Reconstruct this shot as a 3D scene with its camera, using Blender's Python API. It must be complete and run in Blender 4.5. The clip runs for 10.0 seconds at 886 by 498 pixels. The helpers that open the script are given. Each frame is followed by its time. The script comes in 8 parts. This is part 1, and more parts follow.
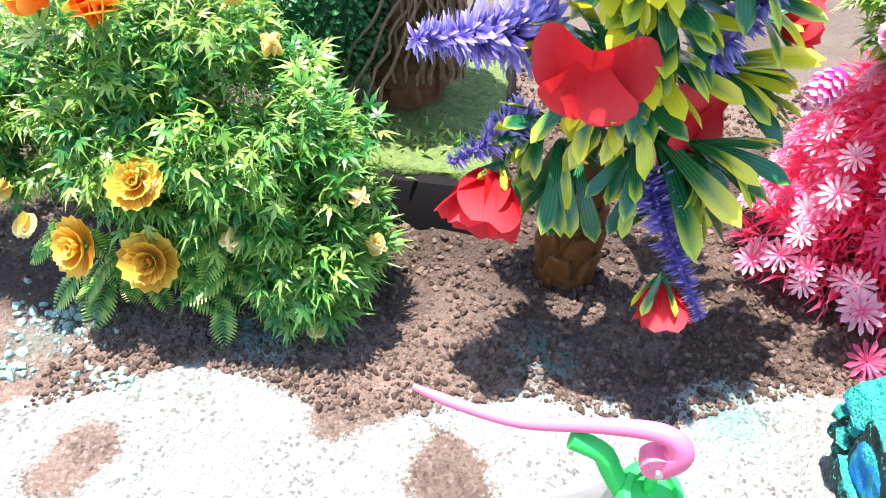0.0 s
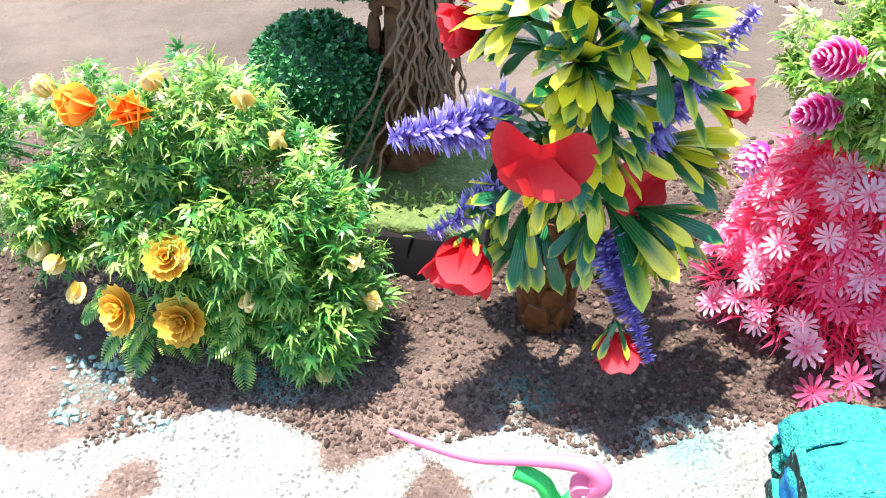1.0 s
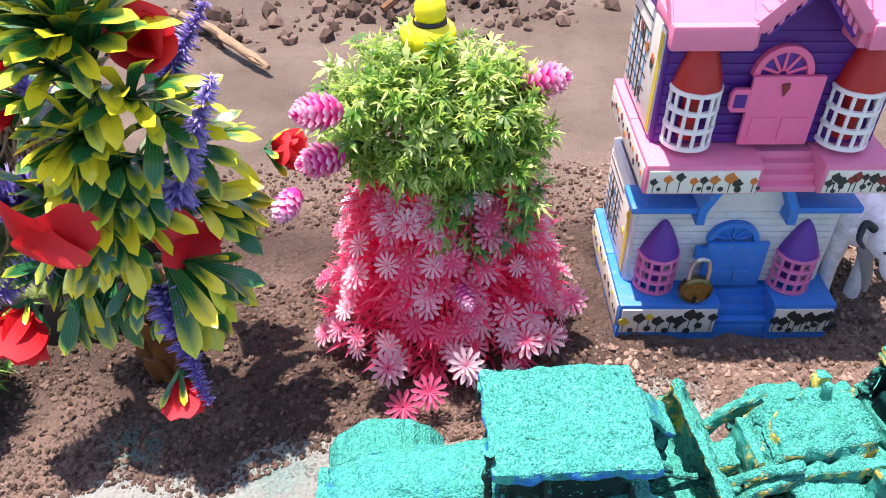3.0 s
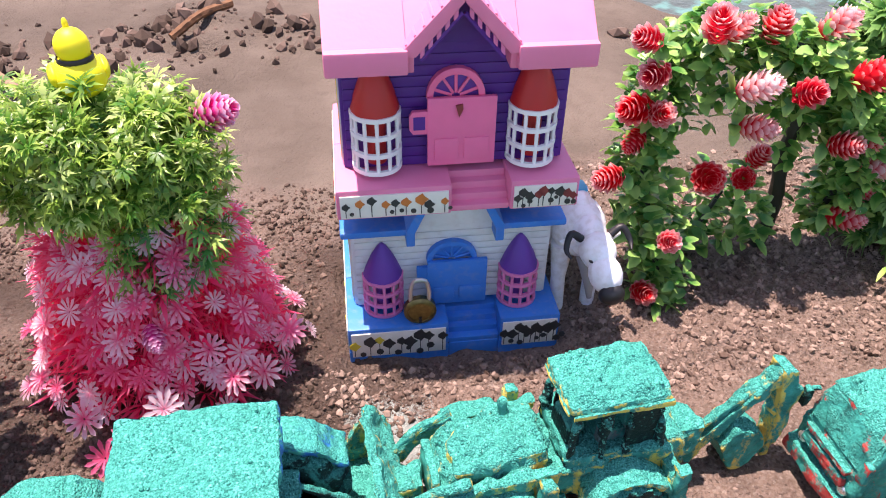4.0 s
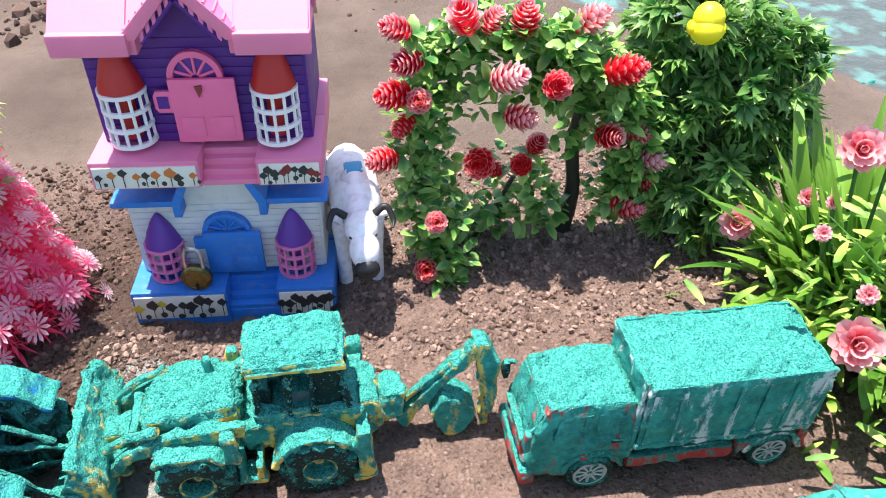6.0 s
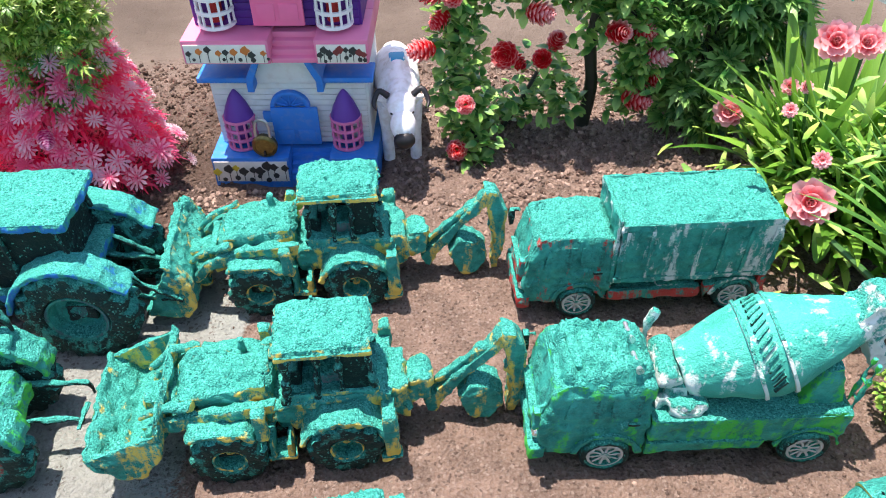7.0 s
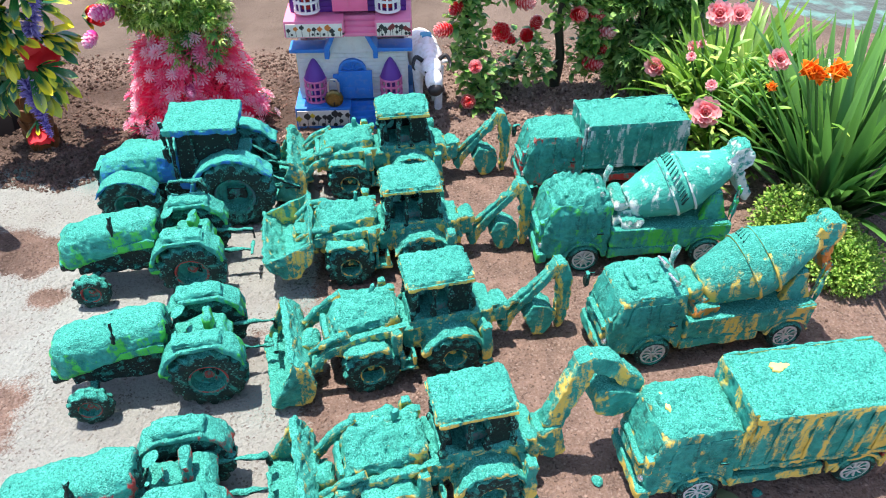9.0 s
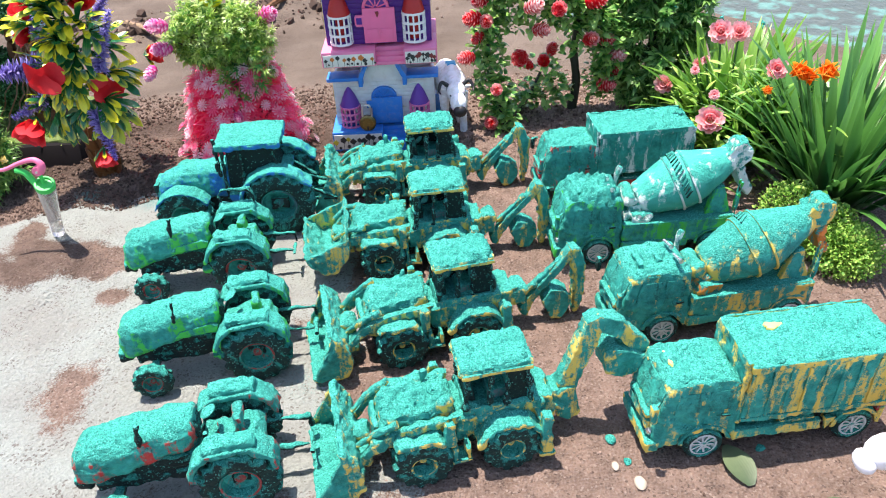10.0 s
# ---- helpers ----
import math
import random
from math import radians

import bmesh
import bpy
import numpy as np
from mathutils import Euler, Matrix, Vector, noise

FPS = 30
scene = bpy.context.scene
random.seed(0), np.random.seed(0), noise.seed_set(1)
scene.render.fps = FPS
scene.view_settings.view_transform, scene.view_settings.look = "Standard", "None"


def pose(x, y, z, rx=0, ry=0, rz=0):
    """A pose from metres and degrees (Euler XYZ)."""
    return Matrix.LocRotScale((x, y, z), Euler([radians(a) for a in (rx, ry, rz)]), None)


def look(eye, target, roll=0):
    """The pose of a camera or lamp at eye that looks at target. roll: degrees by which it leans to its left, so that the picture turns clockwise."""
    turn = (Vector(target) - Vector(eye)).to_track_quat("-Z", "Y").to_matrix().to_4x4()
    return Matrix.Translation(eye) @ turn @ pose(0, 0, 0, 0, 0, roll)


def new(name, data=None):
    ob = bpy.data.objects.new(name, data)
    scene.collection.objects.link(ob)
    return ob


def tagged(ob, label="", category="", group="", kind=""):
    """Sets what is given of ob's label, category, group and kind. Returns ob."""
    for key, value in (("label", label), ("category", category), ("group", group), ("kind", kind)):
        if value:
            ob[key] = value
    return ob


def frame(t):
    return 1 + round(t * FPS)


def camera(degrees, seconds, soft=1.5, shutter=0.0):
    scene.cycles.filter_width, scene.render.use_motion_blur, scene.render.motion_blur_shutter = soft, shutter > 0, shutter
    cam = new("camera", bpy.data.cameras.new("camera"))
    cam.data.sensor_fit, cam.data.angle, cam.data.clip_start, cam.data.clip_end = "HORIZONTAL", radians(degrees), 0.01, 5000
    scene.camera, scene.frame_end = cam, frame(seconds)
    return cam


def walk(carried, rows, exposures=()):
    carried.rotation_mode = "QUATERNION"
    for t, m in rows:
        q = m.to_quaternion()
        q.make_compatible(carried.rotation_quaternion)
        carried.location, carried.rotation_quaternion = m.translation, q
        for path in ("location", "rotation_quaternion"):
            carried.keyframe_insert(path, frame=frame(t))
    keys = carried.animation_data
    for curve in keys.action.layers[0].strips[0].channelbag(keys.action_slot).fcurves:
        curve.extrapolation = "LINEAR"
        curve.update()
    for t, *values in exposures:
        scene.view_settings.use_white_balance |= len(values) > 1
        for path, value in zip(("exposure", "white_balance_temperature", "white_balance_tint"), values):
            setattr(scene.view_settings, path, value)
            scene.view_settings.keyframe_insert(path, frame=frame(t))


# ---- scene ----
cam = camera(60.7, 10.0, 1.05)
PATH = [
    (0, (0.355, 0.23, 0.218), (0.198, 1.7, -1.13), 2.8),
    (0.5, (0.361, 0.22, 0.232), (0.137, 1.692, -1.104), 0.5),
    (1, (0.375, 0.211, 0.256), (0.128, 1.705, -1.05), -1.0),
    (1.5, (0.401, 0.204, 0.268), (0.197, 1.713, -1.029), -0.7),
    (2, (0.435, 0.204, 0.277), (0.271, 1.747, -0.985), -1.8),
    (2.2, (0.448, 0.203, 0.281), (0.333, 1.748, -0.983), -1.5),
    (3.3, (0.531, 0.213, 0.273), (0.639, 1.761, -0.989), -0.1),
    (3.5, (0.551, 0.214, 0.277), (0.713, 1.749, -0.995), 0.3),
    (4, (0.598, 0.208, 0.277), (0.872, 1.761, -0.954), 0.9),
    (4.5, (0.636, 0.211, 0.28), (0.986, 1.751, -0.948), 0.6),
    (5, (0.67, 0.212, 0.277), (1.059, 1.777, -0.906), -0.5),
    (5.2, (0.683, 0.213, 0.283), (1.074, 1.762, -0.921), 0.4),
    (6.3, (0.737, 0.142, 0.292), (0.87, 1.667, -0.997), 2.0),
    (6.5, (0.742, 0.124, 0.293), (0.852, 1.635, -1.013), 2.4),
    (7, (0.742, 0.081, 0.301), (0.76, 1.549, -1.056), -0.8),
    (7.5, (0.731, 0.036, 0.314), (0.732, 1.461, -1.089), -2.5),
    (8, (0.709, -0.018, 0.345), (0.772, 1.417, -1.047), -0.4),
    (8.5, (0.69, -0.076, 0.359), (0.826, 1.375, -1.011), 0.8),
    (9, (0.682, -0.132, 0.357), (0.809, 1.395, -0.927), 0.1),
    (9.5, (0.692, -0.169, 0.361), (0.781, 1.412, -0.859), -3.0),
    (10, (0.686, -0.197, 0.352), (0.723, 1.429, -0.812), -3.2),
]
EXPOSURES = [(0.0, 1.92, 6450, 14), (2.0, 1.74, 6450, 15), (3.5, 1.26, 7150, 31), (5.0, 1.31, 6950, 27), (6.5, 1.38, 6700, 19), (7.2, 1.27, 6950, 20), (8.5, 1.21, 6850, 20), (10.0, 1.32, 6800, 18)]
walk(cam, [(t, look(eye, target, roll)) for t, eye, target, roll in PATH], EXPOSURES)

# ---- light ----
SUN_AZ, SUN_EL = -48.0, 78.0      # degrees clockwise from +y, and above the ground
world = bpy.data.worlds.new("sky")
scene.world = world
world.use_nodes = True
wn = world.node_tree
sky = wn.nodes.new("ShaderNodeTexSky")
sky.sky_type, sky.sun_disc = "NISHITA", False
sky.sun_elevation, sky.sun_rotation = radians(SUN_EL), radians(SUN_AZ)
wn.links.new(sky.outputs[0], wn.nodes["Background"].inputs[0])
wn.nodes["Background"].inputs[1].default_value = 0.128
sun = new("sun", bpy.data.lights.new("sun", "SUN"))
sun.data.energy, sun.data.angle, sun.data.color = 4.35, radians(0.6), (1.0, 0.95, 0.88)
to_sun = Vector((math.sin(radians(SUN_AZ)) * math.cos(radians(SUN_EL)), math.cos(radians(SUN_AZ)) * math.cos(radians(SUN_EL)), math.sin(radians(SUN_EL))))
sun.matrix_world = look(to_sun * 5, (0, 0, 0))


# ---- materials ----
class Mat:
    """A node material with short calls."""

    def __init__(self, name, color=(0.5, 0.5, 0.5), rough=0.6, metal=0.0, spec=0.5):
        self.m = bpy.data.materials.new(name)
        self.m.use_nodes = True
        self.t = self.m.node_tree
        self.b = self.t.nodes["Principled BSDF"]
        self.b.inputs["Base Color"].default_value = (*color, 1)
        self.b.inputs["Roughness"].default_value = rough
        self.b.inputs["Metallic"].default_value = metal
        self.b.inputs["Specular IOR Level"].default_value = spec

    def node(self, kind, **kw):
        n = self.t.nodes.new(kind)
        for k, v in kw.items():
            n.inputs[k.replace("_", " ")].default_value = v
        return n

    def link(self, a, b):
        self.t.links.new(a, b)

    def coord(self, which="Object"):
        return self.node("ShaderNodeTexCoord").outputs[which]

    def noise(self, scale, detail=3.0, vec=None, rough=0.5):
        n = self.node("ShaderNodeTexNoise", Scale=scale, Detail=detail, Roughness=rough)
        self.link(vec or self.coord(), n.inputs["Vector"])
        return n.outputs["Fac"]

    def voronoi(self, scale, vec=None, out="Distance"):
        n = self.node("ShaderNodeTexVoronoi", Scale=scale)
        self.link(vec or self.coord(), n.inputs["Vector"])
        return n.outputs[out]

    def ramp(self, fac, stops):
        n = self.t.nodes.new("ShaderNodeValToRGB")
        el = n.color_ramp.elements
        while len(el) < len(stops):
            el.new(0.5)
        for e, (p, c) in zip(el, stops):
            e.position = p
            e.color = (*c, 1) if len(c) == 3 else c
        self.link(fac, n.inputs[0])
        return n.outputs[0]

    def step(self, fac, lo, hi):
        n = self.t.nodes.new("ShaderNodeMapRange")
        n.inputs[1].default_value, n.inputs[2].default_value = lo, hi
        self.link(fac, n.inputs[0])
        return n.outputs[0]

    def math(self, op, a, b):
        n = self.t.nodes.new("ShaderNodeMath")
        n.operation = op
        for i, v in enumerate((a, b)):
            if isinstance(v, (int, float)):
                n.inputs[i].default_value = v
            else:
                self.link(v, n.inputs[i])
        return n.outputs[0]

    def mix(self, fac, a, b, mode="MIX"):
        n = self.t.nodes.new("ShaderNodeMix")
        n.data_type, n.blend_type = "RGBA", mode
        for i, v in ((0, fac), (6, a), (7, b)):
            if isinstance(v, (int, float)):
                n.inputs[i].default_value = v
            elif isinstance(v, tuple):
                n.inputs[i].default_value = (*v, 1)
            else:
                self.link(v, n.inputs[i])
        return n.outputs[2]

    def color(self, sock):
        self.link(sock, self.b.inputs["Base Color"])
        return self

    def rough(self, sock):
        self.link(sock, self.b.inputs["Roughness"])
        return self

    def bump(self, sock, strength=0.5, dist=0.001):
        n = self.node("ShaderNodeBump", Strength=strength, Distance=dist)
        self.link(sock, n.inputs["Height"])
        self.link(n.outputs[0], self.b.inputs["Normal"])
        return self


TEAL = (0.038, 0.355, 0.285)


def coated(name, paint, bare=0.25, film=0.85, speck=0.0, crust=1.0):
    """Painted toy plastic under teal sand: coarse loose grains on upward faces, a smooth film on the sides, rubbed off along edges and in drips.
    bare: how much paint shows; speck: loose pale grains stuck to what is bare; crust: how much loose sand lies on top."""
    k = Mat(name, rough=0.8, spec=0.16)
    pos = k.coord("Object")
    sep = k.t.nodes.new("ShaderNodeSeparateColor")
    k.link(k.voronoi(1300.0, pos, "Color"), sep.inputs[0])
    grain = k.math("SUBTRACT", 1.0, k.math("MULTIPLY", k.voronoi(1300.0, pos), 1.3))
    soft, mid, fine = k.noise(75.0, 3.0, pos), k.noise(260.0, 4.0, pos, 0.6), k.noise(1500.0, 3.0, pos)
    tone = k.math("ADD", k.math("MULTIPLY", sep.outputs[0], 0.5), k.math("MULTIPLY", k.step(fine, 0.3, 0.7), 0.5))
    sand = k.ramp(tone, [(0.12, (0.006, 0.115, 0.095)), (0.40, (0.022, 0.265, 0.215)), (0.78, (0.055, 0.435, 0.355)), (1.0, (0.20, 0.64, 0.55))])
    sand = k.mix(k.math("MULTIPLY", k.step(soft, 0.35, 0.7), 0.4), sand, (0.018, 0.245, 0.200))
    # Film on the sides; its deeper teal holds part of their shade.
    wet_shade = k.mix(k.step(k.math("ADD", k.math("MULTIPLY", soft, 0.5), k.math("MULTIPLY", mid, 0.5)), 0.36, 0.64), (0.008, 0.170, 0.142), (0.030, 0.400, 0.325)) if crust >= 0.75 else k.mix(k.step(soft, 0.3, 0.7), (0.018, 0.290, 0.225), (0.055, 0.440, 0.350))
    wet_shade = k.mix(k.math("MULTIPLY", k.step(fine, 0.52, 0.72), 0.5), wet_shade, (0.035, 0.39, 0.325))
    geo = k.node("ShaderNodeNewGeometry")
    nrm = k.t.nodes.new("ShaderNodeSeparateXYZ")
    k.link(geo.outputs["Normal"], nrm.inputs[0])
    up = k.step(k.math("ADD", nrm.outputs[2], k.math("ADD", k.math("MULTIPLY", k.math("SUBTRACT", k.noise(190.0, 5.0, pos, 0.65), 0.5), 2.2), k.math("MULTIPLY", sep.outputs[1], 0.14))), 0.30, 0.72)
    if crust < 1.0:
        up = k.math("MULTIPLY", up, crust)
    stretch = k.t.nodes.new("ShaderNodeVectorMath")
    stretch.operation = "MULTIPLY"
    stretch.inputs[1].default_value = (1.0, 1.0, 0.22)
    k.link(pos, stretch.inputs[0])
    wipe = k.math("ADD", k.math("MULTIPLY", k.noise(125.0, 2.0, stretch.outputs[0]), 0.72), k.math("MULTIPLY", k.noise(520.0, 3.0, stretch.outputs[0]), 0.28))
    wipe = k.math("ADD", wipe, k.math("MULTIPLY", k.math("SUBTRACT", sep.outputs[2], 0.5), 0.07))
    worn = k.step(geo.outputs["Pointiness"], 0.505, 0.555)
    rub = k.step(k.math("ADD", wipe, k.math("MULTIPLY", worn, 0.13)), 0.615 - bare * 0.4, 0.70 - bare * 0.4)
    rub = k.math("MULTIPLY", rub, k.math("SUBTRACT", 1.0, up))
    side = k.mix(k.math("MULTIPLY", rub, film), wet_shade, paint)
    if speck:
        side = k.mix(k.step(sep.outputs[2], 1.0 - speck, 1.03 - speck), side, (0.07, 0.34, 0.28))
    k.color(k.mix(up, side, sand))
    high = k.math("MULTIPLY", k.math("ADD", k.math("MULTIPLY", grain, 0.50), k.math("MULTIPLY", fine, 0.80)), k.step(up, -0.12, 1.0))
    k.bump(k.math("ADD", high, k.math("ADD", k.math("MULTIPLY", mid, 1.1), k.math("MULTIPLY", up, 0.35))), 1.0, 0.0009)
    k.rough(k.step(up, -2.2, 1.6))
    return k.m


def plastic(name, color, rough=0.35, vary=0.12, dust=0.0):
    k = Mat(name, rough=rough)
    n = k.noise(90.0, 4.0)
    dark = tuple(c * (1 - vary) for c in color)
    c = k.mix(n, dark, tuple(min(1, c * (1 + vary * 0.6)) for c in color))
    if dust:
        c = k.mix(k.math("MULTIPLY", k.step(k.noise(240.0, 5.0), 0.5, 0.75), dust), c, (0.42, 0.34, 0.27))
    k.color(c).bump(k.noise(600.0, 2.0), 0.15, 0.0004)
    k.rough(k.step(n, -0.6 - rough, 2.2 - rough))
    return k.m


def leafy(name, base, tip, edge=0.0, rough=0.4, back=None, sheen=0.5, spread=0.35, glow=0.38, lo=0.25, hi=0.95, whole=False, streak=None):
    """Leaf or petal: colour runs along it, with an edge tint, differing from leaf to leaf."""
    k = Mat(name, rough=rough, spec=sheen)
    uv = k.t.nodes.new("ShaderNodeSeparateXYZ")
    k.link(k.coord("UV"), uv.inputs[0])
    across = k.math("ABSOLUTE", k.math("SUBTRACT", uv.outputs[0], 0.5), 0.0)
    isl = k.node("ShaderNodeNewGeometry").outputs["Random Per Island"]
    obj = k.node("ShaderNodeObjectInfo").outputs["Random"]
    rnd = obj if whole else k.math("FRACT", k.math("ADD", isl, obj), 0.0)
    t = k.math("ADD", k.math("ADD", uv.outputs[1], k.math("MULTIPLY", across, edge)), k.math("MULTIPLY", k.math("SUBTRACT", rnd, 0.5), spread * 2))
    t = k.math("ADD", t, k.math("MULTIPLY", k.math("SUBTRACT", k.noise(300.0, 3.0), 0.5), 0.3))
    col = k.mix(k.step(t, lo, hi), base, tip)
    if back:
        col = k.mix(k.math("MULTIPLY", k.step(rnd, 0.7, 1.0), 0.7), col, back)
    if streak:
        lines = k.math("FRACT", k.math("ADD", k.math("MULTIPLY", uv.outputs[0], 5.0), k.math("MULTIPLY", k.noise(200.0, 2.0), 0.5)), 0.0)
        lit = k.math("MULTIPLY", k.step(lines, 0.62, 0.85), k.step(uv.outputs[1], 1.0, 0.15))
        col = k.mix(k.math("MULTIPLY", lit, 0.55), col, streak)
    k.color(col)
    thin = k.t.nodes.new("ShaderNodeBsdfTranslucent")
    k.link(col, thin.inputs["Color"])
    both = k.t.nodes.new("ShaderNodeMixShader")
    both.inputs[0].default_value = glow
    k.link(k.b.outputs[0], both.inputs[1])
    k.link(thin.outputs[0], both.inputs[2])
    k.link(both.outputs[0], k.t.nodes["Material Output"].inputs["Surface"])
    rib = k.t.nodes.new("ShaderNodeTexWave")
    rib.inputs["Scale"].default_value = 3.5
    k.link(k.coord("UV"), rib.inputs["Vector"])
    k.bump(rib.outputs["Fac"], 0.10, 0.0005)
    return k.m


def soil_material():
    k = Mat("soil", rough=0.95, spec=0.2)
    pos = k.coord("Object")
    at = k.t.nodes.new("ShaderNodeAttribute")
    at.attribute_name = "cover"
    sep = k.t.nodes.new("ShaderNodeSeparateColor")
    k.link(at.outputs["Color"], sep.inputs[0])
    big, mid, fine = k.noise(9.0, 4.0, pos), k.noise(70.0, 5.0, pos), k.noise(700.0, 4.0, pos, 0.65)
    grit = k.voronoi(800.0, pos, "Color")
    gs = k.t.nodes.new("ShaderNodeSeparateColor")
    k.link(grit, gs.inputs[0])
    earth = k.mix(k.step(mid, 0.3, 0.7), (0.122, 0.078, 0.058), (0.30, 0.204, 0.156))
    earth = k.mix(k.math("MULTIPLY", k.step(fine, 0.35, 0.7), 0.55), earth, (0.38, 0.305, 0.258))
    earth = k.mix(k.math("MULTIPLY", k.step(gs.outputs[0], 0.88, 0.97), 0.42), earth, (0.46, 0.38, 0.32))
    earth = k.mix(k.math("MULTIPLY", k.step(gs.outputs[1], 0.88, 0.97), 0.55), earth, (0.04, 0.027, 0.022))
    # Damp soil, darkened further to carry the plants' shade in its colour.
    damp = k.t.nodes.new("ShaderNodeAttribute")
    damp.attribute_name = "damp"
    earth = k.mix(k.math("MULTIPLY", damp.outputs["Fac"], 0.80), earth, (0.062, 0.042, 0.032))
    mud = k.mix(k.step(big, 0.35, 0.65), (0.098, 0.077, 0.060), (0.158, 0.126, 0.100))
    mud = k.mix(k.math("MULTIPLY", k.step(mid, 0.5, 0.8), 0.4), mud, (0.075, 0.058, 0.045))
    earth = k.mix(sep.outputs[1], earth, mud)
    sand = k.mix(k.step(fine, 0.3, 0.7), (0.335, 0.370, 0.338), (0.43, 0.484, 0.446))
    sand = k.mix(k.math("MULTIPLY", k.step(k.math("ADD", k.math("MULTIPLY", k.noise(23.0, 5.0, pos, 0.6), 0.5), k.math("MULTIPLY", k.noise(6.0, 3.0, pos), 0.5)), 0.40, 0.60), 0.46), sand, (0.262, 0.240, 0.208))
    sand = k.mix(k.math("MULTIPLY", k.step(k.math("ADD", gs.outputs[2], k.math("MULTIPLY", k.math("SUBTRACT", k.noise(38.0, 4.0, pos, 0.6), 0.5), 0.9)), 0.91, 0.99), 0.7), sand, (0.15, 0.125, 0.108))
    edge = k.math("ADD", sep.outputs[0], k.math("ADD", k.math("MULTIPLY", k.math("SUBTRACT", mid, 0.5), 0.9), k.math("MULTIPLY", k.math("SUBTRACT", fine, 0.5), 0.9)))
    col = k.mix(k.step(edge, 0.38, 0.62), earth, sand)
    # Spilled teal sand, and plant shadows painted on the white sand as teal.
    spill = k.math("ADD", sep.outputs[2], k.math("MULTIPLY", k.math("SUBTRACT", fine, 0.5), 1.6))
    col = k.mix(k.math("MULTIPLY", k.step(spill, 0.4, 0.9), 0.75), col, (0.10, 0.33, 0.30))
    k.color(col)
    peb = k.voronoi(330.0, pos)
    calm = k.math("SUBTRACT", 1.0, k.math("MULTIPLY", sep.outputs[1], 0.6))
    k.bump(k.math("MULTIPLY", calm, k.math("ADD", k.math("ADD", k.math("MULTIPLY", peb, 0.8), k.math("MULTIPLY", k.noise(420.0, 4.0, pos, 0.7), 1.6)), k.math("ADD", k.math("MULTIPLY", mid, 1.5), k.math("ADD", fine, k.math("MULTIPLY", gs.outputs[0], 0.35))))), 1.0, 0.0026)
    return k.m


# ---- mesh helpers ----
def finish(me, mat, smooth=True, sharp=40):
    for m in (mat if isinstance(mat, (list, tuple)) else [mat]):
        me.materials.append(m)
    if smooth:
        me.shade_smooth()
        me.set_sharp_from_angle(angle=radians(sharp))
    return me


def part(name, bm, mat, parent=None, label="", smooth=True, sharp=40):
    """Links a bmesh as one mesh object under a thing or under a part."""
    me = bpy.data.meshes.new(name)
    bm.normal_update()
    bm.to_mesh(me)
    bm.free()
    ob = new(name, finish(me, mat, smooth, sharp))
    ob.parent = parent
    return tagged(ob, label)


def again(name, source, parent, m, label=""):
    """Another object on the mesh of source."""
    ob = new(name, source.data)
    ob.parent = parent
    ob.matrix_basis = m
    return tagged(ob, label)


def thing(name, m, label, category, group="", kind=""):
    ob = new(name)
    ob.empty_display_size = 0.01
    ob.matrix_world = m
    return tagged(ob, label, category, group, kind)


def box(bm, lo, hi, bev=0.0006, taper=(1, 1), shift=(0, 0)):
    """A bevelled box; its top is scaled by taper and shifted."""
    c = [(a + b) / 2 for a, b in zip(lo, hi)]
    s = [b - a for a, b in zip(lo, hi)]
    r = bmesh.ops.create_cube(bm, size=1.0)
    for v in r["verts"]:
        top = v.co.z > 0
        tx, ty = taper if top else (1, 1)
        dx, dy = shift if top else (0, 0)
        v.co = (c[0] + v.co.x * s[0] * tx + dx, c[1] + v.co.y * s[1] * ty + dy, c[2] + v.co.z * s[2])
    if bev:
        es = list({e for v in r["verts"] for e in v.link_edges})
        bmesh.ops.bevel(bm, geom=es, offset=min(bev, min(s) * 0.4), segments=2, affect="EDGES", profile=0.6)
    return bm


def prism(bm, pts, y0, y1, bev=0.0006):
    """A polygon in x and z, drawn out along y."""
    a = [bm.verts.new((x, y0, z)) for x, z in pts]
    b = [bm.verts.new((x, y1, z)) for x, z in pts]
    n = len(pts)
    fs = [bm.faces.new(a), bm.faces.new(b[::-1])]
    for i in range(n):
        j = (i + 1) % n
        fs.append(bm.faces.new((a[j], a[i], b[i], b[j])))
    bmesh.ops.recalc_face_normals(bm, faces=fs)
    if bev:
        bmesh.ops.bevel(bm, geom=list({e for f in fs for e in f.edges}), offset=bev, segments=2, affect="EDGES", profile=0.6)
    return bm


def lathe(bm, profile, seg=20, m=Matrix(), cap=True, wob=None):
    """Turns (radius, height) pairs about z."""
    rings = []
    for r, z in profile:
        ring = []
        for i in range(seg):
            a = 2 * math.pi * i / seg
            rr = r * (1 + (wob(a, z) if wob else 0))
            ring.append(bm.verts.new(m @ Vector((rr * math.cos(a), rr * math.sin(a), z))))
        rings.append(ring)
    for p, q in zip(rings, rings[1:]):
        for i in range(seg):
            j = (i + 1) % seg
            bm.faces.new((p[i], p[j], q[j], q[i]))
    if cap:
        bm.faces.new(rings[0][::-1])
        bm.faces.new(rings[-1])
    return bm


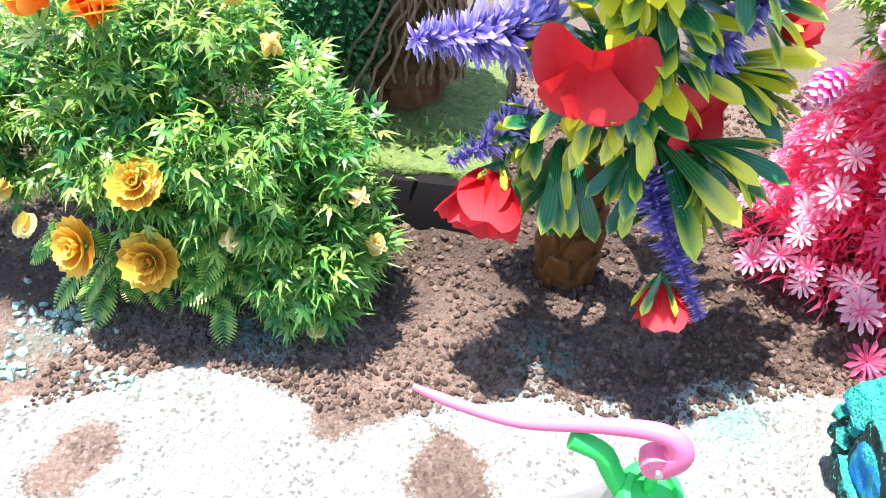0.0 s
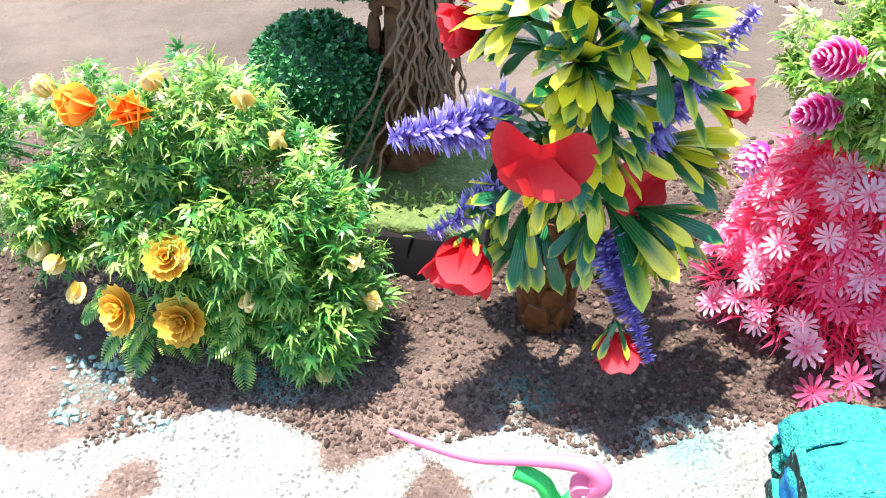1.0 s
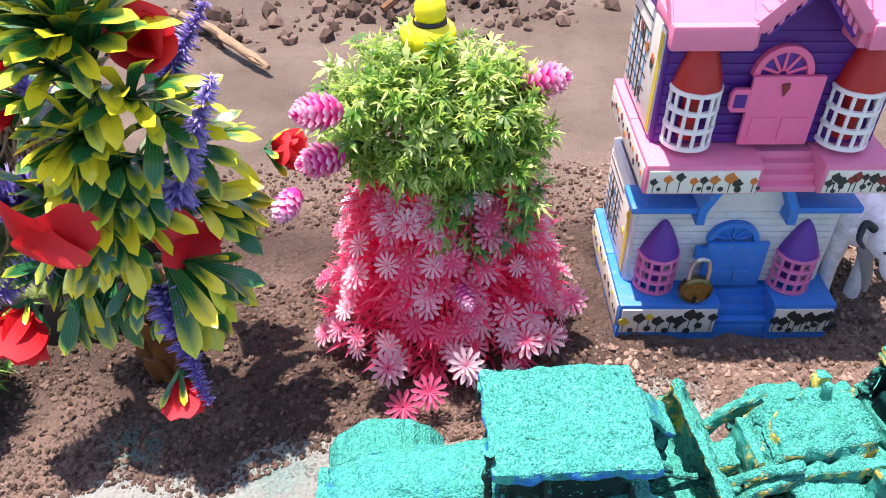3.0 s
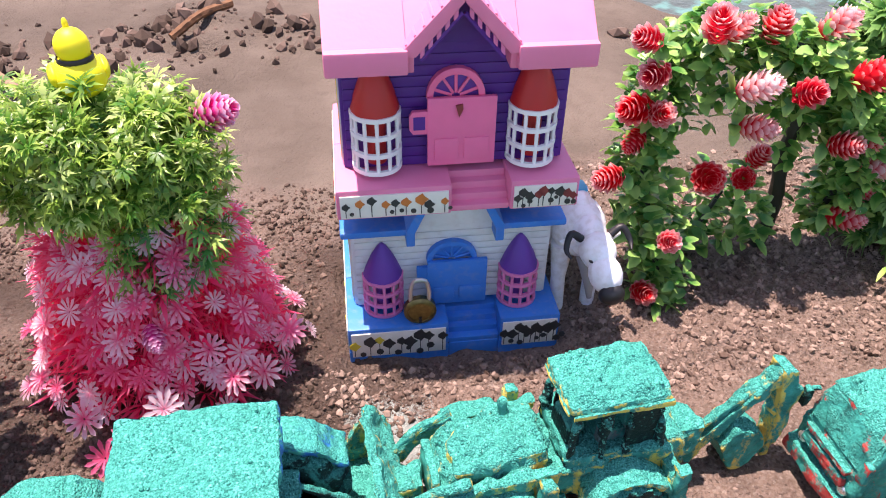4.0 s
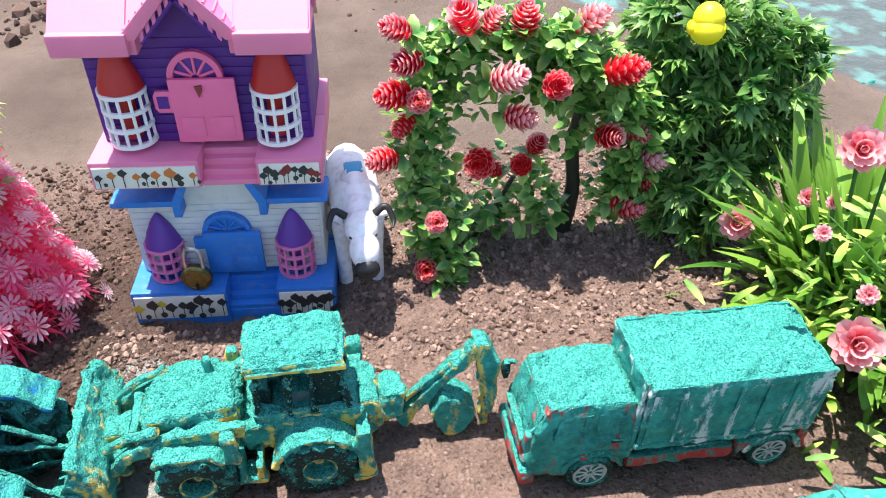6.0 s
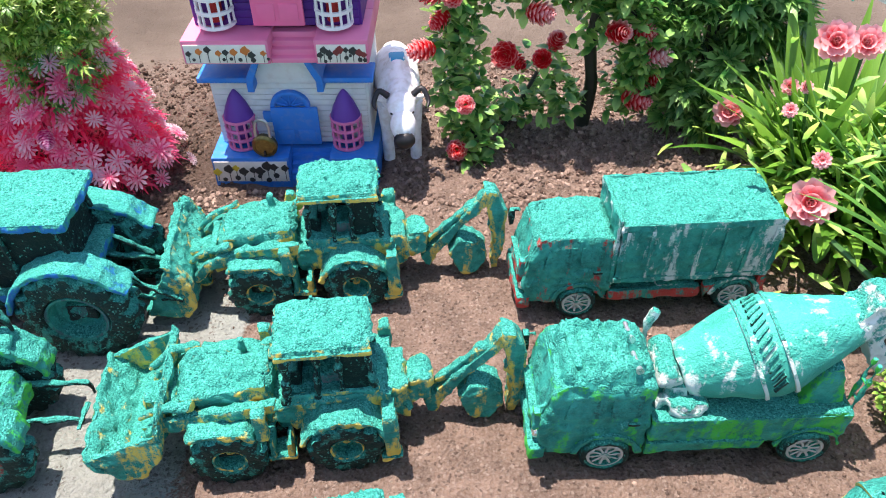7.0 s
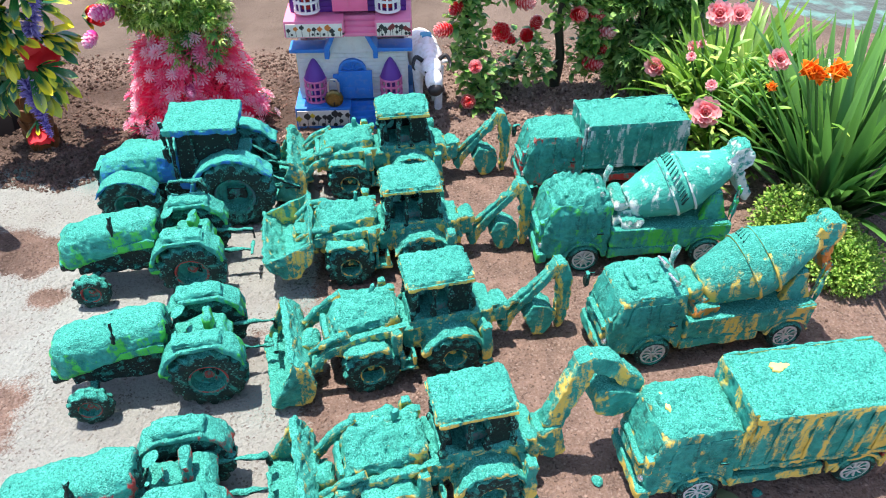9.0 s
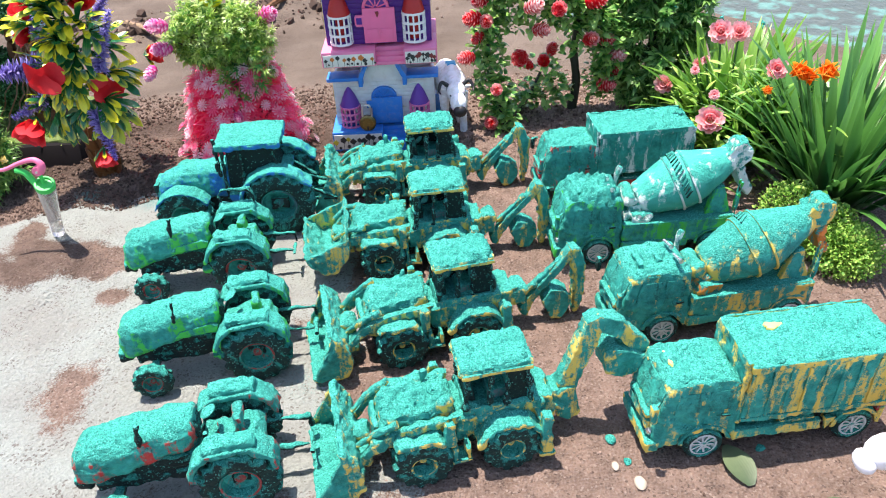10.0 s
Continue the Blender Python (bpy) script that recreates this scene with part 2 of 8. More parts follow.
def tube(bm, path, radius, seg=8):
    """A round bar along points; radius is a number or one for each point."""
    path = [Vector(p) for p in path]
    rs = radius if isinstance(radius, (list, tuple)) else [radius] * len(path)
    rings = []
    side = None
    for i, p in enumerate(path):
        d = (path[min(i + 1, len(path) - 1)] - path[max(i - 1, 0)]).normalized()
        if side is None:
            side = d.orthogonal().normalized()
        side = (side - d * side.dot(d)).normalized()
        up = d.cross(side)
        rings.append([bm.verts.new(p + float(rs[i]) * (math.cos(2 * math.pi * k / seg) * side + math.sin(2 * math.pi * k / seg) * up)) for k in range(seg)])
    for p, q in zip(rings, rings[1:]):
        for i in range(seg):
            j = (i + 1) % seg
            bm.faces.new((p[i], p[j], q[j], q[i]))
    bm.faces.new(rings[0][::-1])
    bm.faces.new(rings[-1])
    return bm


def curve_pts(pts, n=10):
    """A smooth line through points."""
    pts = [Vector(p) for p in pts]
    q = [pts[0] * 2 - pts[1]] + pts + [pts[-1] * 2 - pts[-2]]
    out = []
    for a, b, c, d in zip(q, q[1:], q[2:], q[3:]):
        for i in range(n):
            t = i / n
            out.append(0.5 * (2 * b + (c - a) * t + (2 * a - 5 * b + 4 * c - d) * t * t + (3 * b - a - 3 * c + d) * t ** 3))
    return out + [pts[-1]]


def roughen(bm, amp=0.0004, cell=0.005, scale=260.0, seed=0.0, lumps=0.0, soft=0.0):
    """Cuts long edges and pushes the surface about, as a crust of sand does."""
    bmesh.ops.triangulate(bm, faces=bm.faces[:])
    for _ in range(5):
        long = [e for e in bm.edges if e.calc_length() > cell]
        if not long or len(bm.faces) > 9000:
            break
        bmesh.ops.subdivide_edges(bm, edges=long, cuts=1, use_grid_fill=False)
        bmesh.ops.triangulate(bm, faces=[f for f in bm.faces if len(f.verts) > 3])
    if soft:
        bmesh.ops.smooth_vert(bm, verts=bm.verts[:], factor=soft, use_axis_x=True, use_axis_y=True, use_axis_z=True)
    bm.normal_update()
    off = Vector((seed * 1.37, seed * 0.71, seed * 2.13))
    moves = []
    for v in bm.verts:
        d = noise.noise(v.co * scale + off) * amp + noise.noise(v.co * scale * 0.45 + off) * amp * 1.2
        if lumps:
            d += max(0.0, noise.noise(v.co * scale * 0.33 + off)) * lumps * max(0.0, v.normal.z)
        moves.append(v.normal * d)
    for v, d in zip(bm.verts, moves):
        v.co += d
    return bm


class Soup:
    """Many small copies of templates, joined into one mesh with a UV map."""

    def __init__(self):
        self.v, self.f, self.uv, self.n = [], [], [], 0

    def add(self, tpl, m):
        v, f, uv = tpl
        a = np.array(m)
        self.v.append(v @ a[:3, :3].T + a[:3, 3])
        self.f.append([tuple(i + self.n for i in face) for face in f])
        self.uv.append(uv)
        self.n += len(v)

    def mesh(self, name, mat, smooth=True):
        me = bpy.data.meshes.new(name)
        faces = [f for fs in self.f for f in fs]
        me.from_pydata(np.concatenate(self.v).tolist(), [], faces)
        uv = np.concatenate(self.uv)
        layer = me.uv_layers.new(name="UVMap")
        idx = np.empty(len(me.loops), dtype=np.int32)
        me.loops.foreach_get("vertex_index", idx)
        layer.data.foreach_set("uv", uv[idx].astype(np.float32).ravel())
        return finish(me, mat, smooth, 60)

    def part(self, name, mat, parent=None, label="", kind="", smooth=True):
        ob = new(name, self.mesh(name, mat, smooth))
        ob.parent = parent
        return tagged(ob, label, kind=kind)


def strap(length, width, bend=0.5, fold=0.25, seg=6, shape=None, tip=1.0, wave=0.0):
    """A leaf from the origin along +y, arching down by bend (radians), folded along its rib."""
    shape = shape or (lambda t: math.sin(math.pi * min(1, t * 0.86 + 0.10)) ** 0.7)
    v, f, uv = [], [], []
    y = z = 0.0
    ang = 0.0
    for i in range(seg + 1):
        t = i / seg
        w = width * 0.5 * max(0.02, shape(t))
        wz = math.sin(t * 9) * wave * width
        up = fold * w
        nx = math.sin(ang)
        v += [(-w, y + nx * up, z + up * math.cos(ang) + wz), (0, y, z), (w, y + nx * up, z + up * math.cos(ang) - wz)]
        uv += [(0, t * tip), (0.5, t * tip), (1, t * tip)]
        if i:
            a = 3 * (i - 1)
            f += [(a, a + 1, a + 4, a + 3), (a + 1, a + 2, a + 5, a + 4)]
        ang -= bend / seg
        y += length / seg * math.cos(ang)
        z += length / seg * math.sin(ang)
    return np.array(v), f, np.array(uv)


def cut_leaf(size, lobes=5, spread=100, slim=0.2):
    """A deeply cut leaf: pointed lobes fanned from a stalk."""
    v, f, uv = [(0, 0, 0)], [], [(0.5, 0.0)]
    for i in range(lobes):
        a = radians(spread * (i / (lobes - 1) - 0.5) * 2)
        r = size * (1 - 0.45 * abs(i / (lobes - 1) - 0.5) * 2)
        d = np.array((math.sin(a), math.cos(a), 0))
        s = np.array((d[1], -d[0], 0))
        k = len(v)
        v += [tuple(d * r * 0.5 - s * r * slim + (0, 0, size * 0.06)), tuple(d * r + (0, 0, -size * 0.12)), tuple(d * r * 0.5 + s * r * slim + (0, 0, size * 0.06))]
        uv += [(0.2, 0.5), (0.5, 1.0), (0.8, 0.5)]
        f.append((0, k + 2, k + 1, k))
    return np.array(v, dtype=float), f, np.array(uv, dtype=float)


def maple(slim=0.15, spread=105):
    """A five-lobed leaf, each lobe pointed and toothed."""
    v, f, uv = [(0, 0, 0)], [], [(0.5, 0.0)]
    for i in range(5):
        a = radians(spread * (i - 2) / 2)
        r = (0.62, 0.88, 1.0, 0.88, 0.62)[i]
        d, s = np.array((math.sin(a), math.cos(a), 0)), np.array((math.cos(a), -math.sin(a), 0))
        k = len(v)
        pts = [(0.36, -0.10, 0.05), (0.62, -slim * 1.25, 0.02), (0.66, -slim * 0.55, 0.02), (1.0, 0, -0.14), (0.66, slim * 0.55, 0.02), (0.62, slim * 1.25, 0.02), (0.36, 0.10, 0.05)]
        for u, w, z in pts:
            v.append(tuple(d * r * u + s * r * w + np.array((0, 0, z))))
            uv.append((0.5 + w * 2, u))
        f += [(0, k + 6, k), (k, k + 6, k + 4, k + 2), (k, k + 2, k + 1), (k + 6, k + 5, k + 4), (k + 2, k + 4, k + 3)]
    return np.array(v, dtype=float), f, np.array(uv, dtype=float)


def arrow_leaf(slim=0.085, spread=46, droop=0.16):
    """A narrow five-fingered leaf on a short stalk, its fingers pointed and folded down at the ends."""
    v, f, uv = [(-0.012, 0, 0), (0.012, 0, 0), (0.020, 0.30, 0.03), (-0.020, 0.30, 0.03)], [(0, 1, 2, 3)], [(0.5, 0), (0.5, 0), (0.5, 0.25), (0.5, 0.25)]
    for q, (at, a, r) in enumerate(((0.30, 0, 0.70), (0.34, spread, 0.50), (0.34, -spread, 0.50), (0.30, spread * 1.75, 0.32), (0.30, -spread * 1.75, 0.32))):
        a = radians(a)
        d, e = (math.sin(a), math.cos(a)), (math.cos(a), -math.sin(a))
        k = len(v)
        w = slim * (1.0 if q == 0 else 0.85)
        for u, t, z in ((0.16, -w * 0.7, 0.04), (0.50, -w * 1.15, 0.0), (0.60, -w * 0.55, -0.02), (1.0, 0.0, -droop), (0.60, w * 0.55, -0.02), (0.50, w * 1.15, 0.0), (0.16, w * 0.7, 0.04)):
            v.append((d[0] * r * u + e[0] * t, at + d[1] * r * u + e[1] * t, 0.03 + z * r * 2))
            uv.append((0.5 + t * 2, 0.25 + u * r * 1.05))
        f += [(2, k + 6, k, 3), (k, k + 6, k + 4, k + 2), (k, k + 2, k + 1), (k + 6, k + 5, k + 4), (k + 2, k + 4, k + 3)]
    return np.array(v, dtype=float), f, np.array(uv, dtype=float)


def aim(p, d, roll=0.0, s=1.0, up=(0, 0, 1)):
    """The matrix that lays a template's +y along d at p."""
    d = Vector(d).normalized()
    u = Vector(up)
    x = d.cross(u)
    if x.length < 1e-4:
        x = Vector((1, 0, 0))
    x.normalize()
    z = x.cross(d)
    m = Matrix((x, d, z)).transposed().to_4x4()
    return Matrix.Translation(p) @ m @ Matrix.Rotation(roll, 4, "Y") @ Matrix.Scale(s, 4)


def rand_dir(rng, zlo=-1.0, zhi=1.0):
    z = rng.uniform(zlo, zhi)
    a = rng.uniform(0, 2 * math.pi)
    r = math.sqrt(max(0, 1 - z * z))
    return Vector((r * math.cos(a), r * math.sin(a), z))


def rock(rng, size, flat=0.7):
    """An angular crumb."""
    bm = bmesh.new()
    bmesh.ops.create_icosphere(bm, subdivisions=1, radius=1.0)
    v = np.array([tuple(x.co * (size * (0.7 + 0.5 * rng.random()))) for x in bm.verts])
    v[:, 2] *= flat
    f = [tuple(x.index for x in fc.verts) for fc in bm.faces]
    bm.free()
    return v, f, np.zeros((len(v), 2))


# ---- ground ----
def smooth_step(x, lo, hi):
    t = min(1.0, max(0.0, (x - lo) / (hi - lo)))
    return t * t * (3 - 2 * t)


def bump_at(x, y, cx, cy, r):
    return math.exp(-((x - cx) ** 2 + (y - cy) ** 2) / (r * r))


def bed(x, y):
    """How loose and dug the soil is: the planted strip behind the vehicles."""
    return smooth_step(y + 0.02 * noise.noise((x * 14, 0, 3)), 0.415, 0.45) * (1 - smooth_step(y, 0.60, 0.66)) * smooth_step(x, 0.02, 0.1) * (1 - smooth_step(x, 0.98, 1.1))


def pool(x, y):
    """Above nought inside the puddle."""
    return (x - 1.085) * 0.72 + (y - 0.83) * 0.69 + 0.03 * noise.noise((x * 5, y * 5, 1.5))


def height(x, y):
    p = Vector((x, y, 0))
    far = smooth_step(y, 0.62, 0.8)
    h = 0.0016 * noise.noise(p * 11) + 0.0005 * noise.noise(p * 60)
    h += far * (0.010 * noise.noise(p * 4.3) + 0.004 * noise.noise(p * 17))
    b = bed(x, y)
    if b > 0:
        h += b * (0.0032 * noise.noise(p * 38) + 0.0026 * noise.noise(p * 95) + 0.0012 * noise.noise(p * 230) + 0.001)
    h -= 0.006 * smooth_step(0.06 - abs(x - 0.652), 0.0, 0.01) * smooth_step(0.045 - abs(y - 0.505), 0.0, 0.01)
    h += 0.009 * bump_at(x, y, 0.385, 0.310, 0.040) + 0.003 * noise.noise(p * 60) * bump_at(x, y, 0.40, 0.295, 0.06)
    h += 0.012 * bump_at(x, y, 0.50, 0.90, 0.06) * (1 + 1.5 * noise.noise(p * 30)) + 0.006 * bump_at(x, y, 0.26, 0.86, 0.05) * (1 + noise.noise(p * 40))
    w = pool(x, y)
    if w > -0.05:
        h = h * (1 - smooth_step(w, -0.05, 0.0)) - 0.012 * smooth_step(w, -0.05, 0.03)
    return h


EDGE_X = (0.0, 0.185, 0.214, 0.247, 0.273, 0.305, 0.339, 0.370, 0.392, 0.414, 0.448, 0.475, 0.65)
EDGE_Y = (0.352, 0.360, 0.372, 0.396, 0.392, 0.380, 0.387, 0.400, 0.395, 0.391, 0.411, 0.418, 0.412)


def sand_edge(x):
    """How far back the white sand reaches."""
    return float(np.interp(x, EDGE_X, EDGE_Y))


def build_ground():
    def axis(lo, hi, step, reach):
        a = list(np.arange(lo, hi, step))
        up, dn, s = hi, lo, step
        right, left = [], []
        while up < reach:
            s *= 1.35
            up += s
            dn -= s
            right.append(up)
            left.append(dn)
        return left[::-1] + a + right

    xs, ys = axis(0.02, 1.16, 0.0042, 300.0), axis(-0.06, 0.98, 0.0042, 300.0)
    v, col, wet_shade = [], [], []
    for y in ys:
        for x in xs:
            near = -0.4 < x < 1.9 and -0.5 < y < 1.7
            v.append((x, y, height(x, y) if near else -0.012 if pool(x, y) > 0 else 0.0))
            n = noise.noise((x * 16, y * 16, 5)) * 0.028 + noise.noise((x * 45, y * 45, 7)) * 0.014
            q = 1 + 1.6 * noise.noise((x * 28, y * 28, 2))
            s = smooth_step(0.632 - x + n, -0.008, 0.014) * smooth_step(sand_edge(x) - y + 0.45 * n, -0.007, 0.007) * smooth_step(y + n, 0.02, 0.10) * smooth_step(x + n, -0.25, -0.05)
            s = max(s, 0.75 * bump_at(x, y, 0.272, 0.402, 0.016), 0.9 * bump_at(x, y, 0.612, 0.425, 0.026), 0.6 * bump_at(x, y, 0.655, 0.075, 0.03))
            s *= 1 - max(0, min(1, q * (1.1 * bump_at(x, y, 0.360, 0.312, 0.040) + 1.1 * bump_at(x, y, 0.425, 0.305, 0.028) + 0.7 * bump_at(x, y, 0.445, 0.262, 0.014) + 0.9 * bump_at(x, y, 0.227, 0.346, 0.016) + 0.9 * bump_at(x, y, 0.304, 0.379, 0.014) + 0.7 * bump_at(x, y, 0.352, 0.366, 0.014) + 0.35 * bump_at(x, y, 0.47, 0.17, 0.05) + 0.5 * bump_at(x, y, 0.60, 0.23, 0.03) + 0.25 * bump_at(x, y, 0.40, 0.15, 0.06))))
            g = smooth_step(y + 2 * n, 0.56, 0.66)
            # Teal spills; the three patches before the plants also paint their cast shadows.
            t = 0.9 * bump_at(x, y, 0.265, 0.412, 0.022) + 0.8 * bump_at(x, y, 0.375, 0.415, 0.02) + 0.7 * bump_at(x, y, 0.44, 0.40, 0.022) + 0.55 * bump_at(x, y, 0.19, 0.395, 0.025)
            t += 0.5 * bump_at(x, y, 0.62, 0.245, 0.02) + 0.45 * bump_at(x, y, 0.60, 0.16, 0.03) + 0.4 * bump_at(x, y, 0.58, 0.30, 0.04) + 0.35 * smooth_step(pool(x, y), -0.06, 0.02)
            col += [s, g, min(1, t), 1]
            # Dampness of the bed, with the shade in front of the plants painted in.
            w = smooth_step(y + n, 0.405, 0.435) * (1 - smooth_step(y, 0.55, 0.60)) * (1 - smooth_step(x + n, 0.60, 0.66)) * (1.0 + 0.9 * noise.noise((x * 22, y * 22, 11)))
            w = max(w, 0.75 * bump_at(x, y, 0.372, 0.306, 0.062) * (1 + 0.8 * noise.noise((x * 30, y * 30, 13))))
            wet_shade += [max(0.0, min(1.0, w))] * 3 + [1]
    nx = len(xs)
    f = [(j * nx + i, j * nx + i + 1, (j + 1) * nx + i + 1, (j + 1) * nx + i) for j in range(len(ys) - 1) for i in range(nx - 1)]
    me = bpy.data.meshes.new("ground")
    me.from_pydata(v, [], f)
    me.color_attributes.new("cover", "FLOAT_COLOR", "POINT").data.foreach_set("color", col)
    me.color_attributes.new("damp", "FLOAT_COLOR", "POINT").data.foreach_set("color", wet_shade)
    me.materials.append(soil_material())
    me.shade_smooth()
    return tagged(new("ground", me), "bare brown earth, dug and crumbly, with a spill of white sand", "ground", kind="structure")


build_ground()


def build_water():
    k = Mat("puddle water", (0.05, 0.12, 0.13), 0.06)
    rip = k.noise(55.0, 3.0)
    k.color(k.mix(k.step(k.noise(38.0, 4.0), 0.5, 0.62), (0.060, 0.078, 0.066), (0.085, 0.20, 0.175)))
    k.bump(rip, 0.9, 0.006)
    k.rough(k.step(k.noise(38.0, 4.0), -0.25, 1.5))
    bm = bmesh.new()
    ring = [bm.verts.new((x, y, -0.003)) for x, y in ((0.8, 0.95), (1.0, 0.72), (1.12, 0.58), (1.9, 0.2), (3.2, 0.9), (2.6, 2.6), (1.2, 2.2), (0.75, 1.5))]
    bm.faces.new(ring)
    return tagged(part("puddle", bm, k.m, smooth=False), "shallow puddle of blue-grey water flecked with teal sand", "puddle", kind="structure")


build_water()
CRUMB = Mat("crumbs", rough=0.95, spec=0.2)
CRUMB.color(CRUMB.mix(CRUMB.node("ShaderNodeNewGeometry").outputs["Random Per Island"], (0.085, 0.055, 0.042), (0.34, 0.25, 0.20))).bump(CRUMB.noise(900.0), 0.6, 0.0006)
PALE = Mat("pale clods", rough=0.95, spec=0.2)
PALE.color(PALE.mix(PALE.noise(500.0), (0.12, 0.24, 0.21), (0.36, 0.47, 0.41))).bump(PALE.noise(900.0), 0.6, 0.0008)


def scatter(name, mat, n, where, size, label, category, seed):
    rng = random.Random(seed)
    tpl = [rock(rng, 1.0) for _ in range(6)]
    s = Soup()
    k = 0
    while k < n:
        x, y = where(rng)
        if x is None:
            continue
        d = size(rng)
        m = Matrix.Translation((x, y, height(x, y) + d * 0.15)) @ Euler((rng.random() * 6, rng.random() * 6, rng.random() * 6)).to_matrix().to_4x4() @ Matrix.Scale(d, 4)
        s.add(tpl[k % 6], m)
        k += 1
    return tagged(s.part(name, mat, smooth=False), label, category, kind="stuff")


def in_bed(rng):
    x, y = rng.uniform(0.06, 1.02), rng.uniform(0.41, 0.64)
    return (x, y) if not (0.590 < x < 0.716 and 0.468 < y < 0.565) and rng.random() < bed(x, y) * 0.9 + 0.05 and noise.noise((x * 12, y * 12, 9)) > -0.35 else (None, None)


DAMP = Mat("damp crumbs", rough=0.95, spec=0.2)
DAMP.color(DAMP.mix(DAMP.node("ShaderNodeNewGeometry").outputs["Random Per Island"], (0.044, 0.030, 0.022), (0.165, 0.115, 0.090))).bump(DAMP.noise(900.0), 0.6, 0.0006)


def beside(rng, damp):
    """A place in the dug bed, on its damp or its dry side."""
    x, y = in_bed(rng)
    return (x, y) if x is not None and (x + 0.03 * noise.noise((x * 18, y * 18, 6)) < 0.60) == damp else (None, None)


scatter("damp_soil_crumbs", DAMP.m, 17000, lambda r: beside(r, True), lambda r: 0.0004 + 0.0019 * r.random() ** 3, "loose dark crumbs of damp dug soil", "soil", 3)
scatter("bed_edge_crumbs", DAMP.m, 6500, lambda r: (lambda x: (x, sand_edge(x) + abs(r.gauss(0.0, 0.026)) - 0.004))(r.uniform(0.20, 0.62)), lambda r: 0.0004 + 0.0016 * r.random() ** 3, "loose damp crumbs along the edge of the sand", "soil", 13)
scatter("soil_crumbs", CRUMB.m, 12000, lambda r: beside(r, False), lambda r: 0.0004 + 0.0022 * r.random() ** 2.8, "loose brown crumbs of dug soil", "soil", 8)
scatter("gravel", CRUMB.m, 2600, lambda r: (r.uniform(0.62, 1.06), r.uniform(0.03, 0.44)), lambda r: 0.0004 + 0.0013 * r.random() ** 4, "fine brown grit trodden into the earth", "gravel", 4)
scatter("earth_lumps", DAMP.m, 420, lambda r: (r.gauss(0.50, 0.10), r.gauss(0.90, 0.03)) if r.random() < 0.6 else (r.gauss(0.26, 0.06), r.gauss(0.87, 0.03)), lambda r: 0.002 + 0.010 * r.random() ** 3, "dark lumps of turned earth", "soil", 5)

# ---- vehicles ----
YELLOW, GREEN, BLUE, RED, WHITE = (0.82, 0.59, 0.10), (0.05, 0.58, 0.06), (0.01, 0.14, 0.48), (0.55, 0.02, 0.02), (0.72, 0.78, 0.76)
SAND = coated("loose teal sand", TEAL, -0.6)
M_YEL = coated("yellow toy plastic under teal sand", YELLOW, 0.19)
M_YEL2 = coated("yellow toy paint rubbed clear of teal sand", YELLOW, 0.30)
M_YEL3 = coated("yellow paint almost clear of teal sand", YELLOW, 0.50)
M_ORG = coated("orange paint rubbed clear of teal sand", (0.80, 0.24, 0.02), 0.42)
M_GRN = coated("green toy plastic under teal sand", GREEN, 0.52)
M_GRN2 = coated("green bonnet under teal sand", GREEN, 0.22)
M_BLU = coated("blue toy plastic under teal sand", BLUE, 0.46)
M_BLUF = coated("blue toy plastic under a thin teal film", BLUE, 0.36, 0.85, 0.0, 0.75)
M_RED = coated("red toy plastic under teal sand", RED, 0.16)
M_REDS = coated("red trim under teal sand", RED, 0.45)
M_WHT = coated("white toy plastic under teal sand", WHITE, 0.18)
M_WHT2 = coated("white toy plastic smeared with teal sand", WHITE, 0.55)
M_DRUM = coated("white drum smeared with teal", WHITE, 0.10, 0.9, 0.0, 0.35)
M_BLK = coated("black plastic speckled with teal sand", (0.012, 0.014, 0.015), 0.95, 0.95, 0.05)
M_TYRE = coated("rubber tyre caked in teal sand", (0.010, 0.015, 0.015), 0.52, 0.92, 0.06)
M_DARK = coated("dark cab window filmed with teal sand", (0.01, 0.03, 0.03), 0.24, 0.62)
# Near black, so the cabs' inner shade is held in the colour.
M_CAB = coated("dark cab glass spattered with teal sand", (0.006, 0.010, 0.011), 1.1, 0.97, 0.03, 0.35)
M_SEAT = coated("grey seat dusted with teal sand", (0.16, 0.20, 0.20), 0.40, 0.9, 0.05)
M_POST = coated("black cab post spattered with teal sand", (0.010, 0.012, 0.013), 0.85, 0.95, 0.16, 0.8)
M_CHROME = Mat("chromed plastic", (0.75, 0.76, 0.78), 0.25, 0.9)
M_CHROME.rough(M_CHROME.step(M_CHROME.noise(500.0), 0.0, 1.6))
M_CHROME = M_CHROME.m
M_BARE = plastic("bare yellow paint dusted with sand", (0.84, 0.62, 0.16), 0.5, 0.2, 0.2)
WHEELS = {}


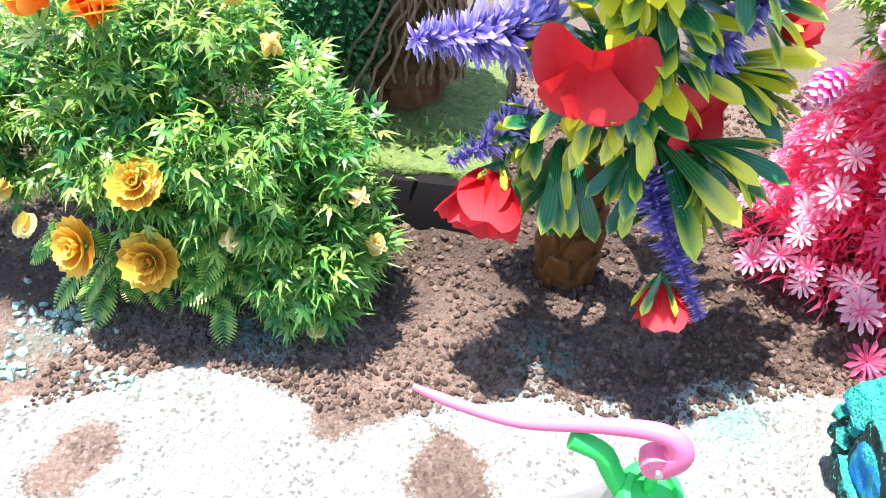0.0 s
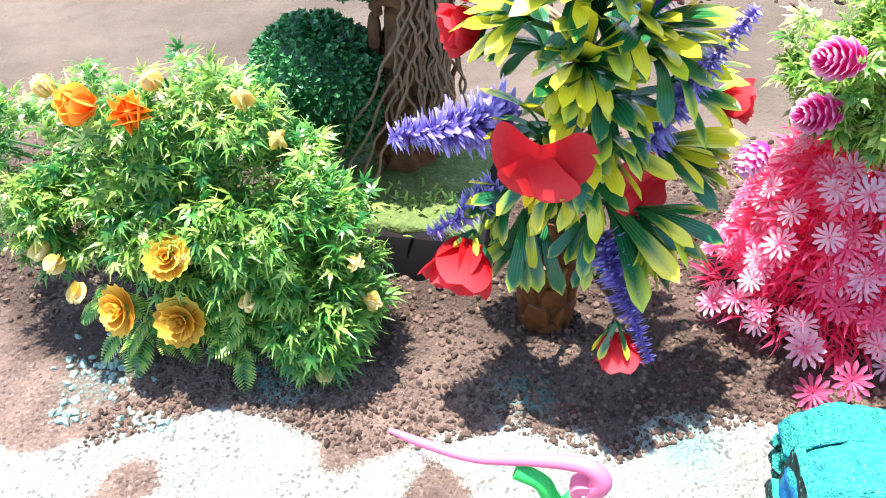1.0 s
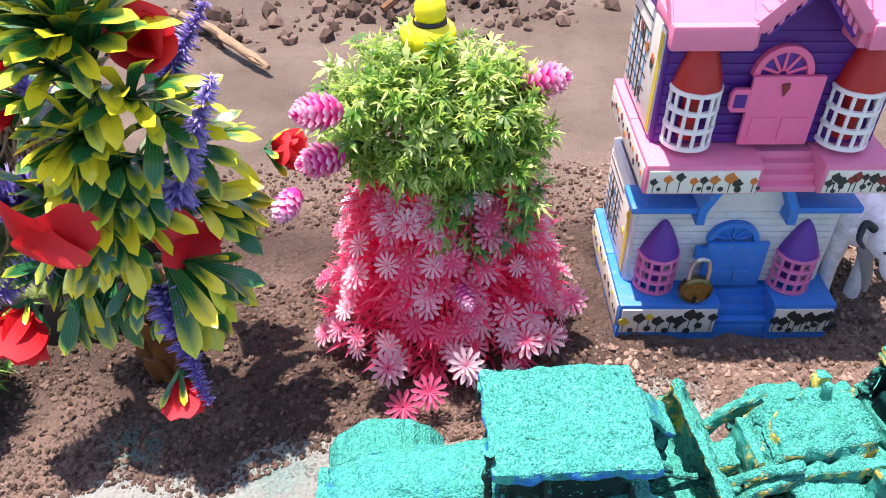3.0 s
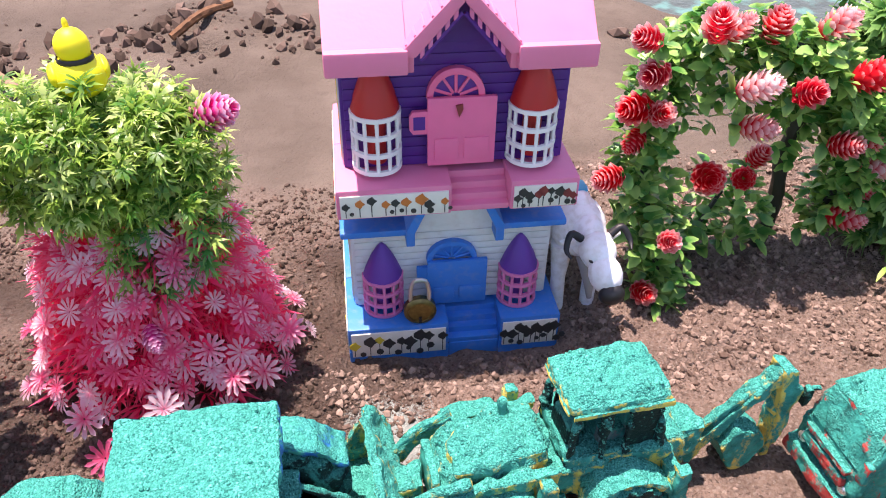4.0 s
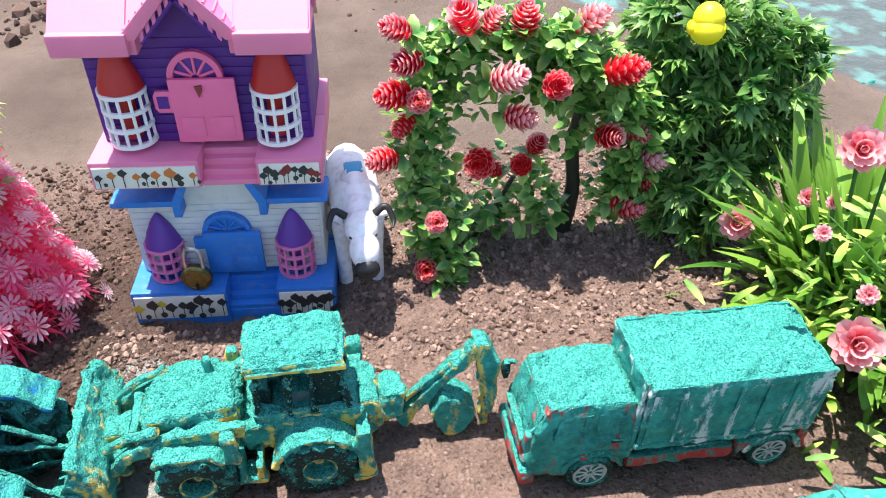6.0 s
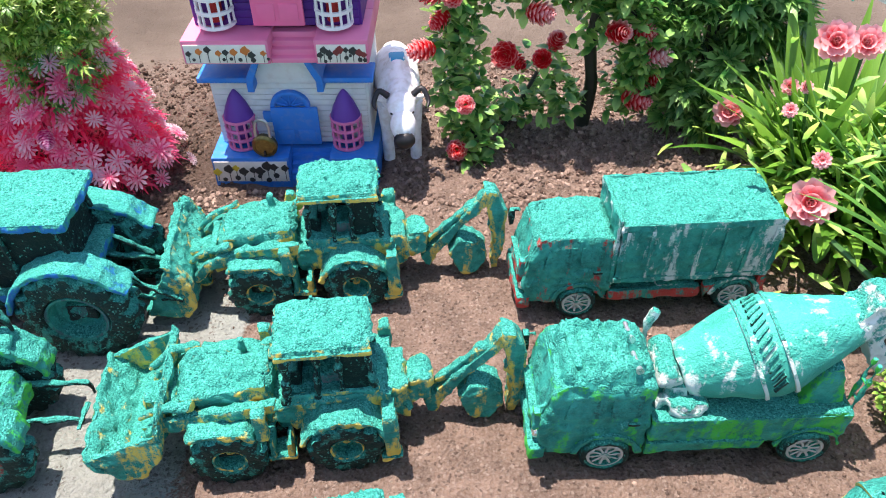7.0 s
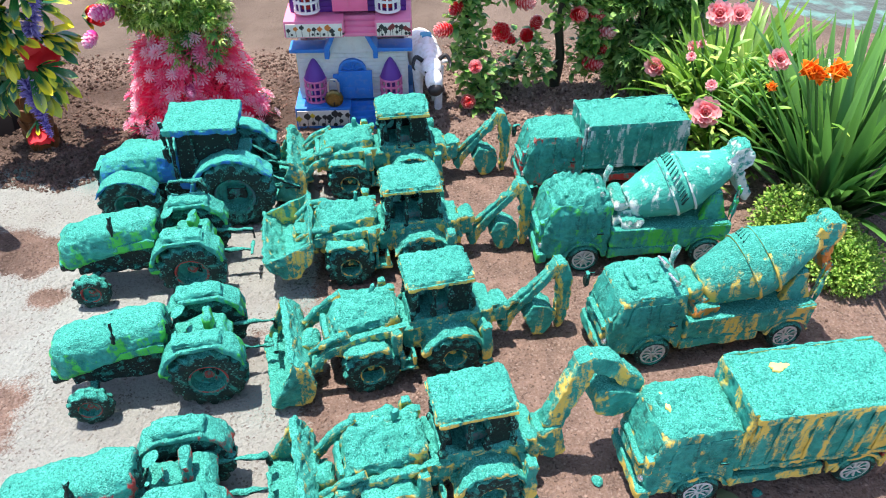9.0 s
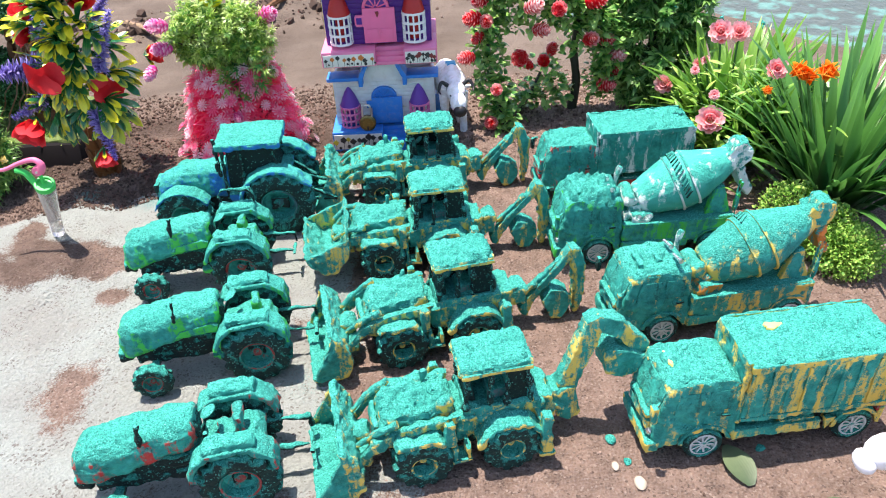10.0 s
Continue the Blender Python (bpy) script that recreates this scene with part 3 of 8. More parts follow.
def make_wheel(key, r, w, lugs, hub, spokes, m_hub):
    """Tyre and rim meshes of one kind of wheel, axle along y, its outer face towards -y."""
    turn = Matrix.Rotation(radians(90), 4, "X")
    bm = bmesh.new()
    h = w / 2
    prof = [(hub, h * 0.5), (hub, h * 0.85), (hub * 1.08, h), (r * 0.86, h), (r * 0.97, h * 0.72), (r, h * 0.3), (r, -h * 0.3), (r * 0.97, -h * 0.72), (r * 0.86, -h), (hub * 1.08, -h), (hub, -h * 0.85), (hub, -h * 0.5)]
    if lugs:
        n = lugs * 4
        deep = r * 0.075
        rings = []
        prof = [(hub, h * 0.4), (hub, h * 0.85), (hub * 1.1, h), (r * 0.80, h), (r * 0.92, h * 0.96), (r, h * 0.62), (r, h * 0.08), (r, -h * 0.08), (r, -h * 0.62), (r * 0.92, -h * 0.96), (r * 0.80, -h), (hub * 1.1, -h), (hub, -h * 0.85), (hub, -h * 0.4)]
        for q, (rr, z) in enumerate(prof):
            ring = []
            for i in range(n):
                slant = (1 if abs(z) > h * 0.5 else 0) + (2 if z < 0 else 0)
                up = (i + slant) % 4 < 2
                rad = rr + (deep if up and rr > r * 0.85 else 0) - (deep * 0.5 if not up and rr > r * 0.85 else 0)
                a = 2 * math.pi * i / n
                ring.append(bm.verts.new(turn @ Vector((rad * math.cos(a), rad * math.sin(a), z))))
            rings.append(ring)
        for p, q in zip(rings, rings[1:]):
            for i in range(n):
                j = (i + 1) % n
                bm.faces.new((p[i], p[j], q[j], q[i]))
        bmesh.ops.recalc_face_normals(bm, faces=bm.faces[:])
    else:
        lathe(bm, prof, 28, turn, cap=False)
        bmesh.ops.recalc_face_normals(bm, faces=bm.faces[:])
    roughen(bm, 0.0005, 0.0045, 330.0, r * 900)
    tyre = bpy.data.meshes.new("wheel")
    bm.to_mesh(tyre)
    bm.free()
    finish(tyre, M_TYRE, True, 50)
    bm = bmesh.new()
    if spokes:
        lathe(bm, [(hub * 0.98, h * 0.2), (hub * 0.98, h * 0.8), (hub * 0.84, h * 0.86), (hub * 0.8, h * 0.25), (0.0003, h * 0.2)], 24, turn, cap=False)
        for i in range(spokes):
            b2 = bmesh.new()
            box(b2, (-hub * 0.07, -h * 0.72, hub * 0.1), (hub * 0.07, -h * 0.45, hub * 0.88), 0.0002)
            b2.transform(Matrix.Rotation(2 * math.pi * i / spokes, 4, "Y"))
            tmp = bpy.data.meshes.new("spoke")
            b2.to_mesh(tmp)
            b2.free()
            bm.from_mesh(tmp)
            bpy.data.meshes.remove(tmp)
        lathe(bm, [(hub * 0.2, h * 0.3), (hub * 0.2, h * 0.75), (hub * 0.1, h * 0.85)], 12, turn)
    else:
        lathe(bm, [(hub, h * 0.2), (hub, h * 0.92), (hub * 0.9, h * 0.88), (hub * 0.80, h * 0.05), (hub * 0.5, -h * 0.15), (hub * 0.34, -h * 0.10), (hub * 0.28, h * 0.22), (hub * 0.12, h * 0.28), (0.0002, h * 0.28)], 24, turn, cap=False)
        roughen(bm, 0.0003, 0.004, 420.0, 4.0)
    rim = bpy.data.meshes.new("rim")
    bm.to_mesh(rim)
    bm.free()
    finish(rim, m_hub, True, 40)
    WHEELS[key] = (tyre, rim)


make_wheel("loader", 0.0160, 0.0135, 13, 0.0074, 0, coated("yellow hub under teal sand", YELLOW, 0.05))
make_wheel("truck", 0.0112, 0.0075, 0, 0.0082, 10, coated("silver rim dusted with teal sand", (0.62, 0.66, 0.66), 0.95))
make_wheel("blue_rear", 0.0275, 0.0165, 17, 0.0150, 0, coated("blue hub caked in teal sand", (0.05, 0.10, 0.12), 0.10))
make_wheel("blue_front", 0.0215, 0.0140, 15, 0.0108, 0, coated("grey hub caked in teal sand", (0.06, 0.07, 0.08), 0.10))
make_wheel("green_rear", 0.0210, 0.0130, 15, 0.0112, 0, coated("red hub showing through teal sand", (0.34, 0.02, 0.02), 0.16))
make_wheel("green_front", 0.0118, 0.0080, 11, 0.0066, 0, coated("small red hub showing through teal sand", (0.34, 0.02, 0.02), 0.32))


def wheel(key, parent, x, y, z, spin=0.0):
    """One wheel; those on the far side face the other way."""
    tyre, rim = WHEELS[key]
    ob = new("wheel", tyre)
    ob.parent = parent
    ob.matrix_basis = Matrix.Translation((x, y, z)) @ Matrix.Rotation(radians(180) if y > 0 else 0, 4, "Z") @ Matrix.Rotation(spin, 4, "Y")
    r = new("rim", rim)
    r.parent = ob
    return ob


def sand_cap(parent, x0, x1, y0, y1, base, thick, seed, lump=0.0016, step=0.0009, name="sand_layer"):
    """A crust of teal sand lying on a roof or bonnet, ragged at its rim, with loose grains; base gives the height under it."""
    nx, ny = max(6, int((x1 - x0) / step)), max(6, int((y1 - y0) / step))
    bm = bmesh.new()
    rng = random.Random(int(seed * 100) + nx)

    def rim(s):
        return 0.0017 * noise.noise((s * 210, seed, 4)) + 0.0011 * noise.noise((s * 600, seed, 8))

    g = []
    for j in range(ny + 1):
        row = []
        for i in range(nx + 1):
            u, w = i / nx, j / ny
            x, y = x0 + (x1 - x0) * u, y0 + (y1 - y0) * w
            e = min(x - x0, x1 - x, y - y0, y1 - y)
            a, b = 2 * u - 1, 2 * w - 1
            pull = 0.0034 * (a * b) ** 6
            x -= math.copysign(pull, a)
            y -= math.copysign(pull, b)
            k = min(1.0, max(0.0, e) / 0.0042) ** 0.55
            fade = max(0.0, 1 - e / 0.006)
            x += fade * (rim(y) if x < (x0 + x1) / 2 else -rim(y + 0.3))
            y += fade * (rim(x + 0.7) if y < (y0 + y1) / 2 else -rim(x + 1.1))
            p = Vector((x * 190 + seed * 3.1, y * 190, seed))
            cell = noise.noise(p * 6.5) * 0.00045
            h = base(x, y) + (thick + 1.3 * lump * noise.noise(p * 0.55) + 0.9 * lump * noise.noise(p * 1.5) + 0.0004 * noise.noise(p * 3.4) + cell) * k - 0.0018 * (1 - k)
            row.append(bm.verts.new((x, y, h)))
        g.append(row)
    for j in range(ny):
        for i in range(nx):
            bm.faces.new((g[j][i], g[j][i + 1], g[j + 1][i + 1], g[j + 1][i]))
    for i in range(int((x1 - x0) * (y1 - y0) * 6e4) + 40):
        if i % 2:
            v = g[rng.randrange(ny + 1)][rng.choice((0, 1, nx - 1, nx))]
        else:
            v = g[rng.choice((0, 1, ny - 1, ny))][rng.randrange(nx + 1)]
        if i % 5 == 0:
            v = g[rng.randrange(ny + 1)][rng.randrange(nx + 1)]
        r = 0.0003 + 0.0007 * rng.random() ** 2
        bmesh.ops.create_icosphere(bm, subdivisions=1, radius=r, matrix=Matrix.Translation(v.co + Vector((0, 0, r * 0.2))))
    return part(name, bm, SAND, parent, "thick crust of teal sand", sharp=80)


def arch(cx, cz, r, a0, a1, n=7):
    return [(cx + r * math.cos(radians(a0 + (a1 - a0) * i / n)), cz + r * math.sin(radians(a0 + (a1 - a0) * i / n))) for i in range(n + 1)]


def chunk(name, mat, parent, make, seed=1.0, amp=0.0004, cell=0.005, lumps=0.0, label=""):
    """A part built by make and then crusted; lumps piles more on what faces up."""
    bm = bmesh.new()
    make(bm)
    roughen(bm, amp * 2.3, cell * 0.66, 270.0, seed, lumps * 2.0, 0.5 if lumps or amp >= 0.0005 else 0.25)
    return part(name, bm, mat, parent, label, sharp=48)


def lean_in(bm):
    """Narrows a cab above its waist."""
    for v in bm.verts:
        if v.co.z > 0.033:
            v.co.y *= 1 - 0.12 * (v.co.z - 0.033) / 0.023
    return bm


def truck_front(t, mat, seed, roof=0.056, trim=None, lump=0.0022, crust=0.0016):
    """Chassis, cab with its windows, lights, mirrors and bumper, and four wheels, for all three lorries."""
    hw = 0.0195
    prof = [(-0.072, 0.012)] + arch(-0.044, 0.0105, 0.0138, 172, 8) + [(-0.027, 0.013), (-0.027, roof - 0.003), (-0.030, roof), (-0.064, roof), (-0.068, roof - 0.003), (-0.0735, 0.034), (-0.0745, 0.030)]
    chunk("cab", mat, t, lambda b: lean_in(prism(b, prof, -hw, hw, 0.0016)), seed, 0.0005, 0.004, 0.0008)
    chunk("chassis", M_BLK, t, lambda b: (box(b, (-0.062, -0.012, 0.009), (0.055, 0.012, 0.019)), box(b, (-0.03, -0.017, 0.010), (0.0, 0.017, 0.018))), seed)
    chunk("windscreen", M_DARK, t, lambda b: prism(b, [(-0.0738, 0.0355), (-0.0688, 0.0515), (-0.0678, 0.0515), (-0.0728, 0.0355)], -hw * 0.82, hw * 0.82, 0.0002), seed, 0.0002)
    for s in (-1, 1):
        y0, y1 = sorted((s * (hw - 0.0004), s * (hw + 0.0004)))
        chunk("side_window", M_DARK, t, lambda b: lean_in(prism(b, [(-0.064, 0.037), (-0.061, 0.050), (-0.047, 0.050), (-0.047, 0.037)], y0, y1, 0.0002)), seed, 0.0001)
        chunk("side_window", M_DARK, t, lambda b: lean_in(prism(b, [(-0.0445, 0.037), (-0.0445, 0.050), (-0.032, 0.050), (-0.032, 0.037)], y0, y1, 0.0002)), seed, 0.0001)
        y0, y1 = sorted((s * (hw - 0.001), s * (hw + 0.0016)))
        fl = arch(-0.044, 0.0105, 0.0158, 165, 15) + arch(-0.044, 0.0105, 0.0134, 15, 165)
        chunk("wheel_arch", mat, t, lambda b: prism(b, fl, y0, y1, 0.0003), seed)
        chunk("door_handle", M_BLK, t, lambda b: box(b, (-0.037, min(s * hw, s * (hw + 0.0012)), 0.0325), (-0.032, max(s * hw, s * (hw + 0.0012)), 0.034), 0.0002), seed, 0.0001)
        chunk("mirror", mat if s < 0 else M_BLK, t, lambda b: (box(b, (-0.0775, s * (hw + 0.001) - 0.0022, 0.036), (-0.0745, s * (hw + 0.001) + 0.0022, 0.047), 0.0008), tube(b, [(-0.072, s * hw * 0.95, 0.048), (-0.0765, s * (hw + 0.001), 0.046)], 0.0006)), seed)
        part("headlight", lathe(bmesh.new(), [(0.0026, 0), (0.0026, 0.0012), (0.0018, 0.0019), (0.0004, 0.0021)], 12, Matrix.Translation((-0.0738, s * hw * 0.72, 0.0215)) @ Matrix.Rotation(radians(-90), 4, "Y")), M_CHROME, t, "chromed headlight")
    chunk("bumper", trim or mat, t, lambda b: (box(b, (-0.0775, -hw - 0.001, 0.0095), (-0.070, hw + 0.001, 0.0175), 0.0012), box(b, (-0.0765, -hw * 0.7, 0.023), (-0.0735, hw * 0.7, 0.0285), 0.0006), box(b, (-0.0768, -hw * 0.7, 0.030), (-0.073, hw * 0.7, 0.033), 0.0006)), seed)
    chunk("side_skirt", trim or mat, t, lambda b: box(b, (-0.027, -hw - 0.0006, 0.0115), (0.024, -hw + 0.003, 0.0185), 0.0006), seed)
    chunk("side_skirt", trim or mat, t, lambda b: box(b, (-0.027, hw - 0.003, 0.0115), (0.024, hw + 0.0006, 0.0185), 0.0006), seed)
    sand_cap(t, -0.067, -0.028, -hw * 0.87, hw * 0.87, lambda x, y: roof - 0.0004 - (0.004 * smooth_step(-x, 0.062, 0.068)), crust, seed, lump)
    for x in (-0.044, 0.0435):
        for s in (-1, 1):
            wheel("truck", t, x, s * 0.0178, 0.0112, seed + x * 50)


def lorry(m, cab_mat, box_mat, label, seed, ribs, trim=None, top=0.066):
    t = thing("toy_lorry", m, label, "toy truck", "toy vehicles")
    truck_front(t, cab_mat, seed, trim=trim)
    hw = 0.0205
    body = [(-0.0255, 0.026), (-0.0245, top)] + [(0.057, top), (0.0595, 0.030)] + [(0.057, 0.026)]
    chunk("cargo_box", box_mat, t, lambda b: prism(b, body, -hw, hw, 0.0008), seed + 3, 0.0004, 0.004)
    chunk("headboard", box_mat, t, lambda b: box(b, (-0.0275, -hw * 0.94, 0.024), (-0.0252, hw * 0.94, top + 0.002), 0.0008), seed + 4)
    for s in (-1, 1):
        y0, y1 = sorted((s * (hw - 0.0006), s * (hw + 0.0011)))
        chunk("top_rail", M_YEL3 if box_mat is M_YEL2 else box_mat, t, lambda b: box(b, (-0.026, y0, top - 0.004), (0.058, y1, top + 0.0006), 0.0006), seed + 5)
        chunk("bottom_rail", box_mat, t, lambda b: box(b, (-0.026, y0, 0.026), (0.0585, y1, 0.0295), 0.0006), seed + 6)
        for i in range(ribs):
            x = -0.022 + 0.078 * i / (ribs - 1)
            part("rib", roughen(box(bmesh.new(), (x - 0.001, min(s * hw, s * (hw + 0.0008)), 0.029), (x + 0.001, max(s * hw, s * (hw + 0.0008)), top - 0.004), 0.0003), 0.0002, 0.006), box_mat, t)
        y0, y1 = sorted((s * 0.0125, s * 0.0212))
        fl = arch(0.0435, 0.0108, 0.0150, 172, 8) + arch(0.0435, 0.0108, 0.0128, 8, 172)
        chunk("mudguard", box_mat, t, lambda b: prism(b, fl, y0, y1, 0.0003), seed)
        chunk("mudflap", M_YEL3 if box_mat is M_YEL2 else trim, t, lambda b: prism(b, [(0.0255, 0.0195), (0.0315, 0.0205), (0.0270, 0.0100)], min(s * 0.0175, s * 0.0207), max(s * 0.0175, s * 0.0207), 0.0004), seed)
        chunk("rear_corner", M_YEL3 if box_mat is M_YEL2 else trim, t, lambda b: box(b, (0.0562, min(s * 0.0165, s * 0.0210), 0.0110), (0.0592, max(s * 0.0165, s * 0.0210), 0.0240), 0.0008), seed)
        chunk("fuel_tank", M_BLK if s > 0 else box_mat, t, lambda b: box(b, (0.0, min(s * 0.010, s * 0.0185), 0.010), (0.022, max(s * 0.010, s * 0.0185), 0.020), 0.002), seed)
    chunk("tailboard", box_mat, t, lambda b: box(b, (0.0575, -hw * 0.96, 0.030), (0.0602, hw * 0.96, top - 0.002), 0.0006), seed + 8)
    chunk("tail_light", M_REDS, t, lambda b: box(b, (0.055, -hw, 0.020), (0.0585, -hw + 0.005, 0.025), 0.0005), seed)
    chunk("tail_light", M_REDS, t, lambda b: box(b, (0.055, hw - 0.005, 0.020), (0.0585, hw, 0.025), 0.0005), seed)
    sand_cap(t, -0.026, 0.0588, -hw - 0.0002, hw + 0.0002, lambda x, y: top - 0.0003, 0.0014, seed + 9, 0.0018)
    if box_mat is M_YEL2:
        # places where the yellow paint lies bare above the crust
        for x, y, z, a, b in ((-0.002, 0.008, top + 0.0012, 0.0052, 0.0028), (-0.0605, 0.004, 0.0572, 0.0022, 0.0055)):
            bm = lathe(bmesh.new(), [(1.0, -0.6), (0.92, 0.35), (0.6, 0.7), (0.1, 0.8)], 18, Matrix.Translation((x, y, z)) @ Matrix.Diagonal((a, b, 0.0011, 1)), wob=lambda q, h: 0.22 * math.sin(3 * q + 1) + 0.15 * math.sin(7 * q))
            part("bare_patch", bm, M_BARE, t, "patch of bare yellow paint")
    return t


def cab_horns(t, mats, seed):
    """Roof bar with two horns and an exhaust stack."""
    chunk("roof_bar", SAND, t, lambda b: (box(b, (-0.061, -0.010, 0.0565), (-0.057, 0.008, 0.0600), 0.001), box(b, (-0.048, -0.007, 0.0565), (-0.043, 0.009, 0.0595), 0.001)), seed, 0.0006, 0.004)
    for y in (-0.009, 0.007):
        part("horn", lathe(bmesh.new(), [(0.0010, 0), (0.0011, 0.008), (0.0014, 0.0105), (0.0017, 0.012)], 10, Matrix.Translation((-0.036, y + 0.005, 0.0605)) @ Matrix.Rotation(radians(78), 4, "X")), mats, t, "silver roof horn")
    chunk("exhaust_stack", M_WHT2, t, lambda b: tube(b, [(-0.025, 0.015, 0.03), (-0.025, 0.015, 0.058), (-0.022, 0.0155, 0.064)], [0.0016, 0.0018, 0.0021], 10), seed)


def mixer(m, cab_mat, bed_mat, drum_mat, label, seed, tank_mat):
    t = thing("toy_concrete_mixer", m, label, "toy truck", "toy vehicles")
    truck_front(t, cab_mat, seed, lump=0.0044 if seed == 3.0 else 0.0024, crust=0.0058 if seed == 3.0 else 0.0018)
    cab_horns(t, M_CHROME, seed)
    hw = 0.0195
    prof = [(-0.0262, 0.020), (-0.0262, 0.033), (0.0555, 0.036), (0.0585, 0.034), (0.0580, 0.017), (0.0562, 0.016)] + arch(0.0435, 0.0112, 0.0138, 15, 165) + [(0.026, 0.016), (-0.004, 0.0165)]
    chunk("bed", bed_mat, t, lambda b: prism(b, prof, -hw, hw, 0.0008), seed + 2, 0.0004, 0.004, 0.0006)
    chunk("bed_rail", bed_mat, t, lambda b: (box(b, (-0.026, -hw - 0.0007, 0.0315), (0.057, -hw + 0.001, 0.0345), 0.0005), box(b, (-0.026, hw - 0.001, 0.0315), (0.057, hw + 0.0007, 0.0345), 0.0005)), seed + 3)
    for s in (-1, 1):
        y0, y1 = sorted((s * (hw - 0.001), s * (hw + 0.0012)))
        fl = arch(0.0435, 0.0108, 0.0152, 168, 12) + arch(0.0435, 0.0108, 0.0134, 12, 168)
        chunk("mudguard", bed_mat, t, lambda b: prism(b, fl, y0, y1, 0.0003), seed)
    ax = Matrix.Translation((-0.010, 0.0, 0.0445)) @ Matrix.Rotation(radians(90 - 24), 4, "Y")
    prof = [(0.004, -0.003), (0.0118, -0.002), (0.0130, 0.0), (0.0205, 0.026), (0.0212, 0.031), (0.0203, 0.040), (0.0118, 0.063), (0.0090, 0.070), (0.0080, 0.072), (0.006, 0.070)]
    bm = lathe(bmesh.new(), prof, 36, ax)
    roughen(bm, 0.0005, 0.0042, 230.0, seed, 0.0007)
    drum = part("drum", bm, drum_mat, t, "", sharp=60)
    for k, z in enumerate((0.0255, 0.0375)):
        r = 0.0207 if k == 0 else 0.0208
        part("drum_ring", roughen(lathe(bmesh.new(), [(r - 0.001, z), (r + 0.0009, z + 0.0002), (r + 0.0009, z + 0.0016), (r - 0.001, z + 0.0018)], 36, ax, cap=False), 0.0002, 0.006), M_WHT2 if drum_mat is M_DRUM else M_YEL2, drum)
    rng = random.Random(seed)
    for i in range(14 if drum_mat is M_DRUM else 4):
        a = radians(150 + i * 9)
        b2 = bmesh.new()
        box(b2, (-0.0011, -0.0005, -0.0035), (0.0011, 0.0005, 0.0035), 0.0002)
        b2.transform(ax @ Matrix.Rotation(a, 4, "Z") @ Matrix.Translation((0.0213, 0, 0.0322)) @ Matrix.Rotation(radians(35), 4, "X"))
        part("drum_stripe", b2, M_BLK, drum, "dark slanting stripe")
    chunk("drum_support", bed_mat, t, lambda b: (prism(b, [(0.036, 0.034), (0.042, 0.056), (0.048, 0.058), (0.056, 0.034)], -0.014, -0.009, 0.0008), prism(b, [(0.036, 0.034), (0.042, 0.056), (0.048, 0.058), (0.056, 0.034)], 0.009, 0.014, 0.0008)), seed)
    chunk("drum_motor", tank_mat if drum_mat is M_DRUM else M_ORG, t, lambda b: (box(b, (-0.024, -0.013, 0.033), (-0.010, 0.013, 0.046), 0.002, (0.8, 0.9)), box(b, (-0.020, -0.017, 0.033), (-0.004, -0.009, 0.041), 0.002)), seed + 5, 0.0008, 0.004, 0.001)
    chunk("water_tank", tank_mat, t, lambda b: lathe(b, [(0.001, 0), (0.0052, 0.0006), (0.0055, 0.003), (0.0055, 0.020), (0.0052, 0.0225), (0.001, 0.023)], 18, Matrix.Translation((-0.0195, -0.0115, 0.048)) @ Matrix.Rotation(radians(-90), 4, "X")), seed + 6, 0.0005, 0.004)
    hop = [(0.048, 0.080), (0.056, 0.092), (0.064, 0.091), (0.069, 0.084), (0.066, 0.077), (0.060, 0.070), (0.054, 0.072)]
    chunk("hopper", M_WHT2 if drum_mat is M_DRUM else bed_mat, t, lambda b: prism(b, [(x, z - 0.003) for x, z in hop], -0.0075, 0.0075, 0.0015), seed + 7, 0.0008, 0.004, 0.0014)
    chunk("chute", M_WHT2 if drum_mat is M_DRUM else M_ORG, t, lambda b: prism(b, [(0.058, 0.068), (0.064, 0.070), (0.072, 0.048), (0.070, 0.045), (0.064, 0.050)], -0.006, 0.006, 0.001), seed + 8, 0.0008, 0.004)
    chunk("ladder", bed_mat, t, lambda b: (tube(b, [(0.0575, -0.012, 0.03), (0.0595, -0.012, 0.062)], 0.0008), tube(b, [(0.0575, -0.016, 0.03), (0.0595, -0.016, 0.062)], 0.0008), tube(b, [(0.058, -0.012, 0.040), (0.058, -0.016, 0.040)], 0.0006), tube(b, [(0.0585, -0.012, 0.050), (0.0585, -0.016, 0.050)], 0.0006)), seed)
    return t


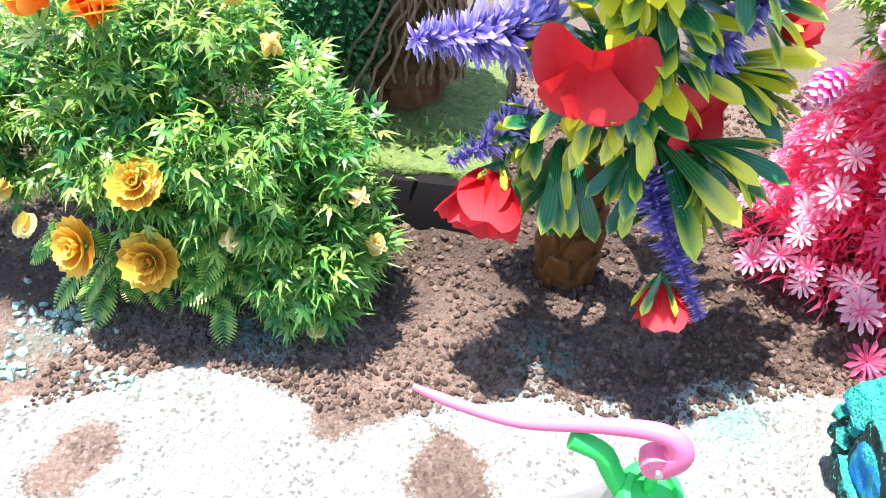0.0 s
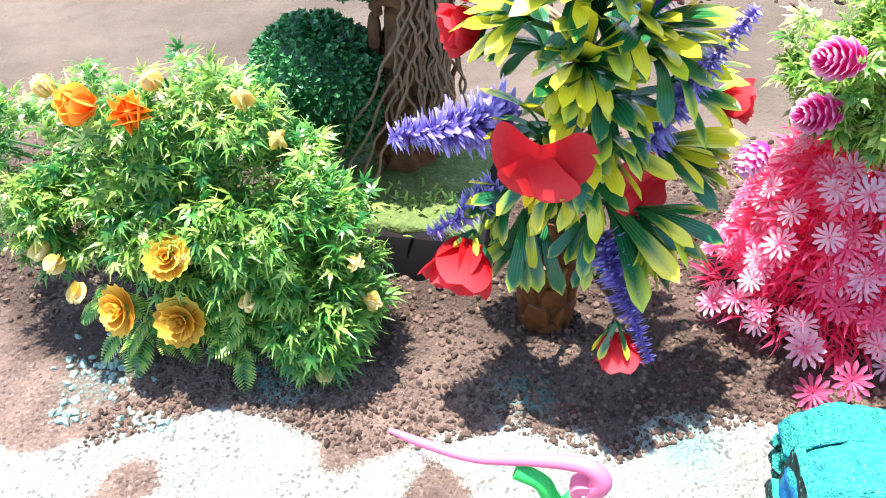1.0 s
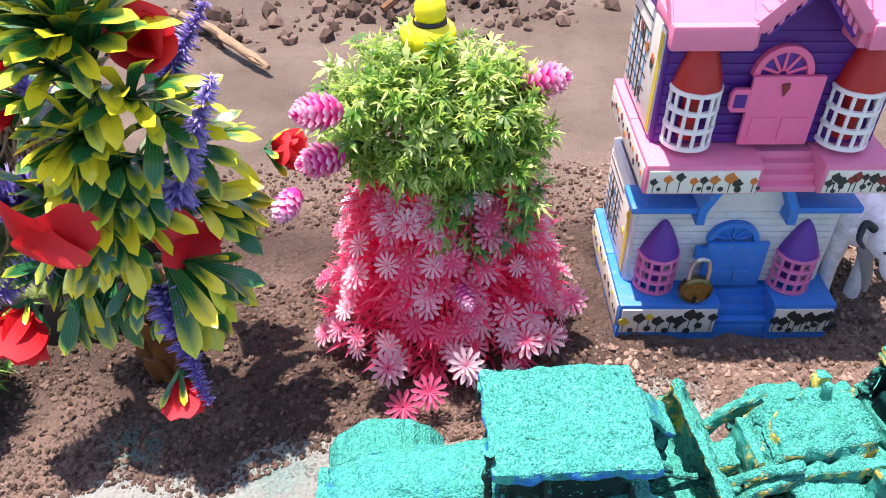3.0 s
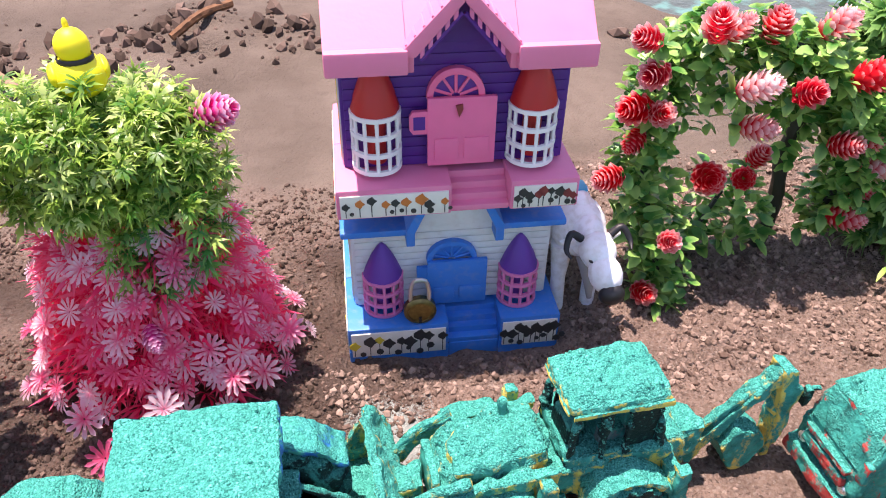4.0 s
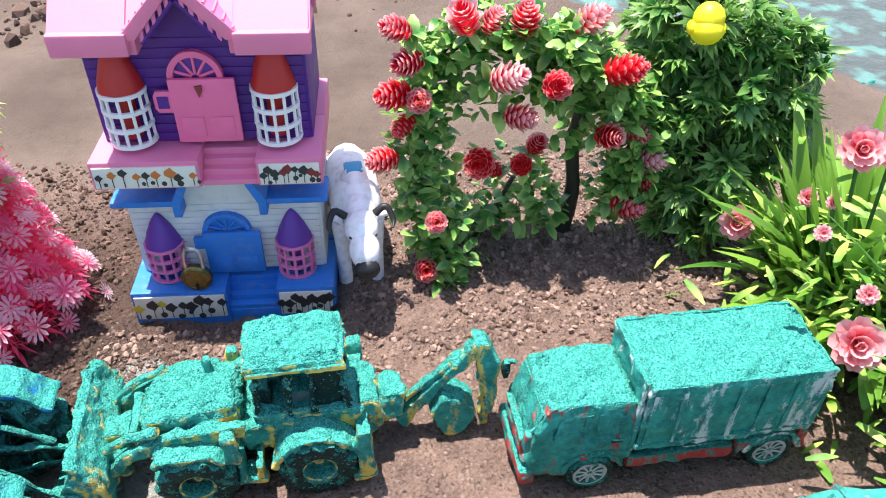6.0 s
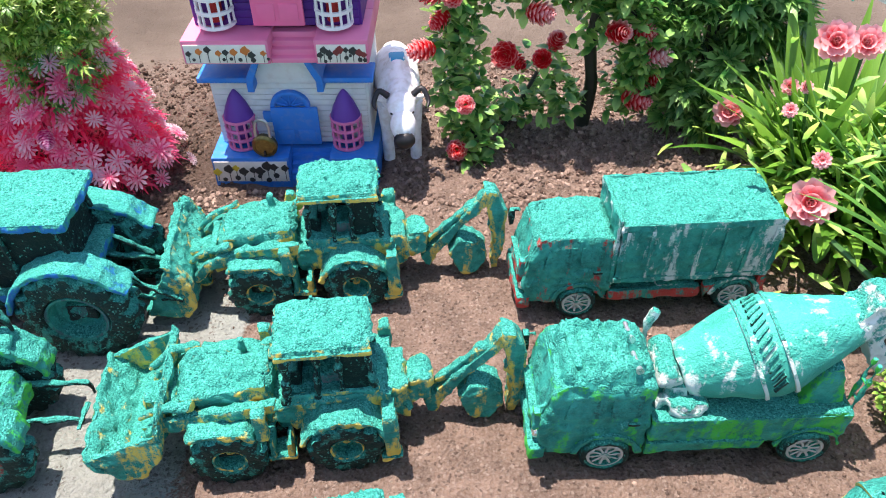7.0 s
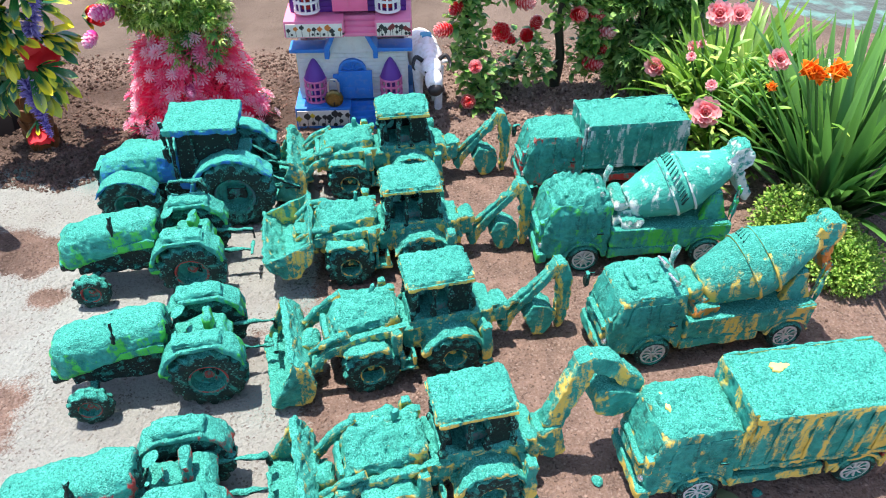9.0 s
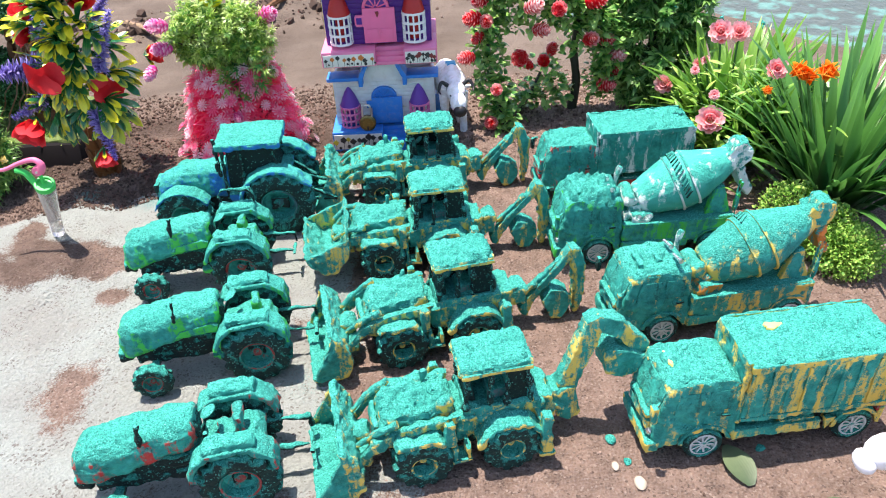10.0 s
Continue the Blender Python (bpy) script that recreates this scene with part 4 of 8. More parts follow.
def backhoe(m, label, seed, lift=0.0, curl=0.0, folded=True, mat=None, turn=0.0):
    """Backhoe loader; lift raises its front bucket, curl tips it back in degrees, folded curls its rear arm."""
    mat = mat or M_YEL
    t = thing("toy_backhoe_loader", m, label, "toy digger", "toy vehicles")
    hood = [(-0.046, 0.020), (-0.047, 0.032), (-0.041, 0.043), (-0.006, 0.047), (-0.004, 0.022), (-0.012, 0.018)]
    chunk("bonnet", mat, t, lambda b: prism(b, hood, -0.0130, 0.0130, 0.002), seed, 0.0009, 0.004, 0.0022)
    sand_cap(t, -0.044, -0.004, -0.013, 0.013, lambda x, y: 0.0425 + 0.0045 * smooth_step(x, -0.044, -0.006) - 0.004 * (y / 0.013) ** 2, 0.0016, seed, 0.0034)
    chunk("chassis", M_BLK, t, lambda b: (box(b, (-0.042, -0.010, 0.010), (0.044, 0.010, 0.024)), box(b, (-0.031, -0.022, 0.0125), (-0.019, 0.022, 0.0175)), box(b, (0.019, -0.020, 0.0125), (0.031, 0.020, 0.0185))), seed)
    chunk("rear_body", mat, t, lambda b: prism(b, [(-0.004, 0.018), (-0.005, 0.034), (0.010, 0.036), (0.040, 0.040), (0.046, 0.036), (0.046, 0.018)], -0.0150, 0.0150, 0.0015), seed + 1, 0.0008, 0.004, 0.0012)
    # cab
    top = 0.0655
    chunk("cab_floor", SAND, t, lambda b: prism(b, [(-0.004, 0.036), (-0.003, 0.0415), (0.010, 0.0385), (0.036, 0.0395), (0.036, 0.036)], -0.0122, 0.0122, 0.0008), seed, 0.0005, 0.004, 0.0008)
    chunk("dashboard", M_CAB, t, lambda b: (box(b, (-0.002, -0.0085, 0.039), (0.004, 0.0085, 0.050), 0.0012, (0.7, 0.9)), lathe(b, [(0.0030, -0.0005), (0.0042, 0), (0.0030, 0.0005)], 14, Matrix.Translation((0.0065, 0, 0.0515)) @ Matrix.Rotation(radians(-35), 4, "Y"))), seed, 0.0003, 0.005)
    for s in (-1, 1):
        y = s * 0.0128
        for a, b2 in (((-0.003, 0.034), (0.0, top)), ((0.011, 0.036), (0.012, top)), ((0.021, 0.038), (0.021, top)), ((0.035, 0.038), (0.032, top))):
            chunk("cab_post", M_POST, t, lambda b: tube(b, [(a[0], y, a[1]), ((a[0] + b2[0]) / 2, y, (a[1] + b2[1]) / 2), (b2[0], y * 0.96, b2[1])], 0.0015, 6), seed + a[0] * 90, 0.0007, 0.003)
        chunk("cab_sill", mat, t, lambda b: box(b, (-0.004, min(y * 0.9, y * 1.08), 0.034), (0.036, max(y * 0.9, y * 1.08), 0.040), 0.0008), seed)
    chunk("driver_seat", M_SEAT, t, lambda b: (box(b, (0.012, -0.0075, 0.037), (0.025, 0.0075, 0.045), 0.0015), box(b, (0.022, -0.0075, 0.043), (0.0265, 0.0075, 0.060), 0.0015)), seed, 0.0004, 0.004)
    # Near-black panes added to the open cab; they stand for the shade inside.
    chunk("cab_dark_pane", M_CAB, t, lambda b: box(b, (0.001, 0.0112, 0.040), (0.034, 0.0124, top), 0.0002), seed, 0.0002, 0.006, 0.0, "dark spattered pane that dims the cab inside")
    chunk("cab_dark_pane", M_CAB, t, lambda b: box(b, (0.0315, -0.0112, 0.040), (0.0328, 0.0112, top), 0.0002), seed, 0.0002, 0.006, 0.0, "dark spattered pane that dims the cab inside")
    chunk("cab_dark_pane", M_CAB, t, lambda b: box(b, (0.0215, -0.0126, 0.040), (0.0325, -0.0118, top), 0.0002), seed + 2, 0.0002, 0.006, 0.0, "dark spattered pane that dims the cab inside")
    chunk("cab_roof", mat, t, lambda b: box(b, (-0.0045, -0.0145, top - 0.001), (0.0355, 0.0145, top + 0.0035), 0.0030), seed + 2, 0.0005, 0.004)
    chunk("roof_edge", M_YEL3, t, lambda b: (box(b, (-0.0040, -0.0157, top - 0.0012), (0.0350, -0.0143, top + 0.0012), 0.0004), box(b, (-0.0052, -0.0130, top - 0.0008), (-0.0043, 0.0130, top + 0.0008), 0.0003)), seed + 2, 0.0003, 0.004)
    sand_cap(t, -0.0048, 0.0358, -0.0147, 0.0147, lambda x, y: top + 0.0025, 0.0026, seed + 3, 0.0020, name="roof_crust")
    for ob in t.children:
        if ob.name.split(".")[0] in ("cab_floor", "dashboard", "cab_post", "cab_sill", "driver_seat", "cab_dark_pane", "cab_roof", "roof_edge", "roof_crust"):
            ob.location.x += 0.0045
    # mudguards, steps, exhaust, stabilisers
    for s in (-1, 1):
        y0, y1 = sorted((s * 0.0140, s * 0.0272))
        chunk("front_mudguard", mat, t, lambda b: prism(b, [(-0.040, 0.0315), (-0.038, 0.0345), (-0.016, 0.0345), (-0.012, 0.0295), (-0.014, 0.0285), (-0.018, 0.0318)], y0, y1, 0.0008), seed, 0.0006, 0.004, 0.0012)
        gd = arch(0.025, 0.0155, 0.0205, 162, 12) + arch(0.025, 0.0155, 0.0178, 12, 162)
        chunk("rear_mudguard", mat, t, lambda b: prism(b, gd, y0, y1, 0.0008), seed, 0.0006, 0.004, 0.0012)
        y0, y1 = sorted((s * 0.0150, s * 0.0255))
        chunk("step", mat, t, lambda b: (box(b, (-0.009, y0, 0.011), (0.003, y1, 0.0135), 0.0005), box(b, (-0.008, y0, 0.0135), (-0.0055, y1, 0.024), 0.0006), box(b, (-0.0005, y0, 0.0135), (0.002, y1, 0.022), 0.0006)), seed, 0.0004)
        y0, y1 = sorted((s * 0.0205, s * 0.0262))
        chunk("side_post", M_YEL2, t, lambda b: box(b, (-0.0122, y0, 0.026), (-0.0062, y1, 0.0435), 0.001, (0.85, 0.9)), seed, 0.0005)
        y0, y1 = sorted((s * 0.0225, s * 0.0285))
        chunk("stabiliser", M_YEL2 if s < 0 else mat, t, lambda b: (box(b, (0.0415, y0, 0.009), (0.0475, y1, 0.038), 0.001), box(b, (0.0395, y0 - 0.0005, 0.007), (0.0490, y1 + 0.0005, 0.0095), 0.0006), box(b, (0.041, min(s * 0.012, s * 0.024), 0.026), (0.047, max(s * 0.012, s * 0.024), 0.032), 0.0006)), seed, 0.0005)
        wheel("loader", t, -0.025, s * 0.0208, 0.0160, seed)
        wheel("loader", t, 0.025, s * 0.0208, 0.0160, seed + 1)
        # loader arm and its ram
        y0, y1 = sorted((s * 0.0150, s * 0.0190))
        zz = 0.014 + lift
        arm = [(-0.004, 0.036), (-0.002, 0.042), (-0.030, 0.0395), (-0.050, 0.033 + lift * 0.7), (-0.061, zz + 0.006), (-0.061, zz - 0.001), (-0.050, 0.026 + lift * 0.7), (-0.030, 0.0335)]
        chunk("loader_arm", M_YEL2 if s < 0 else mat, t, lambda b: prism(b, arm, y0, y1, 0.0006), seed + s, 0.0006, 0.004)
        chunk("hydraulic_ram", mat, t, lambda b: tube(b, [(-0.036, s * 0.017, 0.043), (-0.050, s * 0.015, 0.036 + lift), (-0.060, s * 0.013, 0.028 + lift)], [0.0022, 0.0020, 0.0013], 8), seed)
    chunk("exhaust_pipe", SAND, t, lambda b: tube(b, [(-0.017, 0.009, 0.044), (-0.017, 0.009, 0.054)], [0.0018, 0.0021], 8), seed, 0.0006)
    chunk("radiator", mat, t, lambda b: box(b, (-0.0495, -0.0105, 0.018), (-0.046, 0.0105, 0.037), 0.001), seed)
    # front bucket: an open scoop with side cheeks
    z0 = 0.0015 + lift
    bk = [(-0.088, z0), (-0.0725, z0 + 0.001), (-0.0690, z0 + 0.010), (-0.0715, z0 + 0.024), (-0.079, z0 + 0.036), (-0.0815, z0 + 0.036), (-0.0745, z0 + 0.0235), (-0.0722, z0 + 0.010), (-0.0748, z0 + 0.0042), (-0.088, z0 + 0.0022)]
    def tip(pts):
        c, q = math.cos(radians(curl)), math.sin(radians(curl))
        return [(-0.061 + (x + 0.071) * c + (zz - z0 - 0.010) * q, z0 + 0.010 - (x + 0.071) * q + (zz - z0 - 0.010) * c) for x, zz in pts]

    bk = [(-0.071 + (x + 0.071) * 1.35, zz) for x, zz in bk]
    bucket = chunk("front_bucket", mat, t, lambda b: prism(b, tip(bk), -0.0285, 0.0285, 0.0005), seed + 4, 0.0007, 0.004, 0.0008)
    for s in (-1, 1):
        ch = [(-0.087, z0 + 0.0008), (-0.0722, z0 + 0.001), (-0.0692, z0 + 0.010), (-0.0716, z0 + 0.024), (-0.0795, z0 + 0.0355)]
        y0, y1 = sorted((s * 0.0268, s * 0.0292))
        chunk("cheek", M_YEL2, bucket, lambda b: prism(b, tip([(-0.071 + (x + 0.071) * 1.35, zz) for x, zz in ch]), y0, y1, 0.0005), seed + 5, 0.0006, 0.004)
    chunk("bucket_bracket", mat, t, lambda b: (box(b, (-0.0625, -0.013, z0 + 0.008), (-0.053, 0.013, z0 + 0.019), 0.0015), box(b, (-0.0615, -0.006, z0 + 0.019), (-0.051, 0.006, z0 + 0.027), 0.0015)), seed, 0.0008, 0.004, 0.001)
    # rear arm
    chunk("king_post", mat, t, lambda b: (box(b, (0.045, -0.012, 0.016), (0.053, 0.012, 0.037), 0.0015), box(b, (0.053, -0.007, 0.018), (0.064, 0.007, 0.034), 0.002)), seed, 0.0008, 0.004, 0.001)

    def limb(name, pts, w, mt, sd, lump=0.0008):
        c, s_ = math.cos(turn), math.sin(turn)

        def make(b):
            prism(b, pts if folded else [(x, z if z < 0.03 else 0.03 + (z - 0.03) * 0.80) for x, z in pts], -w, w, 0.0008)
            for v in b.verts:
                dx = v.co.x - 0.060
                v.co.x, v.co.y = 0.060 + dx * c - v.co.y * s_, dx * s_ + v.co.y * c
        return chunk(name, mt, t, make, sd, 0.00045, 0.004, lump * 0.6)

    if folded:
        limb("boom", [(0.062, 0.006), (0.060, 0.013), (0.073, 0.028), (0.089, 0.046), (0.095, 0.0555), (0.101, 0.0545), (0.0985, 0.0485), (0.082, 0.0305), (0.0695, 0.0130), (0.066, 0.005)], 0.0038, mat, seed + 6)
        limb("dipper", [(0.095, 0.0565), (0.101, 0.0555), (0.107, 0.041), (0.106, 0.016), (0.103, 0.002), (0.0995, 0.002), (0.1005, 0.025), (0.0965, 0.044)], 0.0050, M_YEL2, seed + 7)
        limb("boom_ram", [(0.065, 0.021), (0.065, 0.025), (0.087, 0.046), (0.091, 0.045)], 0.0020, M_YEL2, seed + 8)
        limb("rear_bucket", [(0.079, 0.008), (0.076, 0.017), (0.081, 0.026), (0.090, 0.024), (0.096, 0.018), (0.096, 0.009), (0.090, 0.001), (0.083, 0.001)], 0.0074, mat, seed + 9)
        limb("bucket_link", [(0.097, 0.030), (0.100, 0.036), (0.104, 0.034), (0.101, 0.026)], 0.003, mat, seed)
    else:
        limb("boom", [(0.056, 0.030), (0.062, 0.024), (0.068, 0.024), (0.074, 0.050), (0.083, 0.082), (0.080, 0.090), (0.073, 0.090), (0.066, 0.062)], 0.0045, M_YEL2, seed + 6)
        limb("boom_foot", [(0.058, 0.010), (0.058, 0.034), (0.068, 0.034), (0.072, 0.012), (0.066, 0.005)], 0.0065, mat, seed + 6)
        limb("dipper", [(0.072, 0.091), (0.080, 0.095), (0.094, 0.086), (0.112, 0.060), (0.110, 0.053), (0.103, 0.055), (0.090, 0.074), (0.078, 0.083)], 0.0050, M_YEL2, seed + 7)
        limb("rear_bucket", [(0.085, 0.044), (0.083, 0.058), (0.088, 0.066), (0.100, 0.060), (0.111, 0.052), (0.106, 0.042), (0.096, 0.036)], 0.0085, mat, seed + 9)
        limb("bucket_link", [(0.099, 0.068), (0.103, 0.070), (0.107, 0.056), (0.102, 0.056)], 0.003, M_YEL2, seed)
    return t


def barrel(bm, rings, seg=22):
    """A rounded bonnet through sections (x, bottom, top, half width)."""
    loops = []
    for x, lo, hi, w in rings:
        c, h = (lo + hi) / 2, (hi - lo) / 2
        loop = []
        for i in range(seg):
            a = 2 * math.pi * i / seg
            cy, cz = math.cos(a), math.sin(a)
            loop.append(bm.verts.new((x, w * math.copysign(abs(cy) ** 0.7, cy), c + h * math.copysign(abs(cz) ** 0.7, cz))))
        loops.append(loop)
    for p, q in zip(loops, loops[1:]):
        for i in range(seg):
            j = (i + 1) % seg
            bm.faces.new((p[i], p[j], q[j], q[i]))
    bm.faces.new(loops[0][::-1])
    bm.faces.new(loops[-1])
    bmesh.ops.recalc_face_normals(bm, faces=bm.faces[:])
    return bm


def blue_tractor(m):
    t = thing("toy_tractor", m, "large blue toy tractor with a cab, dusted with teal sand", "toy tractor", "toy vehicles")
    sd = 21.0
    hood = [(-0.0640, 0.025, 0.037, 0.0080), (-0.0620, 0.022, 0.0425, 0.0112), (-0.0560, 0.021, 0.0475, 0.0130), (-0.0440, 0.023, 0.0525, 0.0136), (-0.0240, 0.025, 0.0560, 0.0138), (0.0000, 0.026, 0.0580, 0.0138)]
    chunk("bonnet", M_BLUF, t, lambda b: barrel(b, hood), sd, 0.0004, 0.004, 0.0006)
    sand_cap(t, -0.056, 0.0, -0.0095, 0.0100, lambda x, y: 0.0468 + 0.0105 * smooth_step(x, -0.066, 0.004) - 0.0040 * (abs(y) / 0.0100) ** 2.4, 0.0006, sd, 0.0008)
    chunk("grille", M_BLK, t, lambda b: (box(b, (-0.0635, -0.011, 0.024), (-0.0595, 0.011, 0.044), 0.001), box(b, (-0.066, -0.012, 0.016), (-0.050, 0.012, 0.024), 0.001)), sd)
    chunk("chassis", M_BLK, t, lambda b: (box(b, (-0.058, -0.010, 0.014), (0.044, 0.010, 0.030)), box(b, (-0.044, -0.026, 0.018), (-0.034, 0.026, 0.025)), box(b, (0.032, -0.026, 0.022), (0.046, 0.026, 0.032))), sd)
    chunk("cab_floor", M_BLU, t, lambda b: box(b, (-0.002, -0.020, 0.028), (0.044, 0.020, 0.036), 0.001), sd)
    # Solid dark block in the cab; the shade inside is its colour.
    chunk("cab_dark_fill", M_CAB, t, lambda b: prism(b, [(-0.001, 0.036), (0.002, 0.074), (0.038, 0.074), (0.042, 0.040)], -0.0165, 0.0165, 0.001), sd, 0.0002, 0.006)
    for s in (-1, 1):
        y = s * 0.0178
        for a, b2 in (((-0.003, 0.032), (-0.001, 0.075)), ((0.014, 0.034), (0.012, 0.075)), ((0.044, 0.040), (0.038, 0.075))):
            chunk("cab_post", M_BLK, t, lambda b: tube(b, [(a[0], y, a[1]), ((a[0] + b2[0]) / 2, y, (a[1] + b2[1]) / 2), (b2[0], y, b2[1])], 0.0013, 6), sd, 0.0004, 0.006)
        y0, y1 = sorted((s * 0.0165, s * 0.0320))
        g = arch(0.0385, 0.0280, 0.0320, 172, 35) + [(0.068, 0.044), (0.066, 0.042)] + arch(0.0385, 0.0280, 0.0290, 38, 172)
        chunk("rear_mudguard", M_BLUF, t, lambda b: prism(b, g, y0, y1, 0.001), sd, 0.0004, 0.004, 0.0004)
        y0, y1 = sorted((s * 0.0145, s * 0.0300))
        g = arch(-0.0395, 0.0200, 0.0250, 155, 30) + arch(-0.0395, 0.0200, 0.0235, 30, 155)
        chunk("front_mudguard", M_BLU, t, lambda b: prism(b, g, y0, y1, 0.0008), sd, 0.0003, 0.004, 0.0004)
        wheel("blue_rear", t, 0.0385, s * 0.0240, 0.0275, 0.3)
        wheel("blue_front", t, -0.0395, s * 0.0225, 0.0215, 0.7)
        chunk("mirror", M_BLK, t, lambda b: (tube(b, [(-0.001, s * 0.017, 0.066), (-0.004, s * 0.024, 0.066)], 0.0006, 6), box(b, (-0.006, s * 0.024 - 0.002, 0.060), (-0.004, s * 0.024 + 0.002, 0.068), 0.0006)), sd)
        chunk("lift_arm", M_BLK, t, lambda b: (tube(b, [(0.044, s * 0.006, 0.036), (0.064, s * 0.010, 0.030), (0.082, s * 0.013, 0.022)], 0.0016, 8), tube(b, [(0.046, s * 0.008, 0.050), (0.066, s * 0.011, 0.031)], 0.0012, 8), tube(b, [(0.044, s * 0.006, 0.020), (0.084, s * 0.013, 0.020)], 0.0014, 8)), sd, 0.0004, 0.005)
    chunk("driver_seat", M_BLK, t, lambda b: (box(b, (0.018, -0.007, 0.036), (0.030, 0.007, 0.044), 0.0015), box(b, (0.028, -0.007, 0.043), (0.032, 0.007, 0.058), 0.0015)), sd)
    part("steering_wheel", lathe(bmesh.new(), [(0.0045, -0.0006), (0.0055, 0), (0.0045, 0.0006)], 16, Matrix.Translation((0.006, 0, 0.052)) @ Matrix.Rotation(radians(-40), 4, "Y"), cap=True), M_BLK, t)
    chunk("cab_roof", M_BLU, t, lambda b: box(b, (-0.006, -0.0215, 0.0745), (0.0465, 0.0215, 0.0800), 0.0018), sd, 0.0004, 0.004)
    sand_cap(t, -0.0055, 0.0458, -0.0172, 0.0212, lambda x, y: 0.0795, 0.0013, sd, 0.0006)
    chunk("rear_window_hood", M_BLU, t, lambda b: box(b, (0.040, -0.014, 0.044), (0.050, 0.014, 0.050), 0.001), sd)
    chunk("exhaust_pipe", M_BLK, t, lambda b: tube(b, [(-0.006, -0.0155, 0.050), (-0.006, -0.0160, 0.084)], 0.0014, 8), sd)
    chunk("hitch", M_BLK, t, lambda b: (tube(b, [(0.083, -0.015, 0.021), (0.083, 0.015, 0.021)], 0.0015, 8), lathe(b, [(0.001, 0), (0.004, 0.0004), (0.004, 0.003), (0.001, 0.0034)], 12, Matrix.Translation((0.084, 0, 0.021)))), sd, 0.0005, 0.005)
    return t


def small_tractor(m, label, sd, mat, loop=False):
    t = thing("toy_tractor", m, label, "toy tractor", "toy vehicles")
    hood = [(-0.0515, 0.0215, 0.0370, 0.0085), (-0.0495, 0.0190, 0.0420, 0.0112), (-0.0450, 0.0190, 0.0460, 0.0128), (-0.0360, 0.0215, 0.0490, 0.0136), (-0.0200, 0.0270, 0.0515, 0.0138), (-0.0040, 0.0320, 0.0538, 0.0136), (0.0080, 0.0345, 0.0552, 0.0128), (0.0125, 0.0360, 0.0548, 0.0112), (0.0140, 0.0375, 0.0535, 0.0095)]
    chunk("bonnet", M_GRN2 if mat is M_GRN else mat, t, lambda b: barrel(b, hood), sd, 0.0005, 0.0035, 0.001)
    if mat is M_GRN:
        for s in (-1, 1):
            y0, y1 = sorted((s * 0.0105, s * 0.0143))
            chunk("side_panel", M_GRN, t, lambda b: prism(b, [(-0.016, 0.0345), (-0.012, 0.0395), (0.008, 0.0430), (0.0125, 0.0410), (0.0110, 0.0365), (0.002, 0.0355)], y0, y1, 0.0006), sd, 0.0003, 0.004)
    chunk("rear_disc", M_BLK, t, lambda b: lathe(b, [(0.002, 0.0), (0.0080, 0.0), (0.0084, 0.0008), (0.0070, 0.0016), (0.002, 0.0014)], 18, Matrix.Translation((0.0135, 0, 0.0455)) @ Matrix.Rotation(radians(78), 4, "Y")), sd, 0.0003, 0.004)
    sand_cap(t, -0.045, 0.010, -0.0112, 0.0112, lambda x, y: 0.0462 + 0.0085 * smooth_step(x, -0.058, 0.018) - 0.0060 * (abs(y) / 0.0112) ** 2.4, 0.0010, sd, 0.0012)
    chunk("nose_weight", M_BLK, t, lambda b: box(b, (-0.0545, -0.0085, 0.017), (-0.046, 0.0085, 0.025), 0.0015), sd)
    chunk("chassis", M_BLK, t, lambda b: (box(b, (-0.044, -0.0075, 0.013), (0.040, 0.0075, 0.030), 0.001), box(b, (-0.036, -0.0225, 0.010), (-0.031, 0.0225, 0.0145), 0.0008), box(b, (0.029, -0.020, 0.016), (0.039, 0.020, 0.026), 0.0008)), sd, 0.0006)
    chunk("rear_body", mat, t, lambda b: prism(b, [(0.012, 0.024), (0.012, 0.032), (0.022, 0.035), (0.044, 0.038), (0.048, 0.030), (0.046, 0.020)], -0.0115, 0.0115, 0.0015), sd, 0.0006, 0.004, 0.001)
    chunk("driver_seat", mat, t, lambda b: (box(b, (0.024, -0.0065, 0.035), (0.036, 0.0065, 0.040), 0.0018), box(b, (0.034, -0.0065, 0.038), (0.0385, 0.0065, 0.050), 0.0018)), sd, 0.0008, 0.004, 0.001)
    chunk("steering_column", M_BLK, t, lambda b: (tube(b, [(0.016, 0, 0.040), (0.021, 0, 0.052)], 0.0012, 8), lathe(b, [(0.004, -0.0005), (0.0052, 0), (0.004, 0.0005)], 14, Matrix.Translation((0.0215, 0, 0.053)) @ Matrix.Rotation(radians(-25), 4, "Y"))), sd, 0.0003, 0.005)
    for s in (-1, 1):
        y0, y1 = sorted((s * 0.0125, s * 0.0275))
        g = [(0.008, 0.030), (0.013, 0.041), (0.021, 0.0475), (0.043, 0.0485), (0.054, 0.039), (0.056, 0.029), (0.0535, 0.029), (0.051, 0.037), (0.0415, 0.0455), (0.022, 0.0450), (0.015, 0.039), (0.0105, 0.030)]
        f = chunk("mudguard", M_GRN2 if mat is M_GRN else mat, t, lambda b: prism(b, g, y0, y1, 0.0008), sd + s, 0.0004, 0.004, 0.0005)
        chunk("sand_ridge", SAND, f, lambda b: box(b, (0.018, y0 + 0.0015, 0.0475), (0.046, y1 - 0.0015, 0.0510), 0.0016, (0.90, 0.80)), sd + s, 0.0006, 0.003, 0.0008)
        wheel("green_rear", t, 0.0335, s * 0.0205, 0.0210, sd)
        wheel("green_front", t, -0.0335, s * 0.0235, 0.0118, sd)
